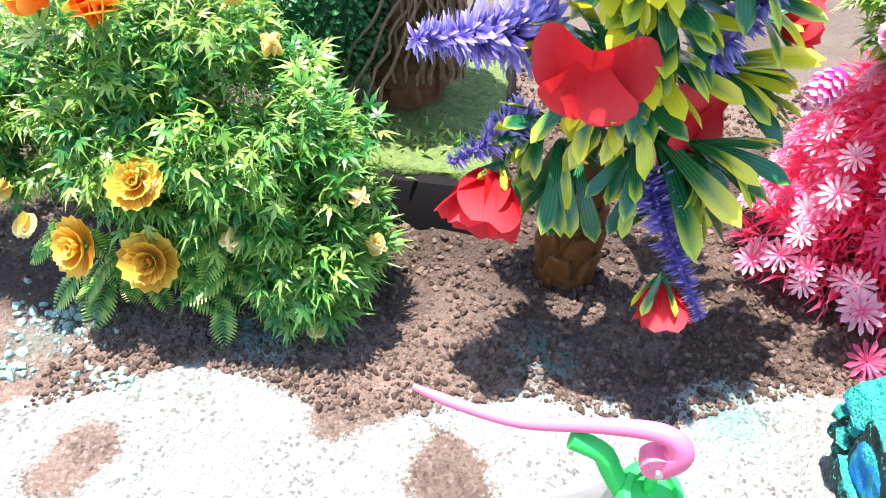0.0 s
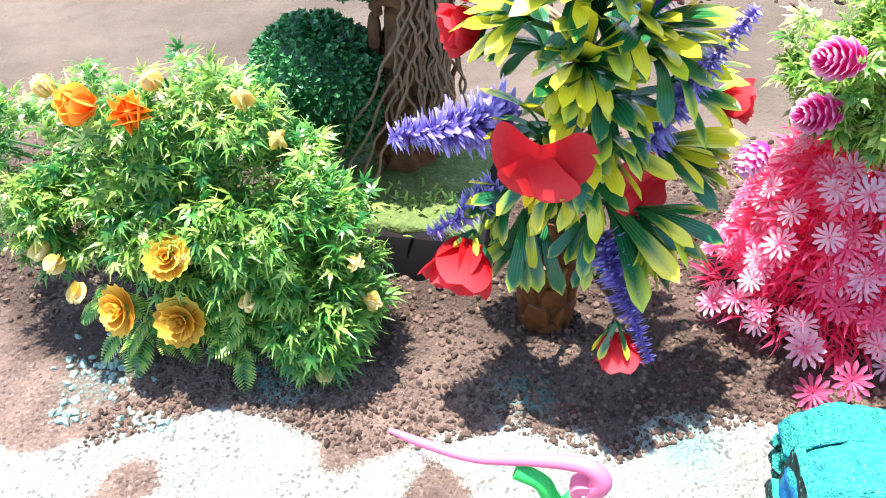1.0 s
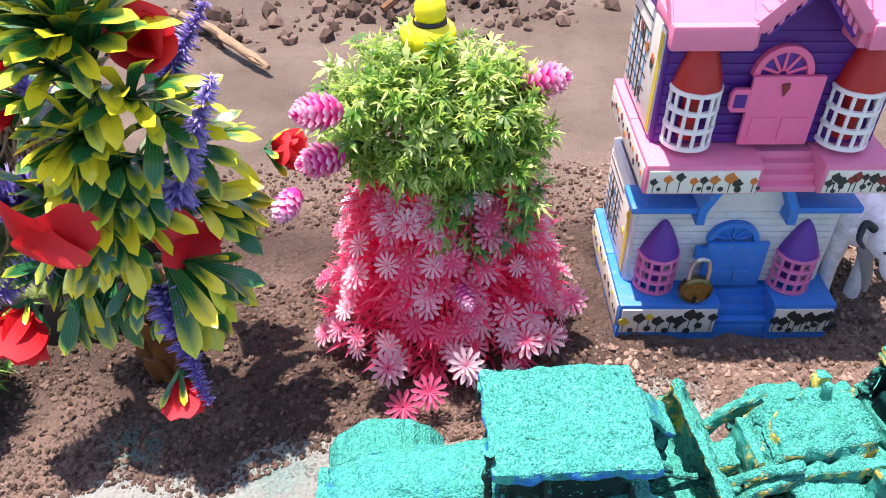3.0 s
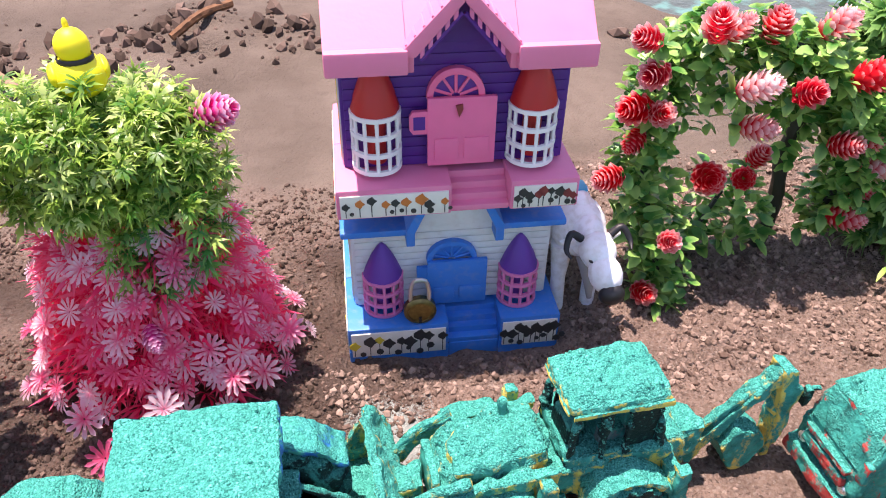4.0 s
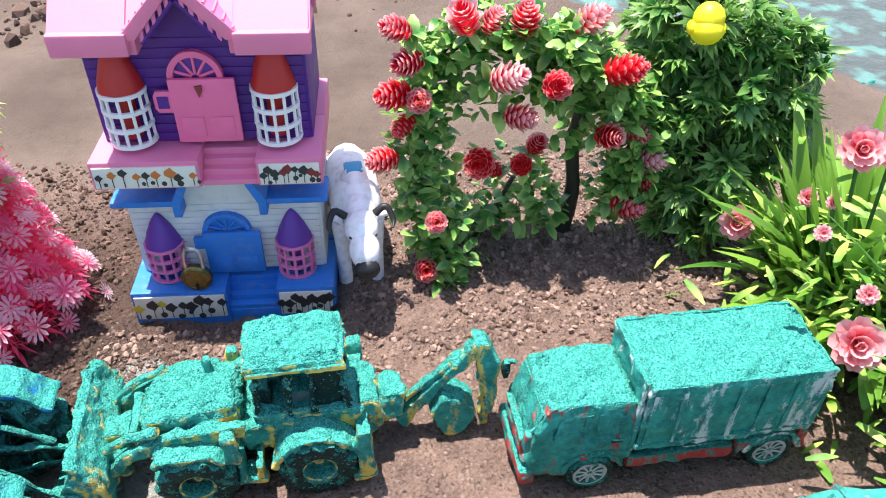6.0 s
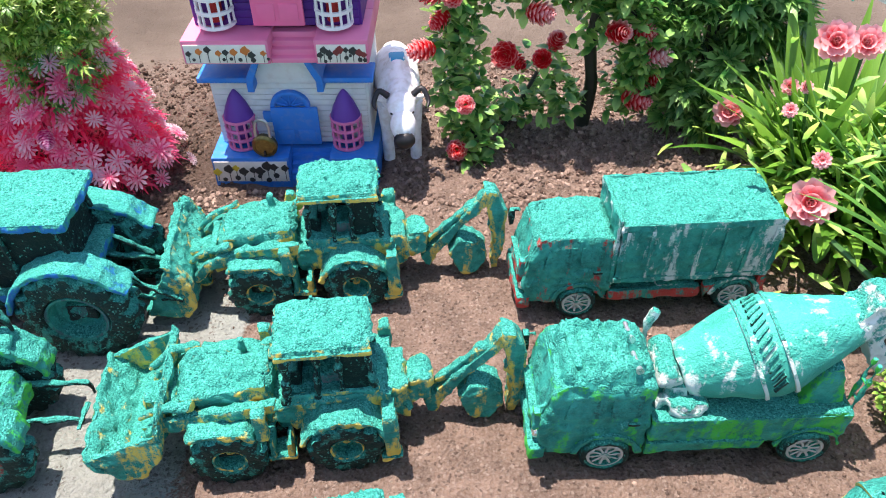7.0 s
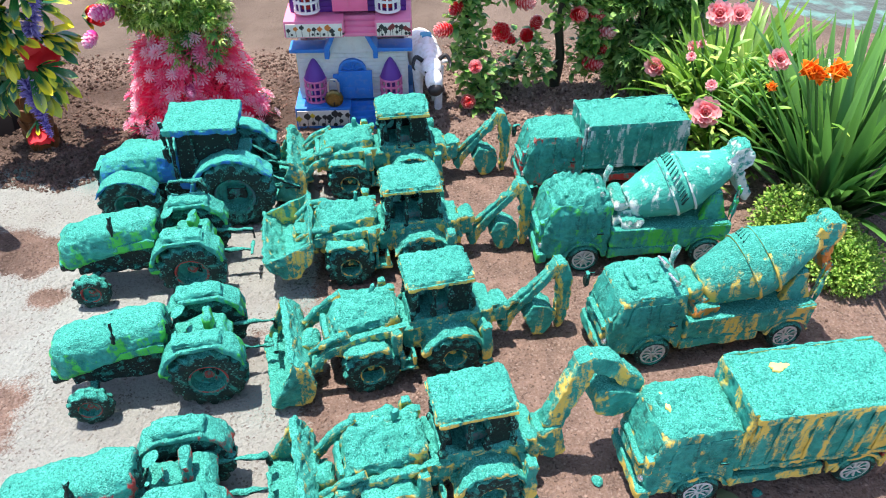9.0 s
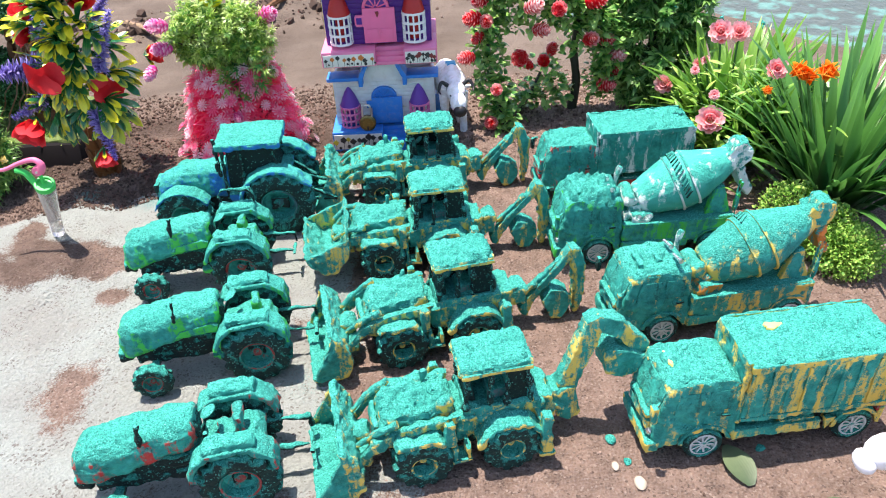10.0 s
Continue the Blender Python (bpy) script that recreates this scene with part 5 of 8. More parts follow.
    chunk("exhaust_pipe", M_BLK, t, lambda b: tube(b, [(-0.012, -0.0105, 0.036), (-0.013, -0.0125, 0.050), (-0.011, -0.013, 0.064)], [0.0011, 0.0010, 0.0013], 8), sd, 0.0005)
    chunk("drawbar", M_BLK, t, lambda b: (tube(b, [(0.044, -0.005, 0.022), (0.072, -0.005, 0.020)], 0.0014, 8), tube(b, [(0.072, -0.012, 0.020), (0.072, 0.004, 0.020)], 0.0016, 8), tube(b, [(0.044, 0.012, 0.026), (0.072, 0.012, 0.024), (0.0725, 0.012, 0.016)], 0.0014, 8)), sd, 0.0005, 0.005)
    chunk("side_step", mat, t, lambda b: (box(b, (0.004, -0.016, 0.014), (0.014, -0.009, 0.018), 0.0006), box(b, (0.010, -0.015, 0.018), (0.013, -0.010, 0.034), 0.0006)), sd, 0.0007)
    chunk("lever", M_BLK, t, lambda b: tube(b, [(0.017, -0.008, 0.034), (0.019, -0.0085, 0.046)], [0.0009, 0.0013], 6), sd)
    if loop:
        chunk("roll_bar", M_BLK, t, lambda b: (tube(b, [(0.020, 0.024, 0.048), (0.019, 0.024, 0.058), (0.021, 0.0245, 0.061), (0.041, 0.0245, 0.061), (0.044, 0.024, 0.058), (0.044, 0.024, 0.048)], 0.0014, 8)), sd, 0.0005, 0.004)
    return t


lorry(pose(0.8555, 0.3725, 0, 0, 0, 2.5) @ Matrix.Scale(0.95, 4), M_RED, M_WHT, "toy box lorry with red cab, thickly coated in teal sand", 1.0, 7, M_REDS)
lorry(pose(0.8735, 0.0985, 0, 0, 0, 4), M_YEL, M_YEL2, "yellow toy tipper lorry streaked and topped with teal sand", 2.0, 9, M_YEL2, 0.067)
mixer(pose(0.857, 0.2810, 0, 0, 0, 0.5), coated("green cab paint under teal sand", GREEN, 0.20), coated("green bed paint under teal sand", GREEN, 0.34), M_DRUM, "green toy concrete mixer with white drum, covered in teal sand", 3.0, M_WHT2)
mixer(pose(0.8775, 0.1945, 0, 0, 0, 5.5), coated("yellow cab paint under teal sand", YELLOW, 0.16), M_YEL2, M_YEL, "yellow toy concrete mixer with drum crusted in teal sand", 4.0, M_YEL2)
backhoe(pose(0.673, 0.3860, 0, 0, 0, 4), "yellow toy backhoe loader buried under teal sand", 5.0, 0.002, 10.0)
backhoe(pose(0.6745, 0.2875, 0, 0, 0, 5), "yellow toy backhoe loader with bucket raised, under teal sand", 6.0, 0.006, 50.0)
backhoe(pose(0.6855, 0.1940, 0, 0, 0, 10), "yellow toy backhoe loader with thick teal crust on its bonnet", 7.0, 0.0, 8.0)
backhoe(pose(0.696, 0.1000, 0, 0, 0, 9), "yellow toy backhoe loader with rear arm stretched out, under teal sand", 8.0, 0.0, 12.0, folded=False)
blue_tractor(pose(0.5275, 0.3625, 0, 0, 0, 1))
small_tractor(pose(0.5115, 0.2795, 0, 0, 0, 4), "green toy tractor with roll bar, half covered in teal sand", 11.0, M_GRN, True)
small_tractor(pose(0.5355, 0.1840, 0, 0, 0, 7), "green toy tractor with red wheel hubs, half covered in teal sand", 12.0, M_GRN)
small_tractor(pose(0.541, 0.0850, 0, 0, 0, 7), "dark red toy tractor almost hidden under teal sand", 13.0, M_RED)

# ---- toy house ----
P_PINK, P_PURPLE = plastic("pink plastic", (0.74, 0.195, 0.335), 0.36), plastic("purple plastic", (0.080, 0.010, 0.215), 0.35)
P_BLUE, P_CREAM = plastic("blue plastic", (0.006, 0.185, 0.60), 0.3, 0.12, 0.16), plastic("cream plastic", (0.70, 0.73, 0.71), 0.4, 0.12, 0.22)
P_RED, P_WHITE = plastic("red plastic", (0.45, 0.015, 0.012), 0.3), plastic("white plastic", (0.78, 0.78, 0.78), 0.35)
P_ROSE, P_VIOLET = plastic("rose pink plastic", (0.75, 0.20, 0.42), 0.35), plastic("violet plastic", (0.13, 0.035, 0.30), 0.35)
P_YELLOW, P_BLACK = plastic("yellow plastic", (0.80, 0.72, 0.01), 0.35), plastic("black plastic", (0.012, 0.012, 0.014), 0.3)
P_BRASS = Mat("tarnished brass", (0.42, 0.33, 0.13), 0.35, 0.9)
P_BRASS.color(P_BRASS.mix(P_BRASS.noise(500.0, 4.0), (0.07, 0.05, 0.02), (0.36, 0.27, 0.10)))
P_STEEL = Mat("steel", (0.6, 0.6, 0.6), 0.3, 0.9)


def sticker_paper():
    k = Mat("printed sticker paper", (0.72, 0.70, 0.62), 0.4)
    k.color(k.mix(k.noise(160.0), (0.60, 0.58, 0.50), (0.76, 0.74, 0.68)))
    return k.m


PAPER = sticker_paper()
INK_DARK, INK_ORANGE, INK_YELLOW, INK_MAROON, INK_BLUE = (plastic("dark print", (0.03, 0.03, 0.03), 0.5), plastic("orange print", (0.55, 0.16, 0.03), 0.5), plastic("yellow print", (0.62, 0.48, 0.04), 0.5), plastic("maroon print", (0.22, 0.03, 0.03), 0.5), plastic("blue print", (0.10, 0.35, 0.62), 0.5))


def sticker(parent, x0, x1, z0, z1, y, seed, inks, flowers):
    """A printed strip with stalks and round flower heads, on a front face."""
    bm = bmesh.new()
    box(bm, (x0, y - 0.0006, z0), (x1, y + 0.0004, z1), 0.0002)
    s = part("sticker", bm, PAPER, parent, "white sticker printed with flowers")
    rng = random.Random(seed)
    for i in range(flowers):
        x = x0 + (x1 - x0) * (i + 0.5 + rng.uniform(-0.25, 0.25)) / flowers
        z = z0 + (z1 - z0) * rng.uniform(0.45, 0.82)
        r = (z1 - z0) * rng.uniform(0.13, 0.24)
        bm = bmesh.new()
        lathe(bm, [(r, 0), (r, 0.0003)], 9, Matrix.Translation((x, y - 0.0006, z)) @ Matrix.Rotation(radians(90), 4, "X"), wob=lambda a, h: 0.22 * math.cos(a * 5))
        part("flower_print", bm, inks[rng.randrange(len(inks))], s, smooth=False)
        part("stalk_print", box(bmesh.new(), (x - 0.0002, y - 0.0008, z0 + 0.0006), (x + 0.0002, y - 0.0005, z), 0), INK_DARK, s, smooth=False)
        if rng.random() < 0.7:
            bm = bmesh.new()
            lathe(bm, [(r * 0.6, 0), (r * 0.6, 0.0003)], 7, Matrix.Translation((x + r * 1.5, y - 0.0006, z - r * 2.2)) @ Matrix.Rotation(radians(90), 4, "X"))
            part("flower_print", bm, INK_DARK, s, smooth=False)
    return s


def turret(parent, x, y, z0, h_cage, h_cone, r, cage, core, cone):
    """A round bay: bars and hoops round a core, under a pointed cap."""
    tw = part("turret", lathe(bmesh.new(), [(r * 0.42, z0 + 0.001), (r * 0.42, z0 + h_cage)], 18, Matrix.Translation((x, y, 0))), core, parent)
    for i in range(9):
        a = radians(-210 + 30 * i)
        p = Vector((x + r * math.cos(a), y + r * math.sin(a), 0))
        part("bar", tube(bmesh.new(), [p + Vector((0, 0, z0)), p + Vector((0, 0, z0 + h_cage))], 0.00085, 6), cage, tw)
    for i in range(4):
        z = z0 + h_cage * i / 3
        part("hoop", lathe(bmesh.new(), [(r - 0.0007, z - 0.0009), (r + 0.0010, z - 0.0009), (r + 0.0010, z + 0.0009), (r - 0.0007, z + 0.0009), (r - 0.0007, z - 0.0009)], 26, Matrix.Translation((x, y, 0)), cap=False), cage, tw)
    zc = z0 + h_cage
    bm = lathe(bmesh.new(), [(r * (1.03 - 0.84 * q ** 1.25 - 0.11 * q ** 8), zc + 0.0006 + h_cone * q) for q in (0.0, 0.08, 0.2, 0.32, 0.44, 0.56, 0.68, 0.8, 0.9, 0.97, 1.0)], 28, Matrix.Translation((x, y, 0)), wob=lambda a, h: 0.022 * math.cos(a * 8 + math.pi * int((h - zc) / h_cone * 6)))
    part("cap", bm, cone, tw)
    return tw


def storey(h0, z, base, wall, eave, door, cage, core, cone, inks, seed, latch, hs, peak):
    """One of the two stacked toy houses: platform with steps, boarded wall, door and turrets; hs stretches its walls upwards."""
    h = Stretch(h0, z + 0.015, hs)
    w, d = 0.0535, 0.082
    for x0, x1 in ((-w, -0.0035), (0.0225, w)):
        part("platform", box(bmesh.new(), (x0, 0, z), (x1, d * 0.5, z + 0.0150), 0.0012), base, h)
    part("platform", box(bmesh.new(), (-w, d * 0.5, z), (w, d, z + 0.0150), 0.0012), base, h)
    for i in range(4):
        part("stair_step", box(bmesh.new(), (-0.0035, 0.0015 + i * 0.0042, z), (0.0225, d * 0.5, z + 0.003 + i * 0.0034), 0.0006), base, h)
    wb = part("front_wall", box(bmesh.new(), (-0.0475, 0.0185, z + 0.015), (0.0475, 0.024, z + 0.070), 0.0006), wall, h)
    for i in range(12):
        part("board", box(bmesh.new(), (-0.0475, 0.0179, z + 0.0155 + i * 0.0044), (0.0475, 0.0188, z + 0.0195 + i * 0.0044), 0.0005), wall, wb)
    part("side_wall", box(bmesh.new(), (-0.0490, 0.019, z + 0.015), (-0.0462, d - 0.002, z + 0.068), 0.0006), wall if wall is P_CREAM else P_PURPLE, h)
    part("side_wall", box(bmesh.new(), (0.0462, 0.019, z + 0.015), (0.0490, d - 0.002, z + 0.068), 0.0006), wall, h)
    part("back_wall", box(bmesh.new(), (-0.0475, d - 0.005, z + 0.015), (0.0475, d - 0.001, z + 0.068), 0.0006), wall, h)
    # printed picture on the side facing the sun
    st = part("side_sticker", box(bmesh.new(), (-0.0497, 0.022, z + 0.017), (-0.0488, d - 0.004, z + 0.062), 0.0002), PAPER, h, "white printed side panel")
    rng = random.Random(seed)
    for i in range(7):
        zz = z + 0.022 + i * 0.006
        part("line_print", box(bmesh.new(), (-0.0500, 0.040 + 0.003 * rng.random(), zz), (-0.0496, d - 0.006, zz + 0.0006), 0), INK_DARK, st, smooth=False)
    for i in range(5):
        a = box(bmesh.new(), (-0.0501, 0.046 + i * 0.006, z + 0.020), (-0.0496, 0.0468 + i * 0.006, z + 0.052), 0)
        part("line_print", a, INK_DARK if i % 2 else INK_BLUE, st, smooth=False)
    for i in range(6):
        y, zz = rng.uniform(0.026, 0.074), z + rng.uniform(0.020, 0.056)
        part("spot_print", lathe(bmesh.new(), [(0.0022, 0), (0.0022, 0.0004)], 9, Matrix.Translation((-0.0502, y, zz)) @ Matrix.Rotation(radians(90), 4, "Y")), inks[i % len(inks)], st, smooth=False)
    part("edge_print", box(bmesh.new(), (-0.0500, 0.0225, z + 0.018), (-0.0496, 0.027, z + 0.060), 0), INK_YELLOW, st, smooth=False)
    ps = part("platform_sticker", box(bmesh.new(), (-w - 0.0005, 0.003, z + (0.0012 if latch else -0.0028)), (-w + 0.0004, d - 0.003, z + 0.0125), 0.0002), PAPER, h, "white sticker printed with flowers")
    for i in range(16):
        y, zz, q = 0.006 + 0.0046 * i, z + rng.uniform(0.003, 0.0105), rng.uniform(0.0011, 0.0019)
        part("flower_print", lathe(bmesh.new(), [(q, 0), (q, 0.0003)], 9, Matrix.Translation((-w - 0.0009, y, zz)) @ Matrix.Rotation(radians(90), 4, "Y"), wob=lambda a, hh: 0.22 * math.cos(a * 5)), inks[i % len(inks)], ps, smooth=False)
    # eaves either side of the gable, and the gable board
    for s in (-1, 1):
        x0, x1 = (-0.0535, -0.0205) if s < 0 else (0.0205, 0.0535)
        part("eave", prism(bmesh.new(), [(x0, z + (0.0675 if latch else 0.0685)), (x0, z + 0.0725), (x1, z + 0.0725), (x1, z + (0.0675 if latch else 0.0685))], 0.006 if latch else 0.0100, 0.030, 0.0012), eave, h)
        g = [(s * 0.0190, z + 0.0625), (s * 0.0232, z + 0.0625), (s * 0.0232, z + 0.0725), (0.001 * s, z + peak), (0, z + peak), (0, z + peak - 0.0045), (s * 0.0190, z + 0.0705)]
        if peak > 0.1:
            g = [(s * 0.0190, z + 0.0625), (s * 0.0232, z + 0.0625), (s * 0.0232, z + 0.0725), (s * 0.0150, z + 0.0900), (s * 0.0110, z + 0.0900), (s * 0.0190, z + 0.0705)]
        part("gable_trim", prism(bmesh.new(), g, 0.003 if latch else 0.0085, 0.030, 0.0008), eave, h)
    part("gable", prism(bmesh.new(), [(-0.0205, z + 0.068), (0.0205, z + 0.068), (0.0205, z + 0.0715), (0.0110, z + 0.0900 if peak > 0.1 else z + 0.0800), (0, z + 0.0902 if peak > 0.1 else z + peak - 0.004), (-0.0110, z + 0.0900 if peak > 0.1 else z + 0.0800), (-0.0205, z + 0.0715)], 0.017, 0.024, 0.0004), wall, h)
    # door leaf, slightly open, with its fan light
    dr = part("door", box(bmesh.new(), (-0.0128, 0.0122, z + 0.0175), (0.0168, 0.0146, z + 0.0475), 0.0006), door, h)
    part("door_panel", box(bmesh.new(), (-0.0098, 0.0116, z + 0.0205), (0.0005, 0.0126, z + 0.0300), 0.0006), door, dr)
    part("door_panel", box(bmesh.new(), (0.0030, 0.0116, z + 0.0205), (0.0140, 0.0126, z + 0.0300), 0.0006), door, dr)
    cx, cz, r = -0.0005, z + 0.0465, 0.0125
    ring = arch(cx, cz, r, 0, 180, 14) + arch(cx, cz, r * 0.78, 180, 0, 14)
    part("fan_arch", prism(bmesh.new(), ring, 0.0142, 0.0178, 0.0003), door, dr)
    part("fan_glass", prism(bmesh.new(), arch(cx, cz, r * 0.8, 0, 180, 12), 0.0165, 0.0180, 0), P_VIOLET if wall is P_PURPLE else P_BLUE, dr)
    for i in range(5):
        a = radians(20 + 35 * i)
        part("fan_bar", tube(bmesh.new(), [(cx + r * 0.15 * math.cos(a), 0.0158, cz + r * 0.15 * math.sin(a)), (cx + r * 0.85 * math.cos(a), 0.0158, cz + r * 0.85 * math.sin(a))], 0.0007, 6), door, dr)
    if latch:
        part("keyhole", prism(bmesh.new(), [(0.0005, z + 0.0395), (0.0022, z + 0.0430), (0.0020, z + 0.0450), (-0.0010, z + 0.0445)], 0.0110, 0.0128, 0), INK_MAROON, dr, smooth=False)
        bm = prism(bmesh.new(), [(-0.0205, z + 0.034), (-0.0190, z + 0.032), (-0.0120, z + 0.032), (-0.0120, z + 0.042), (-0.0190, z + 0.042), (-0.0205, z + 0.040)], 0.0125, 0.0150, 0.0004)
        part("latch", bm, door, dr)
        part("latch_hole", prism(bmesh.new(), [(-0.0188, z + 0.0342), (-0.0138, z + 0.0342), (-0.0138, z + 0.0398), (-0.0188, z + 0.0398)], 0.0122, 0.0127, 0), P_PURPLE, dr, smooth=False)
    else:
        part("latch", box(bmesh.new(), (-0.0180, 0.0125, z + 0.036), (-0.0120, 0.0150, z + 0.044), 0.0005), door, dr)
    hc, hk, r, up = (0.0235, 0.0235, 0.0100, 0.0185) if latch else (0.0220, 0.0205, 0.0092, 0.0165)
    turret(h, -0.0345, 0.0165, z + up, hc, hk, r, cage, core, cone)
    turret(h, 0.0335, 0.0165, z + up, hc, hk, r, cage, core, cone)
    lo = 0.0012 if latch else -0.0028
    sticker(h, -w + 0.0015, -0.0050, z + lo, z + 0.0125, -0.0002, seed, inks, 9)
    sticker(h, 0.0240, w - 0.0015, z + lo, z + 0.0125, -0.0002, seed + 1, inks, 9)


class Stretch:
    """A parent for whose parts heights above z0 are scaled."""

    def __init__(self, ob, z0, k):
        self.ob, self.z0, self.k = ob, z0, k


plain_part = part


def part(name, bm, mat, parent=None, label="", smooth=True, sharp=40):
    """As before, and for a stretched parent it moves the mesh's points first."""
    if isinstance(parent, Stretch):
        for v in bm.verts:
            if v.co.z > parent.z0:
                v.co.z = parent.z0 + (v.co.z - parent.z0) * parent.k
        ob = plain_part(name, bm, mat, parent.ob, label, smooth, sharp)
        STRETCHED[ob.name] = parent
        return ob
    if parent is not None and parent.name in STRETCHED:
        p = STRETCHED[parent.name]
        for v in bm.verts:
            if v.co.z > p.z0:
                v.co.z = p.z0 + (v.co.z - p.z0) * p.k
    return plain_part(name, bm, mat, parent, label, smooth, sharp)


STRETCHED = {}


def toy_house():
    h = thing("toy_house", pose(0.6525, 0.4765, -0.003, 0, 0, -2.0), "two-storey plastic toy house, pink and purple over blue and cream", "toy house")
    for x0, x1, y0, y1 in ((-0.0535, -0.0035, 0.0, 0.041), (0.0225, 0.0535, 0.0, 0.041), (-0.0035, 0.0225, 0.0010, 0.041), (-0.0535, 0.0535, 0.0412, 0.082)):
        part("plinth", box(bmesh.new(), (x0, y0, -0.004), (x1, y1, 0.0052), 0.0008), P_BLUE, h)
    storey(h, 0.0050, P_BLUE, P_CREAM, P_BLUE, P_BLUE, P_ROSE, P_VIOLET, P_VIOLET, [INK_DARK, INK_DARK, INK_YELLOW], 31, False, 0.90, 0.118)
    z = 0.0865
    storey(h, z, P_PINK, P_PURPLE, P_PINK, plastic("door pink plastic", (0.84, 0.15, 0.32), 0.3), P_WHITE, P_RED, P_RED, [INK_ORANGE, INK_DARK, INK_MAROON, INK_DARK], 41, True, 1.075, 0.093)
    h = Stretch(h, z + 0.015, 1.075)
    # pink roof of the upper house
    for s in (-1, 1):
        x0, x1 = sorted((s * 0.0002, s * 0.0216))
        mid = bmesh.new()
        low = [(0.0, 0.0296), (s * 0.0218, 0.0042), (s * 0.0218, 0.043), (0.0, 0.043)]
        a = [mid.verts.new((x, y, z + 0.0709 + 0.8415 * (y - 0.002))) for x, y in low]
        b = [mid.verts.new((x, y, z + 0.0669 + 0.8415 * (y - 0.002))) for x, y in low]
        fs = [mid.faces.new(a), mid.faces.new(b[::-1])] + [mid.faces.new((a[(i + 1) % 4], a[i], b[i], b[(i + 1) % 4])) for i in range(4)]
        bmesh.ops.recalc_face_normals(mid, faces=fs)
        part("roof_panel", mid, P_PINK, h)
        x0, x1 = sorted((s * 0.0214, s * 0.0538))
        roof = [(0.004, z + 0.0655), (0.002, z + 0.0715), (0.043, z + 0.106), (0.043, z + 0.100)]
        bm = bmesh.new()
        a = [bm.verts.new((x0, y, zz)) for y, zz in roof]
        b = [bm.verts.new((x1, y, zz)) for y, zz in roof]
        fs = [bm.faces.new(a), bm.faces.new(b[::-1])] + [bm.faces.new((a[(i + 1) % 4], a[i], b[i], b[(i + 1) % 4])) for i in range(4)]
        bmesh.ops.recalc_face_normals(bm, faces=fs)
        bmesh.ops.bevel(bm, geom=bm.edges[:], offset=0.0008, segments=2, affect="EDGES")
        part("roof_panel", bm, P_PINK, h)
        x0, x1 = sorted((s * 0.0215, s * 0.0538))
        part("roof_lip", box(bmesh.new(), (x0, -0.0006, z + 0.0630), (x1, 0.0055, z + 0.0724), 0.0012), P_PINK, h)
        # one slope of the front gable, with ridged tiles
        bm = bmesh.new()
        pts = [(s * 0.0242, z + 0.0690), (s * 0.0242, z + 0.0715), (0, z + 0.0952), (0, z + 0.0885), (s * 0.0185, z + 0.0690)]
        prism(bm, pts, 0.0008, 0.040, 0.0008)
        gp = part("gable_roof", bm, P_PINK, h)
        for i in range(7):
            t0 = (i + 0.5) / 7
            x, zz = s * 0.0236 * (1 - t0), z + 0.0718 + 0.0235 * t0
            part("roof_ridge", tube(bmesh.new(), [(x, 0.0015, zz), (x, 0.036, zz)], 0.0007, 6), P_PINK, gp)
    bm = bmesh.new()
    prism(bm, [(-0.0538, z + 0.066), (0.0538, z + 0.066), (0.0538, z + 0.103), (-0.0538, z + 0.103)], 0.0435, 0.0465, 0.0008)
    part("roof_back", bm, P_PINK, h)
    for s in (-1, 1):
        x0, x1 = sorted((s * 0.046, s * 0.049))
        bm = bmesh.new()
        tri = [(0.019, z + 0.066), (0.079, z + 0.066), (0.043, z + 0.099)]
        a = [bm.verts.new((x0, y, zz)) for y, zz in tri]
        b = [bm.verts.new((x1, y, zz)) for y, zz in tri]
        fs = [bm.faces.new(a), bm.faces.new(b[::-1])] + [bm.faces.new((a[(i + 1) % 3], a[i], b[i], b[(i + 1) % 3])) for i in range(3)]
        bmesh.ops.recalc_face_normals(bm, faces=fs)
        part("gable_end", bm, P_PURPLE, h)
    bm = bmesh.new()
    back = [(0.043, z + 0.106), (0.043, z + 0.100), (0.083, z + 0.064), (0.085, z + 0.070)]
    a = [bm.verts.new((-0.0538, y, zz)) for y, zz in back]
    b = [bm.verts.new((0.0538, y, zz)) for y, zz in back]
    fs = [bm.faces.new(a), bm.faces.new(b[::-1])] + [bm.faces.new((a[(i + 1) % 4], a[i], b[i], b[(i + 1) % 4])) for i in range(4)]
    bmesh.ops.recalc_face_normals(bm, faces=fs)
    part("roof_panel", bm, P_PINK, h)
    # fretwork under the gable's edge
    for s in (-1, 1):
        for i in range(5):
            x = s * (0.0030 + 0.0032 * i)
            top = z + 0.0890 - 1.054 * abs(x)
            part("fretwork_tooth", box(bmesh.new(), (x - 0.0009, 0.0030, top - 0.0046), (x + 0.0009, 0.0042, top + 0.0012), 0.0003), P_ROSE, h)
        part("fretwork_rail", tube(bmesh.new(), [(s * 0.0165, 0.0036, z + 0.0890 - 1.054 * 0.0165 - 0.0046), (s * 0.0004, 0.0036, z + 0.0840)], 0.0009, 6), P_PURPLE, h)
    return h.ob


toy_house()


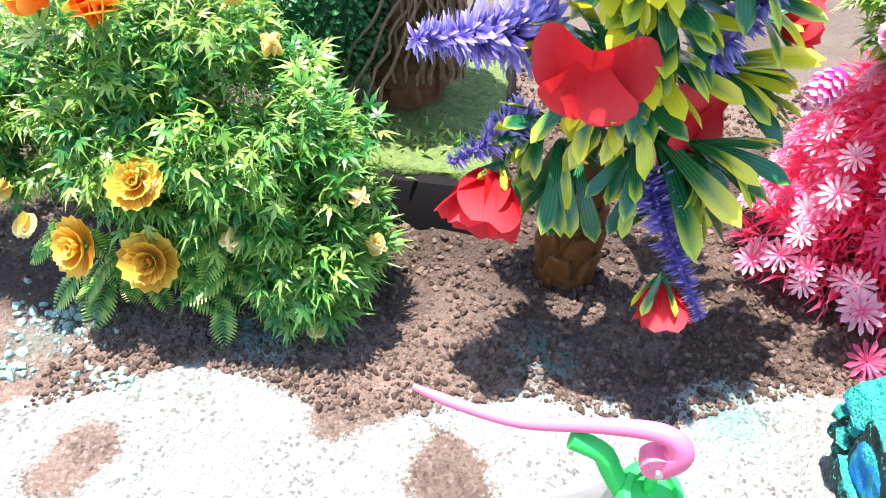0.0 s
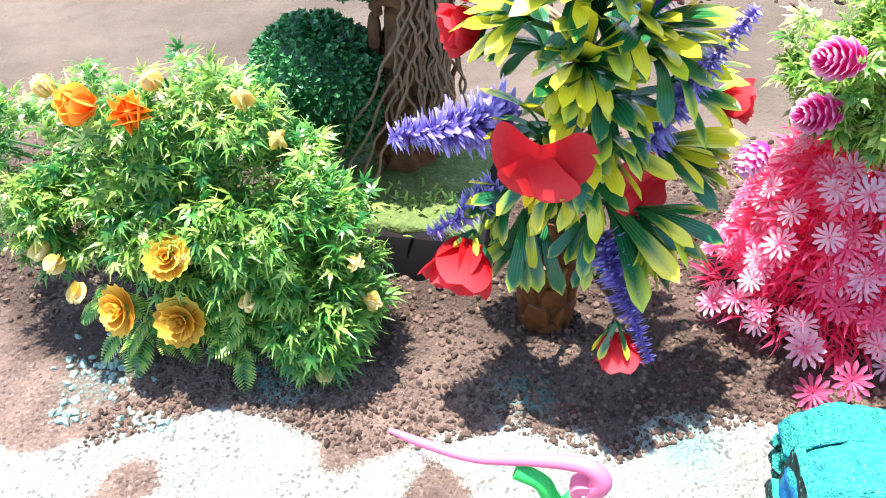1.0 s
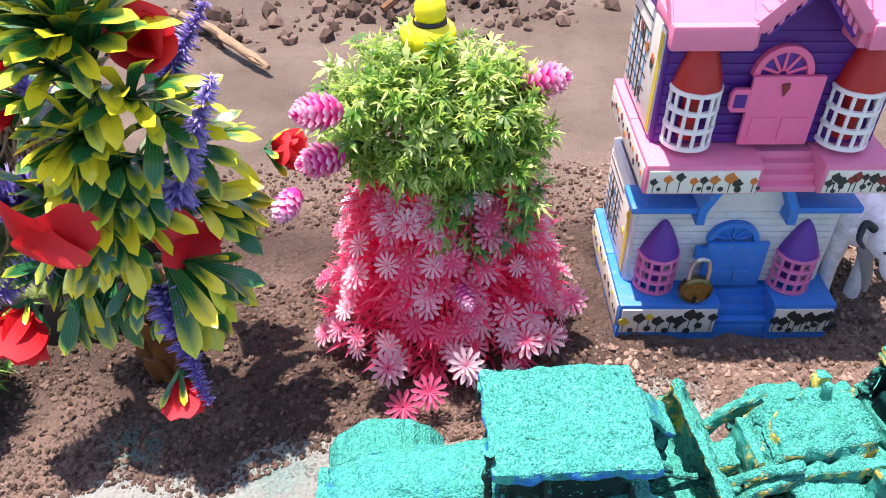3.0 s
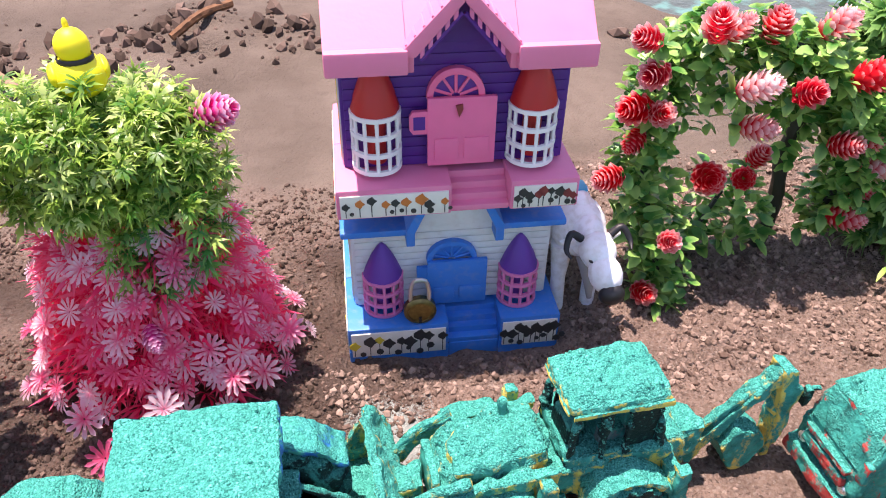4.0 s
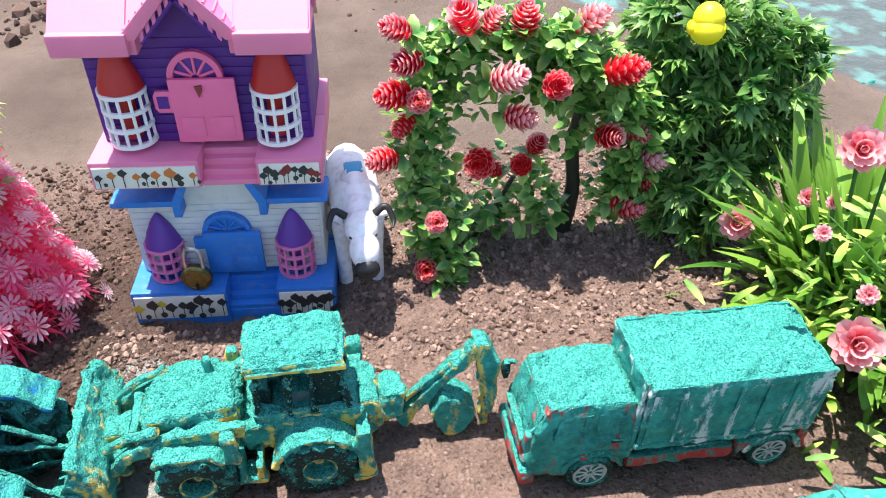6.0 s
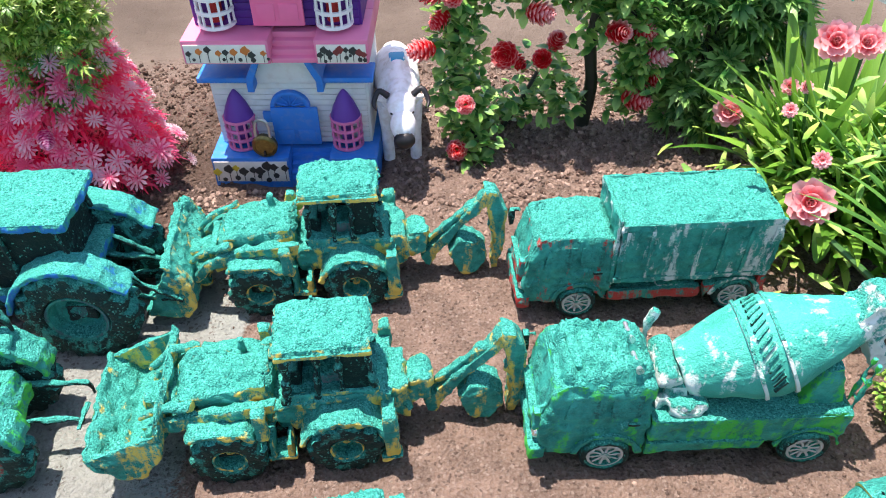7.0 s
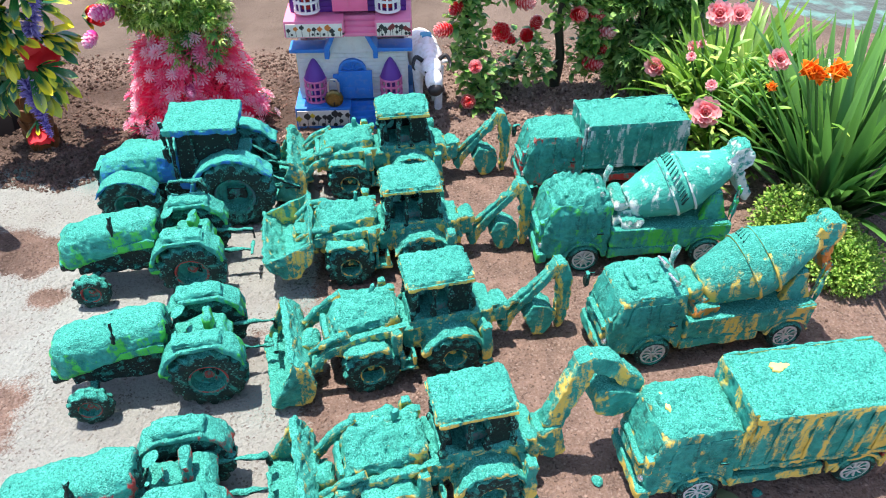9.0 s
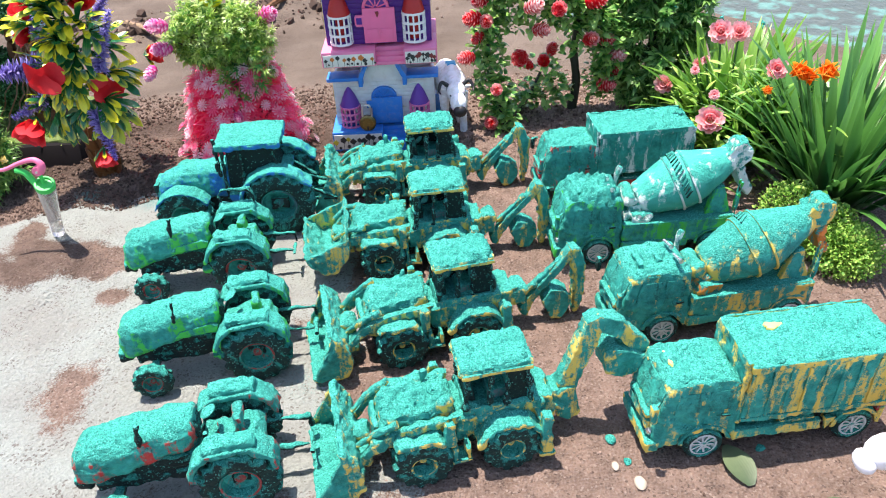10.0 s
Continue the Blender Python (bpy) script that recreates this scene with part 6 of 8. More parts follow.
def padlock():
    p = thing("padlock", pose(0.6350, 0.4800, 0.0170, 0, 0, -4) @ Matrix.Scale(1.22, 4), "small round brass padlock leaning on the blue step", "padlock")
    part("body", lathe(bmesh.new(), [(0.002, -0.0022), (0.0058, -0.0020), (0.0066, -0.0012), (0.0066, 0.0012), (0.0058, 0.0020), (0.0048, 0.0022), (0.0046, 0.0017), (0.001, 0.0017)], 24, Matrix.Translation((0, 0, 0.0066)) @ Matrix.Rotation(radians(90), 4, "X")), P_BRASS.m, p)
    part("shackle", tube(bmesh.new(), curve_pts([(-0.0036, 0, 0.011), (-0.0036, 0, 0.017), (-0.002, 0, 0.0215), (0.002, 0, 0.0215), (0.0036, 0, 0.017), (0.0036, 0, 0.011)], 5), 0.0009, 8), P_STEEL.m, p, "steel shackle")
    part("keyhole", prism(bmesh.new(), [(-0.0006, 0.0015), (0.0006, 0.0015), (0.0005, 0.0042), (-0.0005, 0.0042)], -0.0026, -0.0018, 0), P_BLACK, p, smooth=False)


padlock()


# ---- toy figures: one mesh each ----
def blob(bm, c, r, m=None, idx=0, seg=14):
    n0 = len(bm.faces)
    mm = Matrix.Translation(c) @ (m or Matrix()) @ Matrix.Diagonal((*r, 1))
    bmesh.ops.create_uvsphere(bm, u_segments=seg, v_segments=seg // 2 + 1, radius=1.0, matrix=mm)
    bm.faces.ensure_lookup_table()
    for f in bm.faces[n0:]:
        f.material_index = idx


def rod(bm, pts, rs, idx=0):
    n0 = len(bm.faces)
    tube(bm, curve_pts(pts, 4), [rs] * (4 * (len(pts) - 1) + 1) if isinstance(rs, float) else list(np.interp(np.linspace(0, 1, 4 * (len(pts) - 1) + 1), np.linspace(0, 1, len(rs)), rs)), 10)
    bm.faces.ensure_lookup_table()
    for f in bm.faces[n0:]:
        f.material_index = idx


def cow(nose, label):
    """White toy cow facing -y."""
    bm = bmesh.new()
    blob(bm, (0, 0.030, 0.040), (0.0165, 0.040, 0.0185))
    blob(bm, (0, 0.000, 0.048), (0.0150, 0.018, 0.0170))
    blob(bm, (0, 0.006, 0.058), (0.0085, 0.014, 0.0105))
    blob(bm, (0, -0.012, 0.050), (0.0100, 0.016, 0.0120))
    blob(bm, (0, -0.026, 0.050), (0.0095, 0.0120, 0.0100))
    blob(bm, (0, -0.038, 0.044), (0.0085, 0.0110, 0.0095), Matrix.Rotation(radians(25), 4, "X"))
    blob(bm, (0, -0.0475, 0.0385), (0.0070, 0.0050, 0.0060), None, nose)
    for s in (-1, 1):
        rod(bm, [(s * 0.008, -0.022, 0.056), (s * 0.014, -0.022, 0.0600), (s * 0.0175, -0.026, 0.0538), (s * 0.0165, -0.031, 0.0515)], [0.0022, 0.0019, 0.0015, 0.0006], 1) if nose else None
        rod(bm, [(s * 0.009, -0.019, 0.052), (s * 0.0165, -0.016, 0.051)], [0.0026, 0.0012])
        rod(bm, [(s * 0.0095, -0.004, 0.040), (s * 0.0098, -0.005, 0.018), (s * 0.0095, -0.006, -0.004)], [0.0062, 0.0040, 0.0042])
        rod(bm, [(s * 0.0105, 0.058, 0.038), (s * 0.0105, 0.062, 0.018), (s * 0.0105, 0.060, -0.004)], [0.0080, 0.0042, 0.0042])
        blob(bm, (s * 0.0064, -0.0330, 0.0500), (0.0014, 0.0020, 0.0011), None, 1 if nose else 2, 8)
    rod(bm, [(0, -0.012, 0.036), (0.001, -0.020, 0.024), (0.002, -0.022, 0.014)], [0.004, 0.0028, 0.0014], 2)
    box(bm, (-0.0052, 0.003, 0.0660), (0.0052, 0.012, 0.0690), 0.001)
    bm.faces.ensure_lookup_table()
    for f in bm.faces[-26:]:
        f.material_index = 3
    return tagged(part("toy_cow", bm, [COW_WHITE, P_BLACK, COW_GREY, P_CYAN]), label, "toy cow")


COW = Mat("white toy cow", rough=0.4)
COW.color(COW.mix(COW.step(COW.noise(260.0, 4.0), 0.45, 0.75), (0.90, 0.91, 0.92), (0.72, 0.70, 0.66)))
COW_WHITE, COW_GREY, P_CYAN = COW.m, plastic("grey plastic", (0.30, 0.29, 0.28), 0.5), plastic("cyan plastic", (0.03, 0.35, 0.60), 0.4)
c1 = cow(1, "white plastic toy cow with black horns beside the house")
c1.matrix_world = pose(0.7205, 0.5060, 0.003, 0, 0, 5) @ Matrix.Scale(0.95, 4)
c2 = cow(0, "white plastic toy cow standing behind the leafy twig")
c2.matrix_world = pose(0.9390, 0.0360, 0.004, 0, 0, -86)


def toy_bird(m, label, band):
    """Plump yellow toy chick."""
    bm = bmesh.new()
    blob(bm, (0, 0, 0.012), (0.0135, 0.0150, 0.0120), None, 0, 20)
    if band:
        blob(bm, (0, -0.002, 0.028), (0.0086, 0.0086, 0.0095), None, 0, 18)
    else:
        blob(bm, (0, -0.001, 0.021), (0.0125, 0.0120, 0.0130), None, 0, 18)
    blob(bm, (0, 0.014, 0.015), (0.006, 0.008, 0.004), Matrix.Rotation(radians(-30), 4, "X"), 0)
    for s in (-1, 1):
        blob(bm, (s * 0.0120, 0.002, 0.013), (0.003, 0.009, 0.006), None, 0)
    if band:
        blob(bm, (0, 0.0, 0.0385), (0.0016, 0.0016, 0.0034), None, 0, 10)
        n0 = len(bm.faces)
        lathe(bm, [(0.0086, 0.0195), (0.0092, 0.0205), (0.0092, 0.0222), (0.0086, 0.0232)], 22, Matrix.Translation((0, -0.001, 0)), cap=False)
        bm.faces.ensure_lookup_table()
        for f in bm.faces[n0:]:
            f.material_index = 1
    ob = tagged(part("toy_chick", bm, [P_YELLOW, P_BLACK, P_YELLOW]), label, "toy bird")
    ob.matrix_world = m
    return ob


toy_bird(pose(0.5075, 0.4940, 0.1420, 0, 0, 20) @ Matrix.Scale(0.74, 4), "yellow plastic toy chick with dark neck band on the green shrub", True)
toy_bird(pose(0.8975, 0.5080, 0.1330, -15, 0, -10) @ Matrix.Scale(0.62, 4), "yellow plastic toy chick perched in the green bush", False)


def toy_pig():
    """Pink plastic pig standing behind the tipper lorry."""
    bm = bmesh.new()
    blob(bm, (0.022, 0.010, 0.040), (0.030, 0.019, 0.021), None, 0, 18)
    blob(bm, (-0.004, -0.002, 0.050), (0.0165, 0.0155, 0.0165), None, 0, 18)
    blob(bm, (-0.0185, -0.0085, 0.0470), (0.0070, 0.0080, 0.0068), None, 0, 14)
    for s in (-1, 1):
        blob(bm, (0.0, 0.010 * s, 0.0655), (0.003, 0.0050, 0.0080), Matrix.Rotation(radians(20 * s), 4, "X"), 0, 10)
        blob(bm, (-0.0245, -0.0105 + 0.0025 * s, 0.0470), (0.0008, 0.0011, 0.0015), None, 1, 8)
        for x in (0.004, 0.042):
            rod(bm, [(x, 0.008 + 0.010 * s, 0.030), (x - 0.001, 0.008 + 0.011 * s, 0.014), (x, 0.008 + 0.011 * s, 0.0)], [0.0078, 0.0072, 0.0080], 0)
    ob = tagged(part("toy_pig", bm, [plastic("pig pink plastic", (0.80, 0.30, 0.55), 0.35), P_BLACK]), "pink plastic toy pig standing behind the yellow tipper", "toy pig")
    ob.matrix_world = pose(0.9660, 0.1080, 0.0, 0, 0, 4)
    return ob


toy_pig()


# ---- toy hand pump ----
def hand_pump():
    p = thing("toy_hand_pump", pose(0.3745, 0.3495, 0.006) @ Matrix.Scale(0.91, 4), "toy hand pump with pink lever and green spout set in earth", "toy pump")
    clear = Mat("cloudy clear plastic", (0.80, 0.81, 0.80), 0.15)
    clear.b.inputs["Transmission Weight"].default_value = 0.75
    lean = Vector((0.017, -0.028, 0.066))
    top = Vector((0.0205, -0.028, 0.0640))
    green, pink = plastic("bright green plastic", (0.02, 0.52, 0.09), 0.3), plastic("lever pink plastic", (0.80, 0.16, 0.30), 0.3)
    part("barrel", tube(bmesh.new(), [top * t for t in (0.0, 0.1, 0.2, 0.5, 0.8, 0.98)], [0.0056, 0.0055, 0.0054, 0.0062, 0.0074, 0.0080], 20), clear.m, p, "cloudy clear barrel")
    part("rod", tube(bmesh.new(), [lean * 0.3, lean * 0.96], 0.0018, 8), P_STEEL.m, p)
    ax = lean.normalized()
    t = lean.to_track_quat("Z", "Y").to_matrix().to_4x4()
    part("collar", lathe(bmesh.new(), [(0.0062, -0.001), (0.0082, 0.0), (0.0086, 0.0035), (0.0078, 0.005), (0.0062, 0.0052), (0.0058, 0.0035), (0.001, 0.0035)], 22, Matrix.Translation(top) @ t), green, p, "bright green collar")
    part("spout", tube(bmesh.new(), curve_pts([top + Vector((-0.006, 0, 0.002)), top + Vector((-0.0095, 0.001, 0.0075)), top + Vector((-0.0130, 0.002, 0.0135)), top + Vector((-0.0205, 0.003, 0.0160))], 5), [0.0028] * 10 + [0.0026] * 6, 10), green, p, "bright green spout")
    part("piston", tube(bmesh.new(), [top, lean + Vector((0.003, 0, 0.014))], 0.0016, 8), green, p)
    e = lean + Vector((0.001, 0.0, 0.016))
    pts = curve_pts([e + Vector((0.003, 0, -0.004)), e + Vector((0.006, 0, 0.003)), e + Vector((0.001, 0.001, 0.0075)), e + Vector((-0.012, 0.003, 0.0045)), e + Vector((-0.030, 0.006, -0.0025)), e + Vector((-0.046, 0.009, -0.0030)), e + Vector((-0.0575, 0.011, -0.0010))], 6)
    part("lever", tube(bmesh.new(), pts, list(np.interp(np.linspace(0, 1, len(pts)), (0, 0.12, 0.3, 0.6, 0.9, 1), (0.0034, 0.0036, 0.0024, 0.0017, 0.0014, 0.0008))), 12), pink, p, "pink curved lever")
    part("pivot_disc", lathe(bmesh.new(), [(0.001, -0.0028), (0.0040, -0.0026), (0.0044, 0), (0.0040, 0.0026), (0.001, 0.0028)], 18, Matrix.Translation(e + Vector((0.002, 0, -0.002))) @ Matrix.Rotation(radians(90), 4, "X")), pink, p)
    part("pin", lathe(bmesh.new(), [(0.0010, -0.0042), (0.0010, 0.0042)], 8, Matrix.Translation(e + Vector((0.002, 0, -0.002))) @ Matrix.Rotation(radians(90), 4, "X")), P_STEEL.m, p)


hand_pump()

# ---- artificial plants ----
L_FEATHER = leafy("arrow-shaped green leaf", (0.026, 0.185, 0.036), (0.28, 0.54, 0.10), glow=0.40, rough=0.32, back=(0.44, 0.60, 0.14), lo=0.16, hi=1.02, spread=0.42)
L_BRIGHT = leafy("bright cut leaf", (0.065, 0.225, 0.026), (0.50, 0.68, 0.13), glow=0.46, rough=0.34, back=(0.66, 0.78, 0.38), lo=0.10, hi=1.05, spread=0.40)
L_FERN = leafy("fern leaf", (0.070, 0.27, 0.04), (0.42, 0.60, 0.12), rough=0.42, glow=0.36)
L_BOX = leafy("boxwood leaf", (0.012, 0.115, 0.032), (0.12, 0.40, 0.15), rough=0.34, glow=0.28)
L_STRAP = leafy("green strap leaf with yellow tip", (0.010, 0.138, 0.038), (0.82, 0.74, 0.035), edge=0.34, rough=0.20, spread=0.40, glow=0.28, lo=0.60, hi=0.92, streak=(0.14, 0.42, 0.07), sheen=0.7)
L_STRAPG = leafy("dark green strap leaf edged with yellow", (0.008, 0.128, 0.044), (0.62, 0.70, 0.05), edge=0.40, rough=0.22, spread=0.22, glow=0.26, lo=0.82, hi=1.12, streak=(0.12, 0.38, 0.14), sheen=0.7)
L_ROSE = leafy("rose leaf", (0.040, 0.205, 0.034), (0.32, 0.56, 0.13), edge=0.4, rough=0.36, back=(0.30, 0.54, 0.17), glow=0.32)
L_LANCE = leafy("dark lance leaf", (0.026, 0.150, 0.028), (0.26, 0.50, 0.13), rough=0.38, glow=0.40)
L_BLADE = leafy("long grass blade", (0.04, 0.17, 0.02), (0.19, 0.40, 0.05), edge=0.35, rough=0.35, spread=0.45)
L_WIDE = leafy("broad dark blade", (0.016, 0.088, 0.022), (0.11, 0.31, 0.06), edge=0.3, rough=0.3, spread=0.35, glow=0.3)
L_FERNY = leafy("low ferny leaf", (0.12, 0.33, 0.04), (0.46, 0.66, 0.14), rough=0.5)
L_TWIG = leafy("dull green leaf", (0.055, 0.095, 0.045), (0.13, 0.18, 0.09), edge=0.3, rough=0.45, glow=0.25)
F_RED = leafy("red cloth petal", (0.60, 0.014, 0.020), (0.84, 0.065, 0.080), rough=0.7, sheen=0.2)
F_LAV = leafy("lavender floret", (0.17, 0.12, 0.48), (0.45, 0.39, 0.79), rough=0.6, glow=0.3)
F_PINK = leafy("pink daisy petal", (0.98, 0.19, 0.39), (0.99, 0.84, 0.91), glow=0.66, rough=0.40, spread=0.75, lo=0.20, hi=1.08, whole=True)
F_STEM = leafy("magenta stalk", (0.96, 0.040, 0.17), (0.99, 0.20, 0.36), rough=0.45, glow=0.62)
F_CONE = leafy("magenta cone petal", (0.80, 0.050, 0.34), (0.96, 0.66, 0.82), edge=0.35, lo=0.50, hi=1.15, spread=0.18, rough=0.45)
F_ROSE = leafy("red rose petal", (0.76, 0.014, 0.026), (0.97, 0.62, 0.62), edge=0.36, rough=0.40, spread=0.24, lo=0.62, hi=1.14, glow=0.45, whole=True)
F_ROSEP = leafy("pink rose petal", (0.76, 0.020, 0.050), (0.97, 0.74, 0.74), edge=0.30, rough=0.42, spread=0.25, lo=0.42, hi=1.08, glow=0.35, whole=True)
F_GOLD = leafy("golden petal", (0.62, 0.27, 0.01), (0.88, 0.60, 0.08), rough=0.55)
F_BUD = leafy("pale yellow bud petal", (0.82, 0.62, 0.14), (0.92, 0.84, 0.50), rough=0.55)
F_ORANGE = leafy("orange petal", (0.95, 0.26, 0.015), (0.98, 0.44, 0.06), rough=0.55)
F_SALMON = leafy("salmon pink petal", (0.78, 0.045, 0.07), (0.94, 0.50, 0.52), edge=0.6, rough=0.5)
BARK = Mat("brown bark", rough=0.85)
BARK.color(BARK.mix(BARK.noise(160.0, 5.0), (0.05, 0.022, 0.010), (0.26, 0.12, 0.05))).bump(BARK.noise(220.0, 5.0), 0.8, 0.002)
POT = Mat("varnished brown scale", rough=0.45, spec=0.3)
POT.color(POT.mix(POT.noise(120.0, 4.0), (0.045, 0.014, 0.004), (0.22, 0.082, 0.022))).bump(POT.noise(260.0, 3.0), 0.4, 0.001)
ROPE = Mat("dry aerial roots", rough=0.9)
ROPE.color(ROPE.mix(ROPE.noise(400.0, 3.0), (0.12, 0.075, 0.042), (0.36, 0.25, 0.15)))
STALK = plastic("green stalk", (0.03, 0.12, 0.02), 0.5)
DARKSTALK = plastic("dark stalk", (0.018, 0.022, 0.012), 0.6)


def petals(tpl, rings):
    """A flower facing +z: rings of (count, tilt up in degrees, scale, lift, first turn)."""
    s = Soup()
    for n, tilt, k, lift, off in rings:
        for i in range(n):
            a = 2 * math.pi * (i + off) / n
            d = Vector((math.cos(a) * math.cos(radians(tilt)), math.sin(a) * math.cos(radians(tilt)), math.sin(radians(tilt))))
            s.add(tpl, aim(Vector((math.cos(a), math.sin(a), 0)) * 0.0004 + Vector((0, 0, lift)), d, 0, k))
    return s


def cone_flower(length, width, tpl, turns=9, per=6, flare=0.62):
    """Scale-like petals up an egg-shaped head, its axis along +z."""
    s = Soup()
    for i in range(turns):
        t = i / (turns - 1)
        r = width * (0.42 + 0.58 * math.sin(math.pi * min(1, 0.16 + 0.78 * t))) * (1 - 0.35 * t * t)
        for j in range(per if i < turns - 2 else per - 2):
            a = 2 * math.pi * (j + 0.5 * (i % 2)) / per + 0.13 * i
            d = Vector((math.cos(a), math.sin(a), flare + 1.5 * t * t))
            s.add(tpl, aim(Vector((math.cos(a) * r * 0.32, math.sin(a) * r * 0.32, length * t * 0.80)), d, 0, r / width))
    return s


def facing(p, d, s=1.0, spin=0.0):
    """The matrix that turns a flower's +z towards d at p."""
    return Matrix.Translation(p) @ Vector(d).to_track_quat("Z", "Y").to_matrix().to_4x4() @ Matrix.Rotation(spin, 4, "Z") @ Matrix.Scale(s, 4)


def bloom(name, mesh, parent, p, d, s=1.0, spin=0.0, label=""):
    ob = new(name, mesh)
    ob.parent = parent
    ob.matrix_basis = facing(Vector(p), d, s, spin)
    return tagged(ob, label)


def spoon(t, base=0.3, full=0.6):
    """Width along a leaf or petal that widens from its foot and ends round."""
    return base + (1 - base) * (t / full) ** 1.3 if t < full else math.sqrt(max(0.0, 1 - ((t - full) / (1 - full)) ** 2.5)) * 0.96 + 0.04


round_petal = lambda l, w, bend=0.2, fold=0.15, seg=4: strap(l, w, bend, fold, seg, lambda t: math.sin(math.pi * min(1, 0.12 + 0.80 * t)) ** 0.55)
ME_RED = Soup()
for turned, wide, tilt in ((6, 1.22, 4), (174, 1.22, 4), (238, 0.95, 16), (302, 0.95, 20)):
    ME_RED.add(strap(0.0215, 0.0190 * wide, 0.75, 0.10, 10, lambda t: spoon(t, 0.62, 0.58)), aim(Vector((0, 0, 0)), Vector((math.cos(radians(turned)) * math.cos(radians(tilt)), math.sin(radians(turned)) * math.cos(radians(tilt)), math.sin(radians(tilt)))), 0, 1.0, (0, 0, 1)))
ME_RED = ME_RED.mesh("red_flower", F_RED)
ME_TULIP = petals(round_petal(0.0185, 0.0185, -0.35, 0.30, 8), [(3, 58, 1.0, 0.0, 0.0), (3, 42, 1.05, 0.0, 0.5)]).mesh("red_bud", F_RED)
ME_DAISY = petals(strap(0.0066, 0.0018, 0.10, 0.5, 5, lambda t: spoon(t, 0.30, 0.74)), [(12, 10, 1.0, 0.0, 0.0), (8, 40, 0.62, 0.0004, 0.3)]).mesh("daisy", F_PINK)
ME_CONE = cone_flower(0.0235, 0.0078, round_petal(0.0092, 0.0068, -0.35, 0.55), 9, 6, 0.55).mesh("cone_flower", F_CONE)
ME_ROSE = cone_flower(0.0235, 0.0080, strap(0.0098, 0.0062, -0.35, 0.6, 4), 9, 6, 0.55).mesh("rose", F_ROSE)
ME_ROSEP = cone_flower(0.0235, 0.0080, strap(0.0098, 0.0062, -0.35, 0.6, 4), 9, 6, 0.55).mesh("rose", F_ROSEP)
ME_GOLD = petals(strap(0.0122, 0.0050, -0.45, 0.25, 6, lambda t: spoon(t, 0.35, 0.66)), [(15, 12, 1.0, 0.0, 0.0), (14, 30, 0.84, 0.0010, 0.5), (12, 48, 0.66, 0.0018, 0.2), (9, 64, 0.48, 0.0024, 0.4), (6, 78, 0.32, 0.003, 0.1)]).mesh("golden_flower", F_GOLD)
ME_BUD = petals(round_petal(0.0110, 0.0105, -0.8, 0.18), [(4, 68, 1.0, 0.0, 0.0), (3, 76, 0.85, 0.0004, 0.4)]).mesh("yellow_bud", F_BUD)
ME_ORANGE = petals(strap(0.0150, 0.0155, -0.9, 0.12, 8, lambda t: spoon(t, 0.5, 0.55)), [(5, 48, 1.0, 0.0, 0.0), (4, 62, 0.85, 0.001, 0.4)]).mesh("orange_flower", F_ORANGE)
ME_ZINNIA = petals(round_petal(0.0085, 0.0056, 0.2, 0.4), [(10, 8, 1.0, 0.0, 0.0), (9, 34, 0.85, 0.001, 0.4), (7, 60, 0.6, 0.002, 0.1)]).mesh("zinnia", F_SALMON)
ME_PEONY = petals(round_petal(0.0135, 0.0100, -0.4, 0.45), [(8, 4, 1.0, 0.0, 0.0), (8, 24, 0.9, 0.001, 0.5), (7, 45, 0.75, 0.002, 0.2), (6, 64, 0.58, 0.003, 0.4), (4, 80, 0.42, 0.004, 0.1)]).mesh("peony", F_SALMON)
LEAF_STRAP = [strap(1.0, 0.205, b, 0.34, 10, lambda t: spoon(t, 0.42, 0.76)) for b in (0.15, 0.65, 1.15)]


def single_leaves(mat):
    out = []
    for k in LEAF_STRAP:
        one = Soup()
        one.add(k, Matrix())
        out.append(one.mesh("leaf", mat))
    return out


ME_STRAPS, ME_STRAPSG = single_leaves(L_STRAP), single_leaves(L_STRAPG)


def lavender(parent, p, tip, r, seed):
    """A spike of small florets along a stalk."""
    p, tip = Vector(p), Vector(tip)
    d = tip - p
    rng = random.Random(seed)
    st = part("lavender_spike", tube(bmesh.new(), [p, p + d * 0.5, tip], [0.0012, 0.0012, 0.0006], 6), plastic("lavender stalk", (0.10, 0.07, 0.28), 0.6), parent, "purple lavender spike")
    s = Soup()
    tpl = strap(0.0058, 0.0013, 0.8, 0.7, 3)
    n = int(d.length / 0.0009)
    for i in range(n * 9):
        t = (i + rng.random()) / (n * 9)
        side = rand_dir(rng)
        side = (side - d.normalized() * side.dot(d.normalized())).normalized()
        rr = r * (0.98 - 0.62 * t) * rng.uniform(0.55, 1.05)
        s.add(tpl, aim(p + d * t, side + d.normalized() * 0.75, rng.uniform(-1, 1), rr / 0.0058, d))
    s.part("floret_cover", F_LAV, st, kind="stuff")


def strap_leaf(parent, p, d, length, seed, droop=1, green=False):
    ob = new("leaf", (ME_STRAPSG if green else ME_STRAPS)[droop])
    ob.parent = parent
    ob.matrix_basis = aim(Vector(p), d, 0.5 * math.sin(seed * 7.3), length)
    return ob


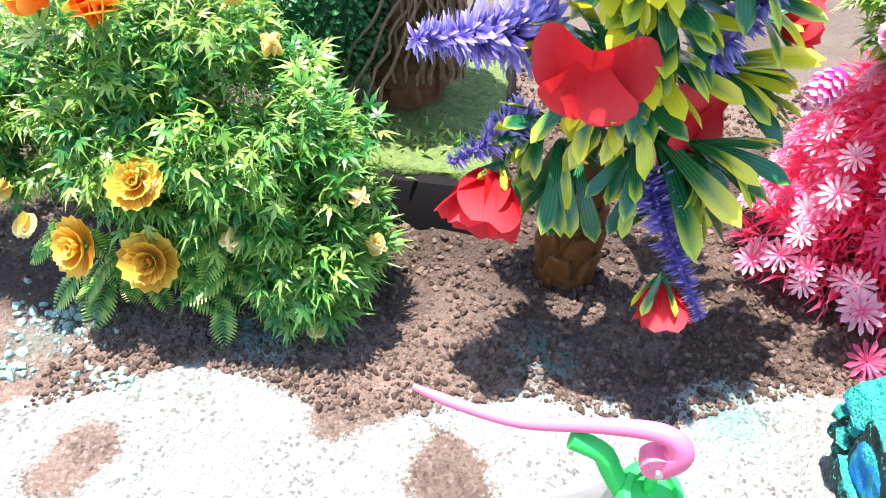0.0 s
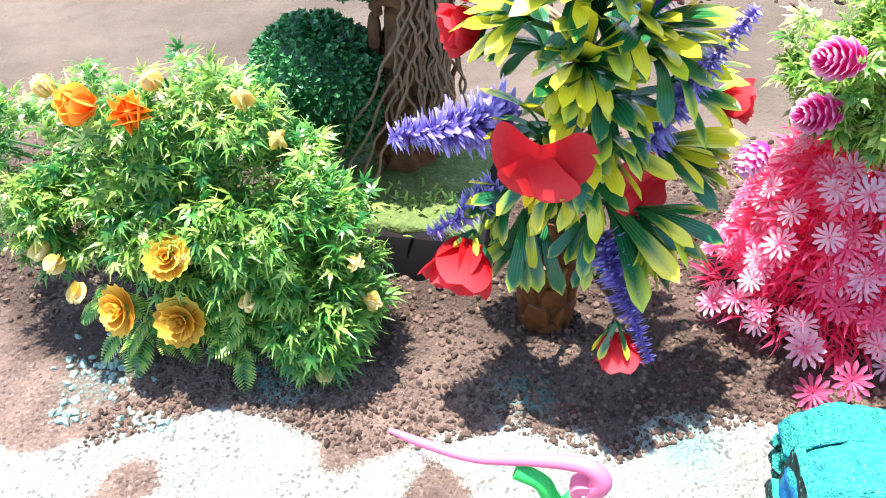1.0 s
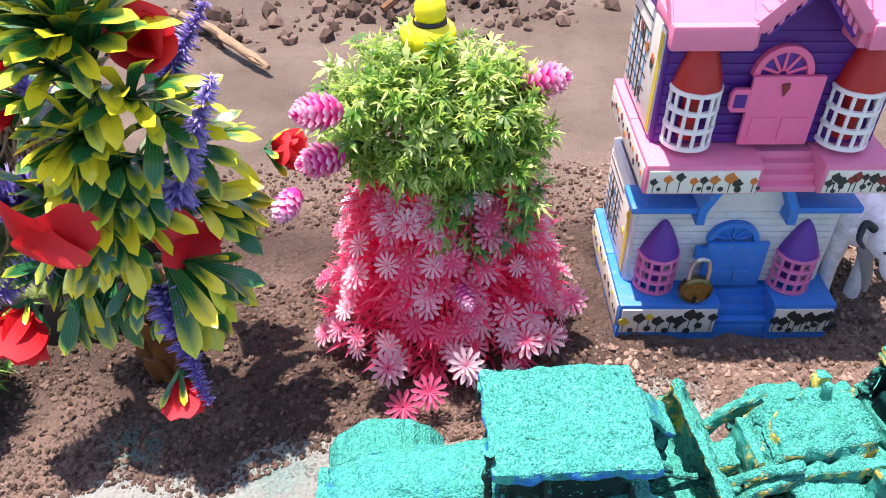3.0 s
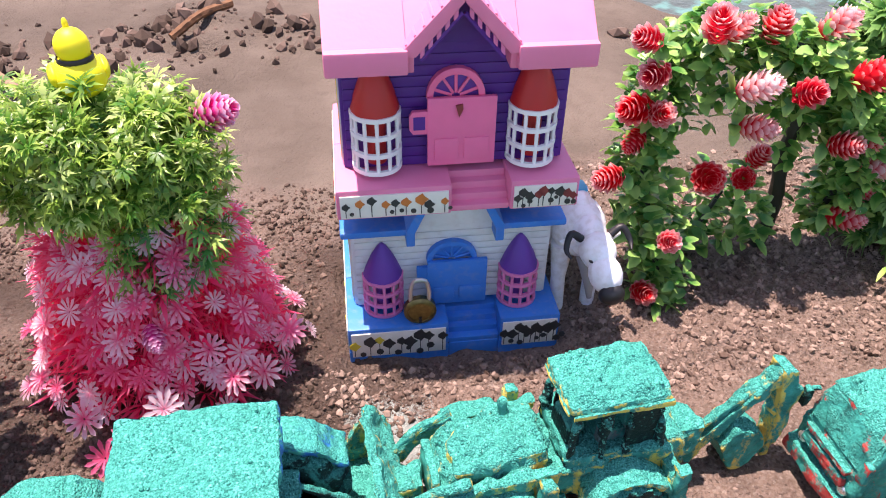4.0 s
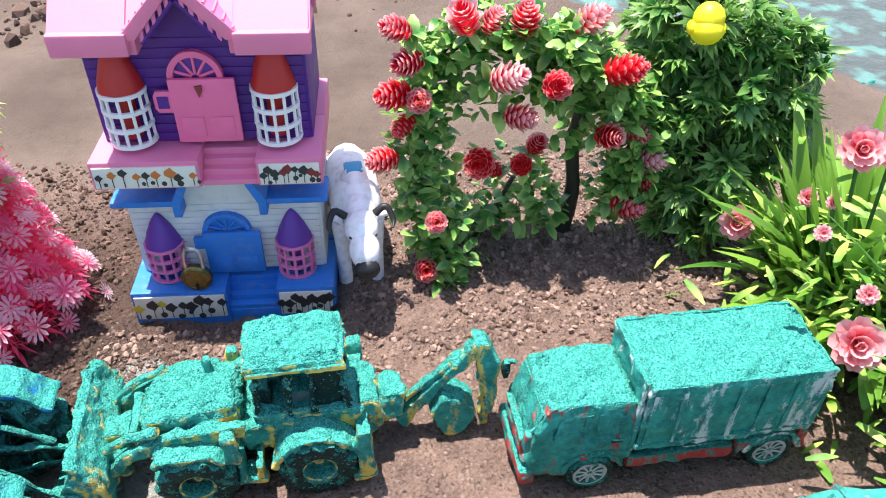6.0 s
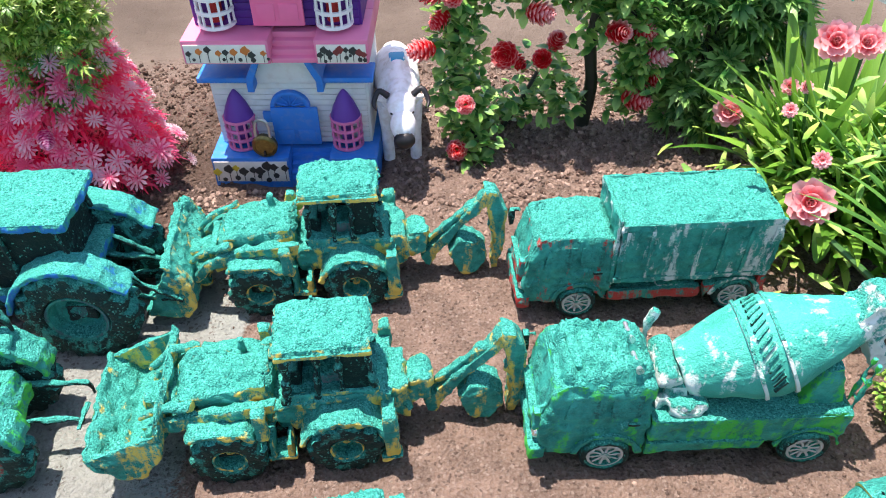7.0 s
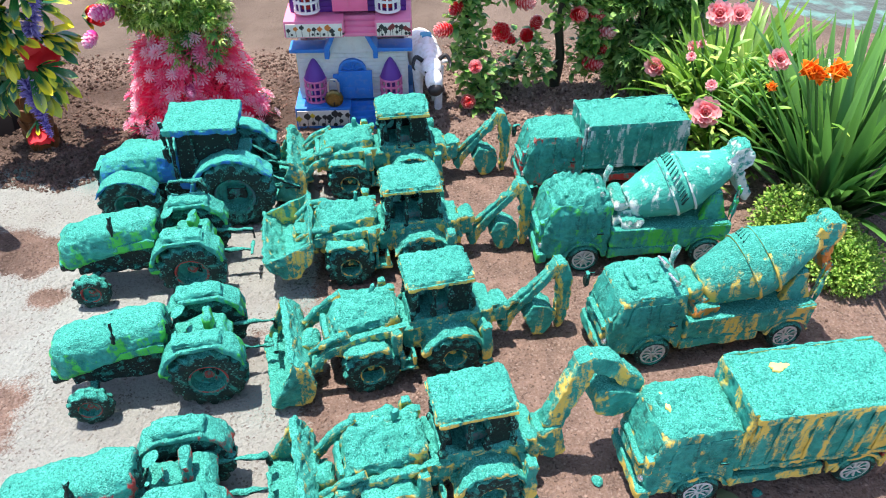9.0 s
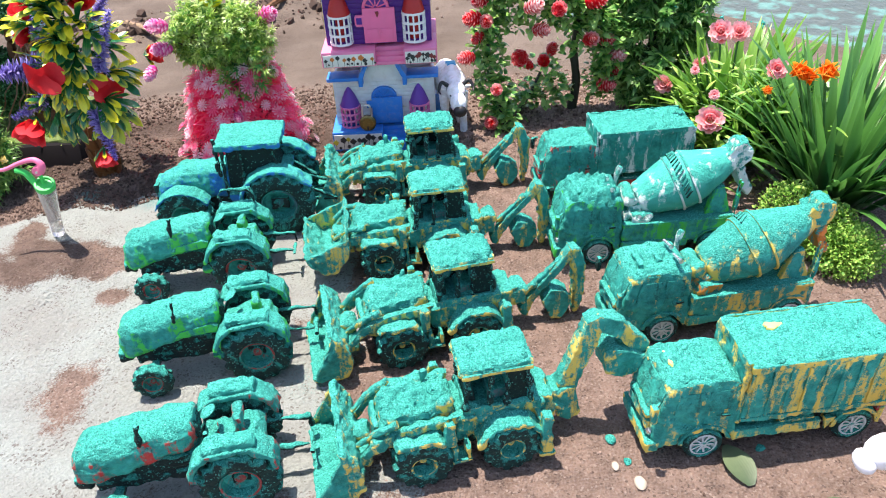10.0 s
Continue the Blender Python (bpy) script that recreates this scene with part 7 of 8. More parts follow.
def red_flower_plant():
    t = thing("flower_arrangement", Matrix(), "artificial plant with red flowers, yellow-tipped leaves and lavender spikes", "artificial plant")
    c = Vector((0.381, 0.463, -0.006))
    # scaly round pot
    bm = lathe(bmesh.new(), [(0.009, -0.004), (0.0105, 0.004), (0.0112, 0.018), (0.0108, 0.034), (0.0095, 0.050), (0.0070, 0.066)], 22, Matrix.Translation(c))
    pot = part("pot", bm, POT.m, t, "varnished brown scaly pot")
    me = None
    for j in range(5):
        z, r = 0.006 + 0.0115 * j, (0.0098, 0.0112, 0.0110, 0.0100, 0.0086)[j]
        for i in range(5):
            a = 2 * math.pi * (i + 0.5 * (j % 2)) / 5
            m = Matrix.Translation(c + Vector((math.cos(a) * r, math.sin(a) * r, z))) @ Matrix.Rotation(a, 4, "Z") @ Matrix.Rotation(radians(14), 4, "Y")
            if me is None:
                b2 = bmesh.new()
                box(b2, (-0.0028, -0.0064, -0.0064), (0.0022, 0.0064, 0.0064), 0.0018, (0.7, 0.72))
                me = part("scale", roughen(b2, 0.0007, 0.004, 160.0, 3.0), POT.m, pot)
                me.matrix_basis = m
            else:
                again("scale", me, pot, m)
    part("stem", tube(bmesh.new(), curve_pts([c + Vector((0, 0, 0.05)), c + Vector((0.003, -0.004, 0.11)), c + Vector((0.006, 0.0, 0.17)), c + Vector((0.008, 0.004, 0.20))], 4), 0.003, 8), STALK, t)
    rng = random.Random(77)
    heads = [((0.374, 0.424, 0.117), (-0.12, -0.9, -0.06), 0.92, 0.0), ((0.411, 0.450, 0.092), (0.60, -0.65, 0.0), 0.82, -0.55)]
    for i, (p, d, s, spin) in enumerate(heads):
        bloom("red_flower", ME_RED, t, Vector(p) + Vector(d).normalized() * 0.006, d, s, spin, "red cloth flower")
        q = Vector(p) - Vector(d).normalized() * 0.005
        x = Vector(d).orthogonal().normalized()
        y = Vector(d).normalized().cross(x)
        for k in range(12):
            a = 2 * math.pi * (k + rng.random() * 0.5) / 12
            out = x * math.cos(a) + y * math.sin(a) + Vector(d).normalized() * rng.uniform(-0.5, -0.05)
            strap_leaf(t, q, out, rng.uniform(0.023, 0.031), k + i, rng.randrange(3), k % 4 == 0)
    buds = [((0.350, 0.426, 0.074), (-0.25, -0.75, -0.65), 1.15), ((0.407, 0.411, 0.048), (0.12, -0.55, -0.85), 0.8), ((0.440, 0.488, 0.105), (0.95, -0.25, 0.1), 0.75), ((0.405, 0.468, 0.162), (0.30, -0.75, 0.45), 1.0), ((0.352, 0.480, 0.150), (-0.70, -0.55, 0.55), 0.9), ((0.346, 0.482, 0.134), (-0.85, -0.45, -0.1), 0.85)]
    for i, (p, d, s) in enumerate(buds):
        bloom("red_bud", ME_TULIP, t, p, d, s, i * 0.7, "red cloth bud")
        for k in range(6):
            a = 2 * math.pi * k / 6
            x = Vector(d).orthogonal().normalized()
            y = Vector(d).normalized().cross(x)
            strap_leaf(t, Vector(p) - Vector(d).normalized() * 0.004, Vector(d).normalized() * 0.85 + x * math.cos(a) * 0.8 + y * math.sin(a) * 0.8, rng.uniform(0.012, 0.017), k, 0, k % 2 == 0)
    # bunches of strap leaves: where they spring, which way, how many, how spread, how long, how green
    bunches = [((0.388, 0.463, 0.158), (0.05, -0.15, 1.0), 20, 0.85, 0.036, 0.7), ((0.388, 0.460, 0.185), (0.0, -0.1, 1.0), 12, 1.0, 0.032, 0.4),
               ((0.384, 0.446, 0.138), (-0.1, -1.0, 0.15), 15, 1.1, 0.026, 0.15), ((0.366, 0.450, 0.150), (-0.8, -0.7, 0.3), 8, 0.9, 0.024, 0.1), ((0.402, 0.452, 0.148), (0.5, -0.8, 0.5), 9, 0.9, 0.028, 0.35),
               ((0.378, 0.448, 0.112), (-0.3, -0.8, -0.2), 10, 1.2, 0.026, 0.5), ((0.412, 0.456, 0.102), (0.95, -0.35, -0.1), 12, 0.75, 0.030, 0.3), ((0.414, 0.462, 0.122), (0.9, -0.2, 0.35), 8, 0.8, 0.028, 0.6),
               ((0.366, 0.442, 0.086), (-0.75, -0.5, -0.25), 12, 0.75, 0.023, 0.85), ((0.369, 0.438, 0.080), (-0.1, -0.6, -0.9), 6, 0.5, 0.026, 0.7),
               ((0.400, 0.446, 0.082), (0.65, -0.45, -0.75), 13, 0.50, 0.036, 0.85), ((0.393, 0.440, 0.080), (-0.2, -0.7, -0.6), 5, 0.6, 0.024, 1.0), ((0.386, 0.444, 0.098), (0.1, -0.9, -0.5), 9, 1.0, 0.026, 0.35), ((0.410, 0.440, 0.084), (0.9, -0.5, -0.3), 8, 0.7, 0.027, 0.4), ((0.380, 0.452, 0.160), (-0.3, -0.9, 0.5), 9, 0.9, 0.028, 0.4), ((0.377, 0.437, 0.107), (0.0, -0.6, -0.9), 7, 0.6, 0.023, 0.1), ((0.388, 0.450, 0.128), (0.3, -0.8, 0.1), 12, 1.2, 0.028, 0.5), ((0.390, 0.448, 0.110), (0.4, -0.8, -0.2), 9, 1.1, 0.027, 0.4), ((0.386, 0.452, 0.172), (0.1, -0.7, 0.7), 10, 1.0, 0.030, 0.4), ((0.376, 0.446, 0.070), (-0.4, -0.7, -0.7), 7, 0.7, 0.026, 0.8), ((0.398, 0.446, 0.066), (0.2, -0.8, -0.6), 5, 0.7, 0.022, 0.9),
               ((0.388, 0.456, 0.150), (0.0, -0.7, 0.7), 14, 1.1, 0.030, 0.6), ((0.386, 0.456, 0.170), (-0.1, -0.8, 0.5), 14, 1.1, 0.030, 0.5),
               ((0.393, 0.452, 0.122), (0.3, -0.9, 0.1), 12, 1.0, 0.028, 0.5), ((0.384, 0.450, 0.134), (0.1, -0.9, 0.3), 10, 1.0, 0.027, 0.4), ((0.406, 0.456, 0.138), (0.7, -0.6, 0.4), 9, 0.9, 0.028, 0.5),
               ((0.396, 0.482, 0.120), (0.3, 0.8, 0.3), 9, 1.0, 0.030, 0.8), ((0.372, 0.480, 0.126), (-0.6, 0.5, 0.2), 9, 1.0, 0.028, 0.8)]
    for i, (q, way, n, wide, ln, green) in enumerate(bunches):
        n, ln = int(n * 1.35), ln * 1.14
        q, way = Vector(q), Vector(way).normalized()
        base = Vector((0.386, 0.459, max(0.050, q.z - 0.014)))
        part("side_stalk", tube(bmesh.new(), [base, base.lerp(q, 0.55) + Vector((0, 0, 0.002)), q], 0.0013, 6), STALK, t)
        x = way.orthogonal().normalized()
        y = way.cross(x)
        for k in range(n):
            a = 2.4 * k + rng.random() * 0.8
            w = wide * math.sqrt((k + 0.5) / n) * rng.uniform(0.8, 1.15)
            out = way + (x * math.cos(a) + y * math.sin(a)) * w + Vector((0, 0, 0.30))
            size = ln * rng.uniform(0.78, 1.12)
            if q.z + out.normalized().z * size > 0.008:
                strap_leaf(t, q, out, size, k + i * 3, rng.randrange(3), rng.random() < green)
    lavender(t, (0.397, 0.438, 0.074), (0.419, 0.402, 0.044), 0.0105, 1)
    lavender(t, (0.362, 0.452, 0.112), (0.324, 0.424, 0.118), 0.0175, 2)
    lavender(t, (0.360, 0.440, 0.088), (0.336, 0.420, 0.080), 0.0115, 3)
    lavender(t, (0.408, 0.448, 0.106), (0.434, 0.444, 0.160), 0.0110, 4)
    lavender(t, (0.404, 0.478, 0.140), (0.424, 0.490, 0.168), 0.0105, 5)
    lavender(t, (0.358, 0.476, 0.130), (0.338, 0.492, 0.150), 0.0115, 6)


red_flower_plant()


def cloud(rng, blobs):
    """A point and outward direction in a union of ellipsoids, nearer the skin than the middle."""
    c, r = blobs[rng.randrange(len(blobs))]
    d = rand_dir(rng)
    k = rng.random() ** 0.33
    p = Vector((c[0] + r[0] * d.x * k, c[1] + r[1] * d.y * k, c[2] + r[2] * d.z * k))
    return p, Vector((d.x / r[0], d.y / r[1], d.z / r[2])).normalized(), k


def foliage(name, parent, mat, tpls, n, blobs, size, droop, seed, label="", floor=0.004):
    rng = random.Random(seed)
    s = Soup()
    k = 0
    while k < n:
        p, d, depth = cloud(rng, blobs)
        if p.z < floor or noise.noise(p * 42 + Vector((seed, 0, 0))) < -0.36:
            k += 0.25
            continue
        dd = (d + rand_dir(rng) * 0.8 + Vector((0, 0, droop))).normalized()
        s.add(tpls[rng.randrange(len(tpls))], aim(p, dd, rng.uniform(-0.9, 0.9), size * rng.uniform(0.7, 1.25)))
        k += 1
    return s.part(name, mat, parent, label, "stuff")


ARROWS = [arrow_leaf(0.060), arrow_leaf(0.052, 38, 0.24), arrow_leaf(0.068, 50, 0.10)]


def sprigs(name, parent, mat, tpls, n, blobs, size, droop, seed, label="", floor=0.006, gap=-0.10, leaves=6, skin=0.45):
    """Twig ends spread through blobs, each with a whorl of leaves pointing outwards."""
    rng = random.Random(seed)
    s = Soup()
    k = 0
    while k < n:
        k += 1
        c, r = blobs[rng.randrange(len(blobs))]
        d = rand_dir(rng)
        q = skin + (1 - skin) * rng.random() ** 0.6
        p = Vector((c[0] + r[0] * d.x * q, c[1] + r[1] * d.y * q, c[2] + r[2] * d.z * q))
        if p.z < floor or noise.noise(p * 46 + Vector((seed, 0, 0))) < gap:
            continue
        d = (Vector((d.x / r[0], d.y / r[1], d.z / r[2])).normalized() + rand_dir(rng) * 0.55 + Vector((0, 0, droop))).normalized()
        x = d.orthogonal().normalized()
        y = d.cross(x)
        big = size * rng.uniform(0.75, 1.2)
        for j in range(leaves):
            a = 2.4 * j + rng.random()
            out = d * rng.uniform(0.15, 1.0) + (x * math.cos(a) + y * math.sin(a)) * 0.9
            s.add(tpls[rng.randrange(len(tpls))], aim(p - d * big * 0.22 * j * 0.6, out, rng.uniform(-0.6, 0.6), big * rng.uniform(0.8, 1.1)))
    return s.part(name, mat, parent, label, "stuff")


MAPLES = [maple(0.12), maple(0.14, 95), maple(0.11, 115)]


def branches(parent, mat, base, tips, r, seed, name="branch"):
    rng = random.Random(seed)
    b = Vector(base)
    for tip in tips:
        tip = Vector(tip)
        mid = b.lerp(tip, 0.5) + Vector((rng.uniform(-1, 1), rng.uniform(-1, 1), rng.uniform(0, 1.5))) * (tip - b).length * 0.12
        pts = curve_pts([b, mid, tip], 5)
        part(name, tube(bmesh.new(), pts, list(np.linspace(r, r * 0.35, len(pts))), 6), mat, parent)


def fern_frond(length, n):
    s = Soup()
    lf = strap(1.0, 0.22, 0.2, 0.2, 2)
    for i in range(n):
        t = (i + 1) / n
        for sd in (-1, 1):
            s.add(lf, aim(Vector((0, length * t, -0.25 * length * t * t)), Vector((sd, 0.55, -0.1)), 0, length * 0.34 * math.sin(math.pi * (0.12 + 0.8 * t)) + 0.0008))
    return s.mesh("fern_frond", L_FERN)


def yellow_bush():
    t = thing("flowering_bush", Matrix(), "feathery green artificial bush with yellow buds and golden flowers", "artificial plant")
    right = [((0.258, 0.446, 0.062), (0.044, 0.040, 0.050)), ((0.285, 0.440, 0.042), (0.030, 0.034, 0.044)), ((0.250, 0.430, 0.050), (0.036, 0.030, 0.040)), ((0.284, 0.424, 0.026), (0.022, 0.022, 0.028))]
    left = [((0.205, 0.450, 0.088), (0.046, 0.036, 0.032)), ((0.165, 0.450, 0.076), (0.042, 0.032, 0.034)), ((0.236, 0.456, 0.098), (0.034, 0.034, 0.026)), ((0.222, 0.430, 0.066), (0.030, 0.022, 0.026)), ((0.180, 0.432, 0.058), (0.026, 0.020, 0.022))]
    tips = [(0.15, 0.45, 0.08), (0.17, 0.43, 0.10), (0.19, 0.45, 0.115), (0.23, 0.45, 0.120), (0.26, 0.45, 0.095), (0.28, 0.44, 0.075), (0.30, 0.43, 0.045), (0.285, 0.42, 0.03), (0.25, 0.42, 0.075), (0.17, 0.42, 0.065), (0.21, 0.43, 0.09), (0.14, 0.46, 0.075), (0.21, 0.48, 0.10), (0.265, 0.415, 0.05)]
    branches(t, STALK, (0.228, 0.458, 0.0), tips, 0.0015, 5)
    sprigs("foliage", t, L_FEATHER, ARROWS, 920, right, 0.0130, -0.05, 11, "narrow-fingered green leaves", gap=-0.14)
    sprigs("back_foliage", t, L_FEATHER, ARROWS, 520, left, 0.0124, 0.0, 15, "narrow-fingered green leaves", gap=-0.08)
    sprigs("light_foliage", t, L_BRIGHT, ARROWS[::2], 430, left + right[:1], 0.0118, 0.12, 12, "pale yellow-green leaves", gap=-0.10, skin=0.7)
    fr = fern_frond(0.023, 13)
    rng = random.Random(4)
    for i in range(30):
        a = rng.uniform(-2.9, -0.25)
        c = Vector((rng.uniform(0.195, 0.262), 0.414 + rng.uniform(-0.004, 0.006), rng.uniform(0.014, 0.045)))
        bloom_m = aim(c, Vector((math.cos(a), math.sin(a) * 0.8, rng.uniform(-0.55, 0.15))), rng.uniform(-0.4, 0.4), rng.uniform(0.55, 0.85))
        ob = new("fern_frond", fr)
        ob.parent = t
        ob.matrix_basis = bloom_m
    for i, (p, d, s) in enumerate((((0.237, 0.405, 0.037), (0.05, -0.85, 0.5), 1.0), ((0.212, 0.406, 0.038), (-0.35, -0.8, 0.5), 1.0), ((0.237, 0.408, 0.066), (0.1, -0.6, 0.8), 0.85))):
        bloom("golden_flower", ME_GOLD, t, p, d, s, i, "golden yellow flower")
    buds = [((0.190, 0.438, 0.117), (-0.2, -0.4, 0.9)), ((0.232, 0.440, 0.121), (0.0, -0.4, 0.9)), ((0.265, 0.440, 0.116), (0.1, -0.4, 0.9)), ((0.276, 0.438, 0.102), (0.2, -0.5, 0.7)), ((0.176, 0.420, 0.058), (-0.3, -0.6, -0.3)), ((0.185, 0.413, 0.057), (0.1, -0.8, 0.0)),
            ((0.190, 0.411, 0.045), (0.2, -0.8, -0.3)), ((0.240, 0.413, 0.064), (0.3, -0.7, 0.4)), ((0.265, 0.411, 0.047), (0.1, -0.8, 0.3)), ((0.304, 0.425, 0.058), (0.3, -0.6, 0.5)), ((0.291, 0.412, 0.011), (0.1, -0.8, -0.2)), ((0.308, 0.426, 0.038), (0.5, -0.6, 0.3)), ((0.150, 0.440, 0.108), (-0.3, -0.5, 0.8))]
    for i, (p, d) in enumerate(buds):
        bloom("yellow_bud", ME_BUD, t, Vector(p), d, 0.82, i * 0.8, "pale yellow bud")
    for i, (p, d) in enumerate((((0.210, 0.432, 0.117), (-0.3, -0.8, 0.5)), ((0.223, 0.434, 0.114), (0.4, -0.8, 0.5)))):
        bloom("orange_flower", ME_ORANGE, t, p, d, 0.95, i, "orange flower")


yellow_bush()


def topiary():
    t = thing("topiary_tree", Matrix(), "artificial boxwood topiary with bark trunk, roots and mossy black tray", "artificial tree")
    tray = part("tray", box(bmesh.new(), (0.243, 0.476, -0.004), (0.352, 0.612, 0.0200), 0.005, (0.97, 0.84)), Mat("black tray plastic", (0.006, 0.005, 0.006), 0.8, 0.0, 0.15).m, t, "black plastic tray")
    moss = Mat("moss", rough=0.95)
    moss.color(moss.mix(moss.noise(300.0, 5.0), (0.03, 0.065, 0.015), (0.17, 0.23, 0.06))).bump(moss.noise(500.0, 4.0), 1.0, 0.002)
    bm = box(bmesh.new(), (0.249, 0.492, 0.012), (0.346, 0.600, 0.0225), 0.003)
    part("moss", roughen(bm, 0.0022, 0.006, 150.0, 3.0), moss.m, t, "green mossy turf")
    pts = curve_pts([(0.300, 0.556, 0.010), (0.299, 0.557, 0.050), (0.302, 0.560, 0.090), (0.308, 0.565, 0.135), (0.31, 0.57, 0.165)], 5)
    trunk = part("trunk", roughen(tube(bmesh.new(), pts, list(np.linspace(0.0165, 0.0125, len(pts))), 14), 0.003, 0.007, 120.0, 2.0), BARK.m, t, "brown bark trunk")
    rng = random.Random(8)
    me = None
    for i in range(26):
        a, z = rng.uniform(-3.3, 0.2), rng.uniform(0.02, 0.13)
        m = Matrix.Translation((0.300 + 0.0155 * math.cos(a) + 0.06 * (z - 0.05) * 0.6, 0.558 + 0.0155 * math.sin(a), z)) @ Matrix.Rotation(a, 4, "Z") @ Matrix.Scale(rng.uniform(0.7, 1.2), 4)
        if me is None:
            me = part("bark_scale", roughen(box(bmesh.new(), (-0.0025, -0.0085, -0.0075), (0.0035, 0.0085, 0.0075), 0.003, (0.8, 0.6)), 0.0012, 0.006), BARK.m, trunk)
            me.matrix_basis = m
        else:
            again("bark_scale", me, trunk, m)
    for i in range(40):
        a = rng.uniform(-1.6, 0.5)
        b = Vector((0.304 + 0.019 * math.cos(a), 0.556 + 0.019 * math.sin(a), 0.125))
        end = b + Vector((rng.uniform(-0.010, 0.01), -0.004, -0.085)) if i > 3 else Vector((0.262 + 0.008 * i, 0.510, 0.022))
        pp = [b.lerp(end, k / 17) + Vector((rng.uniform(-1, 1), rng.uniform(-1, 0.4), 0)) * 0.0019 for k in range(18)]
        part("aerial_root", tube(bmesh.new(), curve_pts(pp, 3), 0.0008, 5), ROPE.m, t, "dry brown aerial root")
    leaf = strap(1.0, 0.72, 0.5, 0.5, 2, lambda u: math.sin(math.pi * (0.15 + 0.75 * u)))
    for c, r, n, sd in (((0.2565, 0.545, 0.0665), (0.0350, 0.0350, 0.0365), 4600, 1), ((0.278, 0.566, 0.141), (0.054, 0.042, 0.030), 4800, 2)):
        bm = bmesh.new()
        bmesh.ops.create_icosphere(bm, subdivisions=4, radius=1.0, matrix=Matrix.Translation(c) @ Matrix.Diagonal((*(x * 0.9 for x in r), 1)))
        ball = part("ball", roughen(bm, 0.002, 0.01, 160.0, sd), L_BOX, t, "clipped dark green ball")
        s = Soup()
        rg = random.Random(sd)
        for i in range(n):
            d = rand_dir(rg)
            p = Vector(c) + Vector((d.x * r[0], d.y * r[1], d.z * r[2])) * rg.uniform(0.90, 1.02)
            s.add(leaf, aim(p, d + rand_dir(rg) * 0.7, rg.uniform(-2, 2), rg.uniform(0.0026, 0.0040)))
        s.part("leaves", L_BOX, ball, kind="stuff")
    tuft = Soup()
    rg = random.Random(14)
    lf = strap(1.0, 0.22, 0.6, 0.3, 3)
    for i in range(240):
        tuft.add(lf, aim(Vector((rg.gauss(0.314, 0.012), rg.gauss(0.512, 0.008), 0.019)), rand_dir(rg, 0.3, 1.0), 0, rg.uniform(0.005, 0.011)))
    tuft.part("grass_tuft", L_FERN, t, "small green tuft", "stuff")


topiary()


def pink_bush():
    t = thing("pink_flower_bush", Matrix(), "artificial bush of pink daisies with white petal tips", "artificial plant")
    c = Vector((0.513, 0.490, 0))
    rng = random.Random(31)
    s = Soup()
    cl = cut_leaf(1.0, 5, 70, 0.07)
    for i in range(1500):
        z = rng.uniform(0.004, 0.084)
        a = rng.uniform(0, 2 * math.pi)
        r = (0.054 - 0.26 * z) * rng.random() ** 0.4
        p = c + Vector((math.cos(a) * r * 1.05, math.sin(a) * r * 0.82, z))
        s.add(cl, aim(p, Vector((math.cos(a), math.sin(a), rng.uniform(-0.4, 0.9))), rng.uniform(-1, 1), rng.uniform(0.010, 0.018)))
    s.part("foliage", F_STEM, t, "magenta stalks and needle leaves", "stuff")
    branches(t, plastic("magenta stalk plastic", (0.40, 0.02, 0.07), 0.5), c, [c + Vector((0.04 * math.cos(k), 0.034 * math.sin(k), 0.03 + 0.012 * (k % 4))) for k in range(12)], 0.0018, 6, "stalk")
    n = 215
    for i in range(n):
        u = (i + 0.5) / n
        z = 0.010 + 0.080 * u + rng.uniform(-0.006, 0.006)
        a = i * 2.39996 + rng.uniform(-0.2, 0.2)
        r = 0.060 - 0.30 * z + rng.uniform(-0.004, 0.005)
        p = c + Vector((math.cos(a) * r * 1.06, math.sin(a) * r * 0.84, z))
        d = Vector((math.cos(a), math.sin(a), 0.75 + rng.uniform(-0.4, 0.6)))
        bloom("daisy", ME_DAISY, t, p, d, rng.uniform(0.80, 1.15), rng.random() * 3)
    for i, p in enumerate(((0.486, 0.437, 0.022), (0.520, 0.432, 0.028), (0.548, 0.446, 0.028), (0.504, 0.428, 0.016), (0.572, 0.470, 0.030), (0.560, 0.455, 0.020), (0.492, 0.428, 0.006), (0.536, 0.428, 0.018))):
        bloom("daisy", ME_DAISY, t, p, (0.4 * math.sin(i * 2.1), -0.9, 0.9), 1.25, i)


pink_bush()


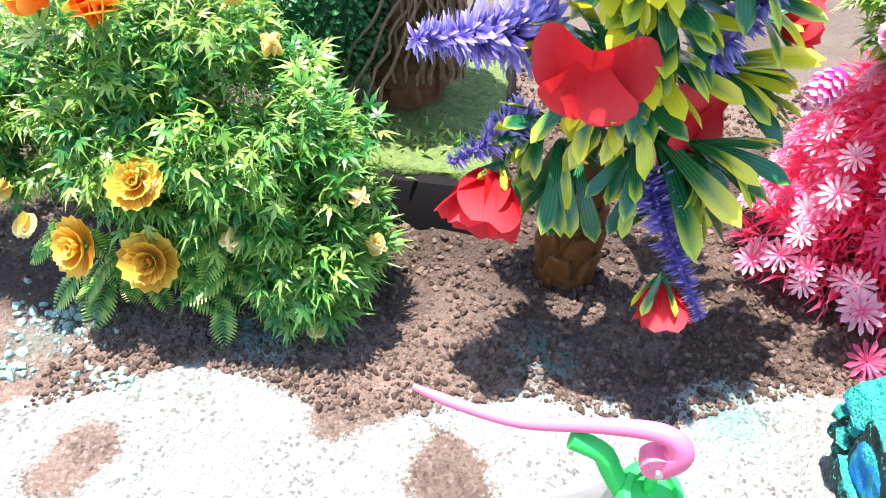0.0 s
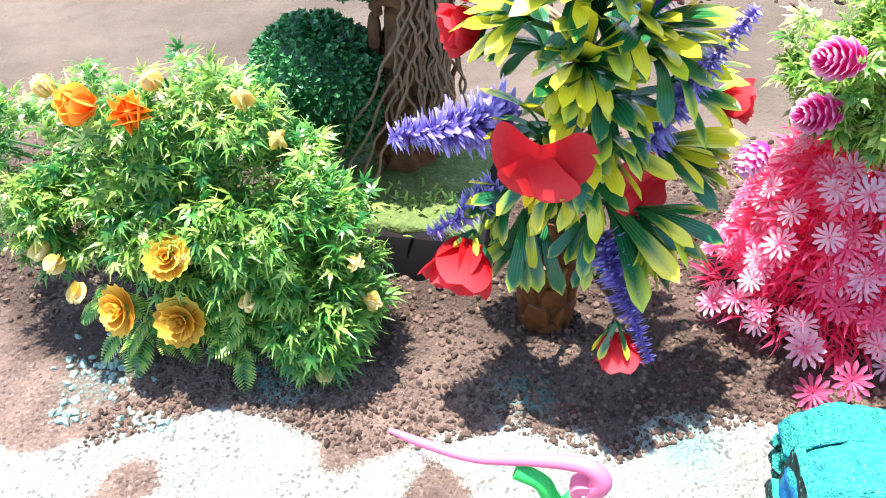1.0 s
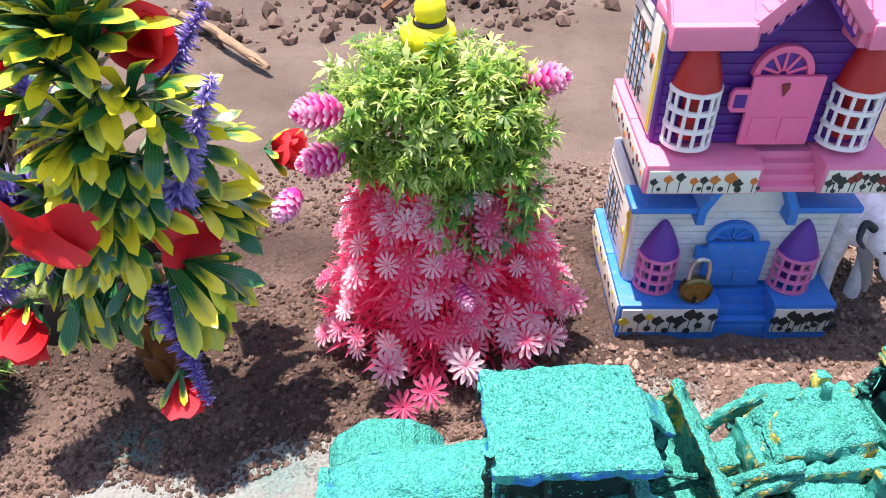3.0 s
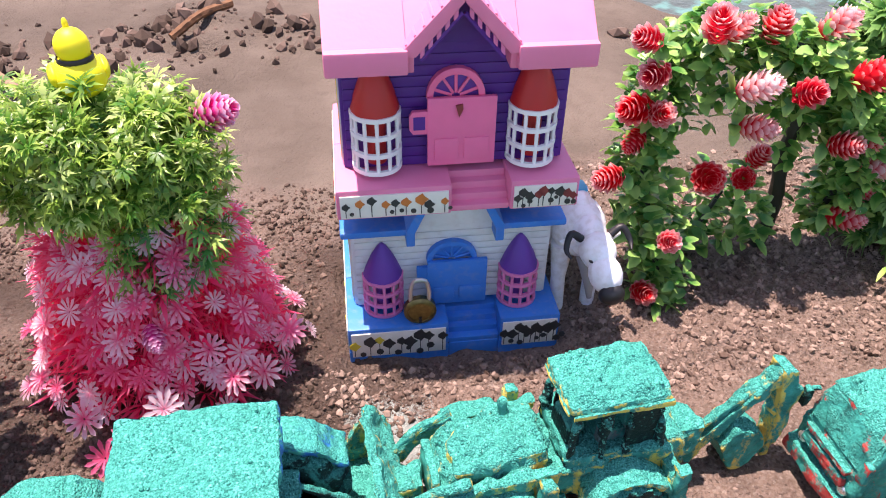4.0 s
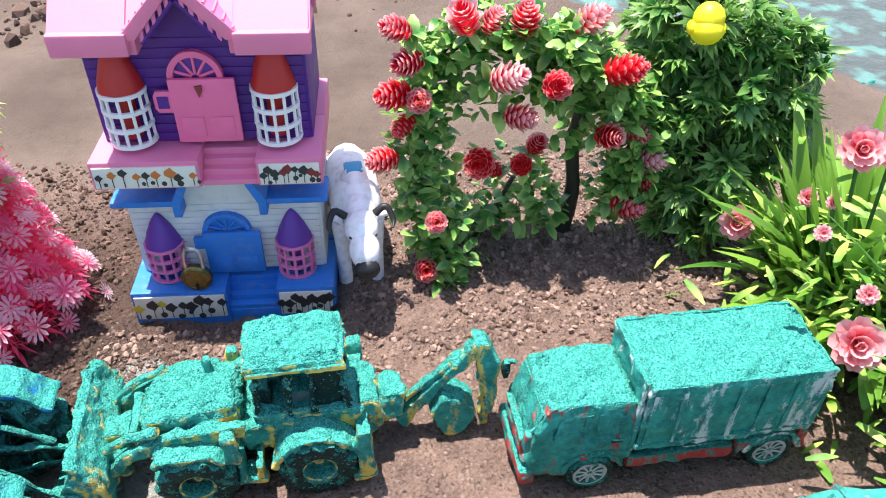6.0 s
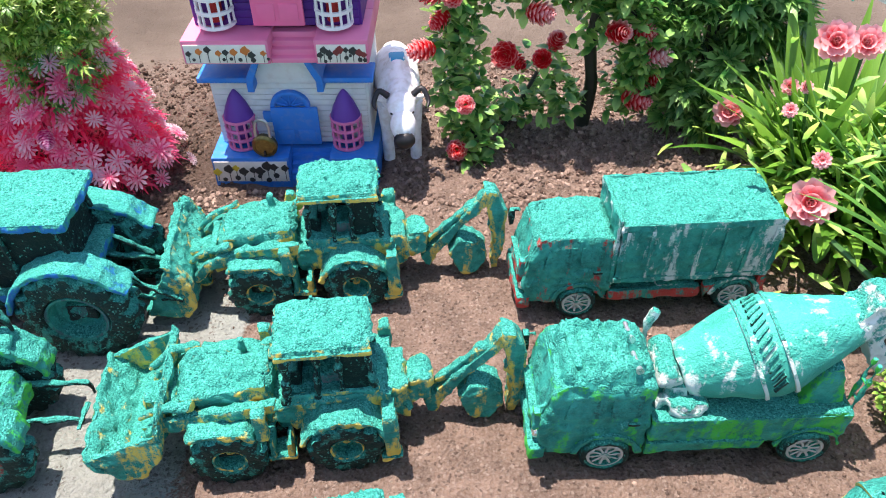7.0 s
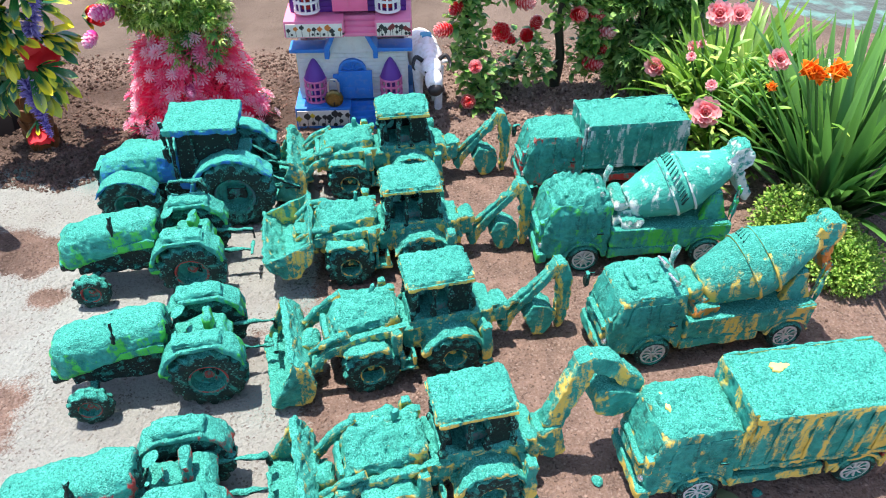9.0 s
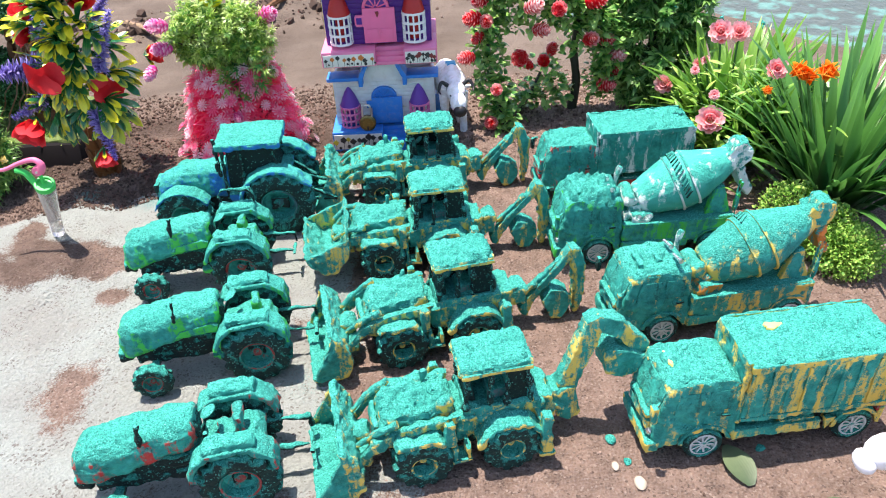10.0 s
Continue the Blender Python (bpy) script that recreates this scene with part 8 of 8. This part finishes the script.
def cut_shrub():
    t = thing("green_shrub", Matrix(), "bright green cut-leaf artificial shrub with magenta cone flowers", "artificial plant")
    blobs = [((0.508, 0.492, 0.121), (0.048, 0.040, 0.032)), ((0.510, 0.490, 0.115), (0.044, 0.038, 0.028)), ((0.498, 0.485, 0.125), (0.040, 0.036, 0.032)), ((0.524, 0.490, 0.114), (0.036, 0.036, 0.036))]
    part("stem", tube(bmesh.new(), curve_pts([(0.513, 0.492, 0.0), (0.514, 0.490, 0.06), (0.508, 0.491, 0.12)], 4), 0.0028, 8), DARKSTALK, t, "dark stem")
    branches(t, DARKSTALK, (0.511, 0.491, 0.085), [(0.475, 0.47, 0.12), (0.55, 0.48, 0.12), (0.50, 0.46, 0.14), (0.52, 0.52, 0.14), (0.535, 0.455, 0.10), (0.48, 0.50, 0.10)], 0.0016, 7)
    sprigs("foliage", t, L_BRIGHT, MAPLES + ARROWS, 600, blobs, 0.0092, 0.10, 21, "bright green cut leaves", 0.006, -0.3, 6, 0.5)
    sprigs("inner_foliage", t, L_FEATHER, ARROWS, 150, [((0.510, 0.490, 0.112), (0.044, 0.036, 0.030)), ((0.536, 0.474, 0.092), (0.022, 0.018, 0.026)), ((0.522, 0.466, 0.082), (0.018, 0.012, 0.022))], 0.0120, -0.4, 22, "darker green leaves")
    for i, (p, d) in enumerate((((0.475, 0.464, 0.139), (-0.75, -0.35, 0.15)), ((0.474, 0.464, 0.120), (-0.8, -0.4, 0.05)), ((0.454, 0.465, 0.104), (-0.5, -0.3, -0.6)), ((0.544, 0.498, 0.130), (0.9, -0.2, 0.3)), ((0.518, 0.458, 0.058), (0.3, -0.8, -0.4)))):
        bloom("cone_flower", ME_CONE, t, Vector(p) - Vector((0, 0.006, 0)), d, (0.92, 0.90, 0.74, 1.0, 0.62)[i], i, "magenta cone-shaped flower")


cut_shrub()


def rose_tree():
    t = thing("rose_bush", Matrix(), "arched artificial rose bush with red and pink cone-shaped roses", "artificial plant")
    trunk = curve_pts([(0.846, 0.534, -0.004), (0.850, 0.534, 0.030), (0.846, 0.534, 0.065), (0.848, 0.533, 0.095), (0.836, 0.533, 0.120), (0.800, 0.535, 0.132)], 5)
    part("trunk", roughen(tube(bmesh.new(), trunk, list(np.linspace(0.0052, 0.0022, len(trunk))), 9), 0.0006, 0.006), DARKSTALK, t, "dark bent trunk")
    arc = [(0.772, 0.500, 0.004), (0.764, 0.508, 0.035), (0.758, 0.522, 0.070), (0.762, 0.536, 0.105), (0.780, 0.538, 0.130), (0.808, 0.530, 0.134), (0.838, 0.524, 0.126), (0.862, 0.518, 0.100), (0.874, 0.515, 0.066), (0.870, 0.520, 0.034)]
    part("branch", tube(bmesh.new(), curve_pts(arc, 4), 0.0018, 6), DARKSTALK, t)
    part("branch", tube(bmesh.new(), curve_pts([(0.846, 0.534, 0.09), (0.870, 0.530, 0.11), (0.882, 0.520, 0.09)], 4), 0.0016, 6), DARKSTALK, t)
    part("branch", tube(bmesh.new(), curve_pts([(0.790, 0.530, 0.0), (0.800, 0.528, 0.02), (0.812, 0.530, 0.045)], 4), 0.0014, 6), DARKSTALK, t)
    leaf = [strap(1.0, 0.58, b, 0.3, 3, lambda u: math.sin(math.pi * min(1, 0.10 + 0.84 * u)) ** 0.8) for b in (0.3, 0.8)]
    s = Soup()
    rng = random.Random(52)
    line = curve_pts(arc, 12) + curve_pts([(0.846, 0.534, 0.075), (0.866, 0.53, 0.10), (0.885, 0.52, 0.08), (0.88, 0.515, 0.03)], 10) + curve_pts([(0.775, 0.53, 0.006), (0.80, 0.53, 0.022), (0.83, 0.53, 0.026), (0.815, 0.530, 0.045)], 6) + curve_pts([(0.775, 0.535, 0.10), (0.81, 0.53, 0.115), (0.835, 0.53, 0.10)], 8)
    for i in range(2900):
        p = line[rng.randrange(len(line))] + rand_dir(rng) * 0.019 * rng.random() ** 0.5
        if p.z < 0.003:
            continue
        s.add(leaf[i % 2], aim(p, rand_dir(rng, -0.5, 0.8), rng.uniform(-0.8, 0.8), rng.uniform(0.0065, 0.0115)))
    spots = [((0.745, 0.515, 0.143), (-1, -0.3, 0.5), 0.85, 1), ((0.751, 0.513, 0.127), (-0.8, -0.6, 0.1), 0.95, 1), ((0.745, 0.512, 0.110), (-1, -0.5, 0.2), 1.05, 0), ((0.755, 0.508, 0.108), (-0.1, -0.8, 0.5), 0.85, 0), ((0.747, 0.515, 0.090), (-0.7, -0.5, -0.4), 0.75, 0), ((0.737, 0.512, 0.072), (-1, -0.4, 0.1), 0.95, 0),
             ((0.778, 0.515, 0.146), (-0.3, -0.5, 0.9), 1.1, 1), ((0.792, 0.520, 0.144), (0.5, -0.3, 0.8), 0.8, 0), ((0.808, 0.518, 0.143), (0.0, -0.3, 1.0), 1.0, 0), ((0.840, 0.520, 0.142), (0.8, -0.2, 0.6), 1.0, 0), ((0.797, 0.505, 0.120), (0.9, -0.6, 0.5), 1.05, 1), ((0.822, 0.500, 0.118), (0.1, -1.0, 0.6), 0.95, 1),
             ((0.855, 0.505, 0.122), (1.0, -0.3, 0.3), 1.1, 0), ((0.806, 0.508, 0.097), (0.8, -0.6, 0.1), 0.95, 0), ((0.854, 0.503, 0.086), (0.4, -0.9, 0.4), 0.95, 0), ((0.872, 0.510, 0.082), (0.9, -0.5, 0.2), 0.85, 0), ((0.882, 0.508, 0.066), (0.9, -0.5, 0.3), 0.95, 1), ((0.788, 0.510, 0.069), (-0.2, -0.8, 0.3), 1.1, 0),
             ((0.812, 0.514, 0.063), (-0.3, -0.7, 0.6), 0.80, 0), ((0.821, 0.520, 0.072), (0.2, -0.5, 0.9), 0.8, 0), ((0.872, 0.505, 0.038), (0.8, -0.6, 0.1), 1.0, 0), ((0.884, 0.512, 0.048), (0.8, -0.5, 0.4), 0.75, 0), ((0.762, 0.486, 0.048), (-0.1, -0.95, 0.6), 0.78, 1), ((0.757, 0.492, 0.010), (0.0, -0.9, 0.5), 0.9, 0), ((0.797, 0.520, 0.058), (0.6, -0.6, -0.2), 0.7, 0)]
    for i, (p, d, k, pale) in enumerate(spots):
        bloom("rose", ME_ROSEP if pale else ME_ROSE, t, Vector(p) - Vector(d).normalized() * 0.008, d, k * 0.96, i * 0.9, "pale pink rose" if pale else "pink-edged red rose")
        for j in range(4):
            a = 1.57 * j + i
            x = Vector(d).orthogonal().normalized()
            y = Vector(d).normalized().cross(x)
            s_leaf = aim(Vector(p) - Vector(d).normalized() * 0.010, x * math.cos(a) + y * math.sin(a) + Vector(d).normalized() * 0.2, 0, 0.011)
            s.add(leaf[j % 2], s_leaf)
    s.part("foliage", L_ROSE, t, "small oval green leaves", "stuff")


rose_tree()


def lance_bush():
    t = thing("green_bush", Matrix(), "dense dark green artificial bush of pointed leaves", "artificial plant")
    rng = random.Random(61)
    part("stem", tube(bmesh.new(), curve_pts([(0.930, 0.540, -0.004), (0.928, 0.540, 0.05), (0.925, 0.540, 0.12)], 4), 0.004, 8), DARKSTALK, t)
    leaf = [strap(1.0, 0.30, b, 0.35, 3, lambda u: math.sin(math.pi * min(1, 0.16 + 0.82 * u)) ** 0.9) for b in (0.2, 0.7)]
    stars = [maple(0.13, 70), cut_leaf(1.0, 5, 60, 0.13)]
    s = Soup()
    blobs = [((0.922, 0.540, 0.105), (0.048, 0.042, 0.046)), ((0.930, 0.535, 0.065), (0.046, 0.040, 0.050)), ((0.905, 0.550, 0.125), (0.032, 0.034, 0.032)), ((0.955, 0.540, 0.095), (0.030, 0.032, 0.040)), ((0.925, 0.525, 0.035), (0.036, 0.032, 0.034))]
    for i in range(380):
        p, d, k = cloud(rng, blobs)
        if p.z < 0.006:
            continue
        for j in range(6):
            s.add(stars[j % 2] if j % 3 else leaf[j % 2], aim(p, d * 0.75 + rand_dir(rng) * 0.95, rng.uniform(-1, 1), rng.uniform(0.012, 0.018)))
    s.part("foliage", L_LANCE, t, "rosettes of pointed dark green leaves", "stuff")


lance_bush()


def blade_mesh(name, length, width, bend, seg=9, mat=None):
    s = Soup()
    s.add(strap(length, width, bend, 0.32, seg, lambda u: (0.75 + 0.6 * u if u < 0.4 else 0.99 * (1 - ((u - 0.4) / 0.6) ** 1.7) + 0.01), 0.9), Matrix())
    return s.mesh(name, mat or L_BLADE)


def tuft_of(t, meshes, n, cx, cy, rx, ry, rng, lean, smin, smax, name="blade"):
    for i in range(n):
        a = rng.uniform(0, 2 * math.pi)
        q = math.sqrt(rng.random())
        x, y = cx + rx * q * math.cos(a), cy + ry * q * math.sin(a)
        out = Vector((math.cos(a) * (0.1 + lean * q), math.sin(a) * (0.1 + lean * q), 1.0)) + rand_dir(rng) * 0.16
        size = rng.uniform(smin, smax)
        if x + out.x * size < 0.945 and y + out.y * size < 0.425:
            continue
        ob = new(name, meshes[rng.randrange(len(meshes))])
        ob.parent = t
        ob.matrix_basis = aim(Vector((x, y, height(x, y) - 0.002)), out, rng.uniform(-0.5, 0.5), size)


def grasses():
    rng = random.Random(71)
    t = thing("flowering_grass", Matrix(), "clump of long green artificial grass with pink and red flowers", "artificial plant")
    thin = [blade_mesh("blade", 1.0, 0.098, b) for b in (0.3, 0.7, 1.2)]
    tuft_of(t, thin, 300, 0.987, 0.434, 0.030, 0.044, rng, 0.28, 0.050, 0.098)
    tuft_of(t, thin, 80, 0.984, 0.452, 0.030, 0.024, rng, 0.25, 0.085, 0.125)
    leaf = [strap(1.0, 0.24, b, 0.3, 3) for b in (0.3, 0.8)]
    s = Soup()
    for i in range(800):
        p = Vector((rng.gauss(0.962, 0.024), rng.gauss(0.418, 0.030), abs(rng.gauss(0.030, 0.022))))
        s.add(leaf[i % 2], aim(p, rand_dir(rng, 0.0, 1.0), rng.uniform(-0.6, 0.6), rng.uniform(0.010, 0.020)))
    s.part("low_foliage", L_FERNY, t, "low light green leaves", "stuff")
    for i, (p, me, k) in enumerate((((0.920, 0.468, 0.051), ME_PEONY, 0.95), ((0.926, 0.412, 0.087), ME_ZINNIA, 0.62), ((0.943, 0.434, 0.087), ME_ZINNIA, 0.55), ((0.934, 0.382, 0.077), ME_ZINNIA, 0.72), ((0.930, 0.372, 0.059), ME_PEONY, 1.2), ((0.960, 0.452, 0.104), ME_PEONY, 1.1), ((0.976, 0.450, 0.104), ME_PEONY, 0.95), ((0.985, 0.385, 0.095), ME_PEONY, 0.9), ((0.945, 0.455, 0.075), ME_PEONY, 0.5))):
        bloom("flower", me, t, p, (-0.35, -0.75, 0.5), k * 0.75, i, "pink and red layered flower")
        part("flower_stalk", tube(bmesh.new(), curve_pts([p, (p[0] * 0.6 + 0.386, p[1] * 0.6 + 0.168, p[2] * 0.55), (0.968 + 0.004 * (i % 3), 0.424, 0.0)], 4), 0.0010, 5), STALK, t)
    t2 = thing("strap_leaf_clump", Matrix(), "tall clump of dark green strap leaves with an orange flower", "artificial plant")
    wide = [blade_mesh("blade", 1.0, 0.064, b, 11, L_WIDE) for b in (0.12, 0.4, 0.8)]
    tuft_of(t2, wide, 190, 1.026, 0.332, 0.032, 0.032, rng, 0.5, 0.09, 0.155)
    for i, (p, k) in enumerate((((0.961, 0.308, 0.126), 0.9), ((0.968, 0.306, 0.122), 0.8), ((0.984, 0.312, 0.122), 1.0), ((0.952, 0.330, 0.102), 0.5))):
        bloom("flower", ME_ORANGE, t2, p, (-0.3, -0.8, 0.5), k, i, "orange flower")
        part("flower_stalk", tube(bmesh.new(), curve_pts([p, (p[0] * 0.6 + 0.407, p[1] * 0.6 + 0.126, p[2] * 0.55), (1.018, 0.315, 0.0)], 4), 0.0010, 5), STALK, t2)
    part("fallen_blade", tube(bmesh.new(), curve_pts([(0.936, 0.352, 0.050), (0.955, 0.325, 0.040), (0.985, 0.290, 0.018), (1.00, 0.275, 0.004)], 5), 0.0016, 6), STALK, t2)
    t3 = thing("ferny_ground_plant", Matrix(), "low cushion of light green ferny leaves", "artificial plant")
    foliage("foliage", t3, L_FERNY, [strap(1.0, 0.8, 0.3, 0.3, 2)], 9500, [((0.968, 0.282, 0.020), (0.026, 0.026, 0.026)), ((0.992, 0.238, 0.014), (0.028, 0.026, 0.020)), ((0.985, 0.262, 0.018), (0.026, 0.026, 0.022)), ((0.994, 0.244, 0.010), (0.022, 0.022, 0.018))], 0.0026, 0.3, 33, "fine light green leaves", 0.001)
    for i in range(10):
        a = rng.uniform(0, 6.28)
        bl = new("leaf", wide[2])
        bl.parent = t3
        bl.matrix_basis = aim(Vector((0.998, 0.240, 0.004)), Vector((math.cos(a), math.sin(a), 0.8)), 0, rng.uniform(0.03, 0.05))


grasses()


# ---- loose things on the ground ----
TAN = Mat("tan pebble", rough=0.8)
TAN.color(TAN.mix(TAN.noise(400.0), (0.26, 0.21, 0.16), (0.50, 0.43, 0.34)))
def ground_leaf(x, y, a, length, width, label, mat=L_TWIG, bend=0.35, up=0.25):
    s = Soup()
    s.add(strap(length, width, bend, 0.18, 7, lambda u: math.sin(math.pi * min(1, 0.05 + 0.92 * u)) ** 0.75), aim(Vector((x, y, height(x, y) + 0.0015)), Vector((math.cos(a), math.sin(a), up))))
    return tagged(s.part("fallen_leaf", mat), label, "leaf")


ground_leaf(0.8520, 0.0535, 1.75, 0.028, 0.0165, "dull green fallen leaf lying on the earth")
for i, (x, y, d) in enumerate(((0.793, 0.0600, 0.0034), (0.782, 0.0725, 0.0022))):
    bm = bmesh.new()
    bmesh.ops.create_icosphere(bm, subdivisions=2, radius=d, matrix=Matrix.Translation((x, y, 0.001)) @ Matrix.Diagonal((1, 1.4, 0.5, 1)))
    tagged(part("pebble", roughen(bm, 0.0004, 0.01), TAN.m), "small pale flat pebble on the earth", "pebble", "pebbles")
for i, (x, y, d) in enumerate(((0.784, 0.092, 0.0030), (0.866, 0.078, 0.0028), (0.790, 0.075, 0.0026), (0.716, 0.300, 0.0016))):
    bm = bmesh.new()
    bmesh.ops.create_icosphere(bm, subdivisions=2, radius=d, matrix=Matrix.Translation((x, y, d * 0.4)) @ Matrix.Diagonal((1, 1, 0.7, 1)))
    tagged(part("sand_clump", roughen(bm, 0.0010, 0.01, 500.0, i), SAND), "fallen clump of teal sand", "sand", "sand clumps")


def twig():
    t = thing("leafy_twig", Matrix(), "leafy green twig lying by the toy cow", "twig")
    part("stem", tube(bmesh.new(), curve_pts([(0.910, 0.008, 0.003), (0.901, 0.022, 0.008), (0.892, 0.034, 0.010)], 4), 0.0009, 6), STALK, t)
    rng = random.Random(91)
    for i in range(13):
        u = i / 12
        p = Vector((0.910 - 0.018 * u, 0.008 + 0.026 * u, 0.003 + 0.008 * u))
        a = 2.4 * i
        d = Vector((-0.9 + 0.5 * math.sin(a), 0.25 * math.cos(a), 0.3 * math.sin(a * 1.7)))
        ln = rng.uniform(0.012, 0.019)
        s = Soup()
        s.add(strap(ln, ln * 0.36, 0.5, 0.25, 6, lambda w: math.sin(math.pi * min(1, 0.05 + 0.93 * w)) ** 0.8), aim(p, d, rng.uniform(-0.7, 0.7)))
        s.part("leaf", L_TWIG, t)


twig()
tagged(part("stick", roughen(tube(bmesh.new(), curve_pts([(0.281, 0.886, 0.008), (0.318, 0.850, 0.010), (0.350, 0.812, 0.008), (0.382, 0.774, 0.006)], 5), [0.0042, 0.0040] + [0.0038] * 12 + [0.003, 0.0022], 8), 0.001, 0.01), ROPE.m), "dry grey-brown stick lying on the mud", "stick")
tagged(part("stick", tube(bmesh.new(), curve_pts([(0.470, 0.880, 0.010), (0.495, 0.900, 0.022), (0.520, 0.930, 0.020)], 4), 0.004, 7), BARK.m), "dark stick lying among earth lumps", "stick")
paper = bmesh.new()
tri = [paper.verts.new(p) for p in ((-0.022, -0.020, 0), (0.028, 0.004, 0), (-0.014, 0.022, 0), (-0.022, -0.020, 0.0006), (0.028, 0.004, 0.0006), (-0.014, 0.022, 0.0006))]
for f in ((0, 2, 1), (3, 4, 5), (0, 1, 4, 3), (1, 2, 5, 4), (2, 0, 3, 5)):
    paper.faces.new([tri[i] for i in f])
pp = tagged(part("paper_scrap", paper, plastic("weathered paper", (0.21, 0.18, 0.155), 0.8), smooth=False), "torn scrap of pale paper lying on the mud", "paper")
pp.matrix_world = pose(0.014, 0.831, height(0.014, 0.831) + 0.0025, 0, 0, 0)
scatter("teal_clods", PALE.m, 230, lambda r: (r.gauss(0.193, 0.011), r.gauss(0.400, 0.008)) if r.random() < 0.6 else (r.gauss(0.222, 0.007), r.gauss(0.379, 0.003)) if r.random() < 0.6 else (r.gauss(0.189, 0.004), r.gauss(0.377, 0.002)), lambda r: 0.0006 + 0.0020 * r.random() ** 2.4, "pale teal clods of damp sand", "sand", 6)
scatter("puddle_flecks", SAND, 800, lambda r: (r.uniform(1.0, 1.5), r.uniform(0.7, 1.3)), lambda r: 0.001 + 0.006 * r.random() ** 3, "flecks of teal sand in the puddle", "sand", 7)
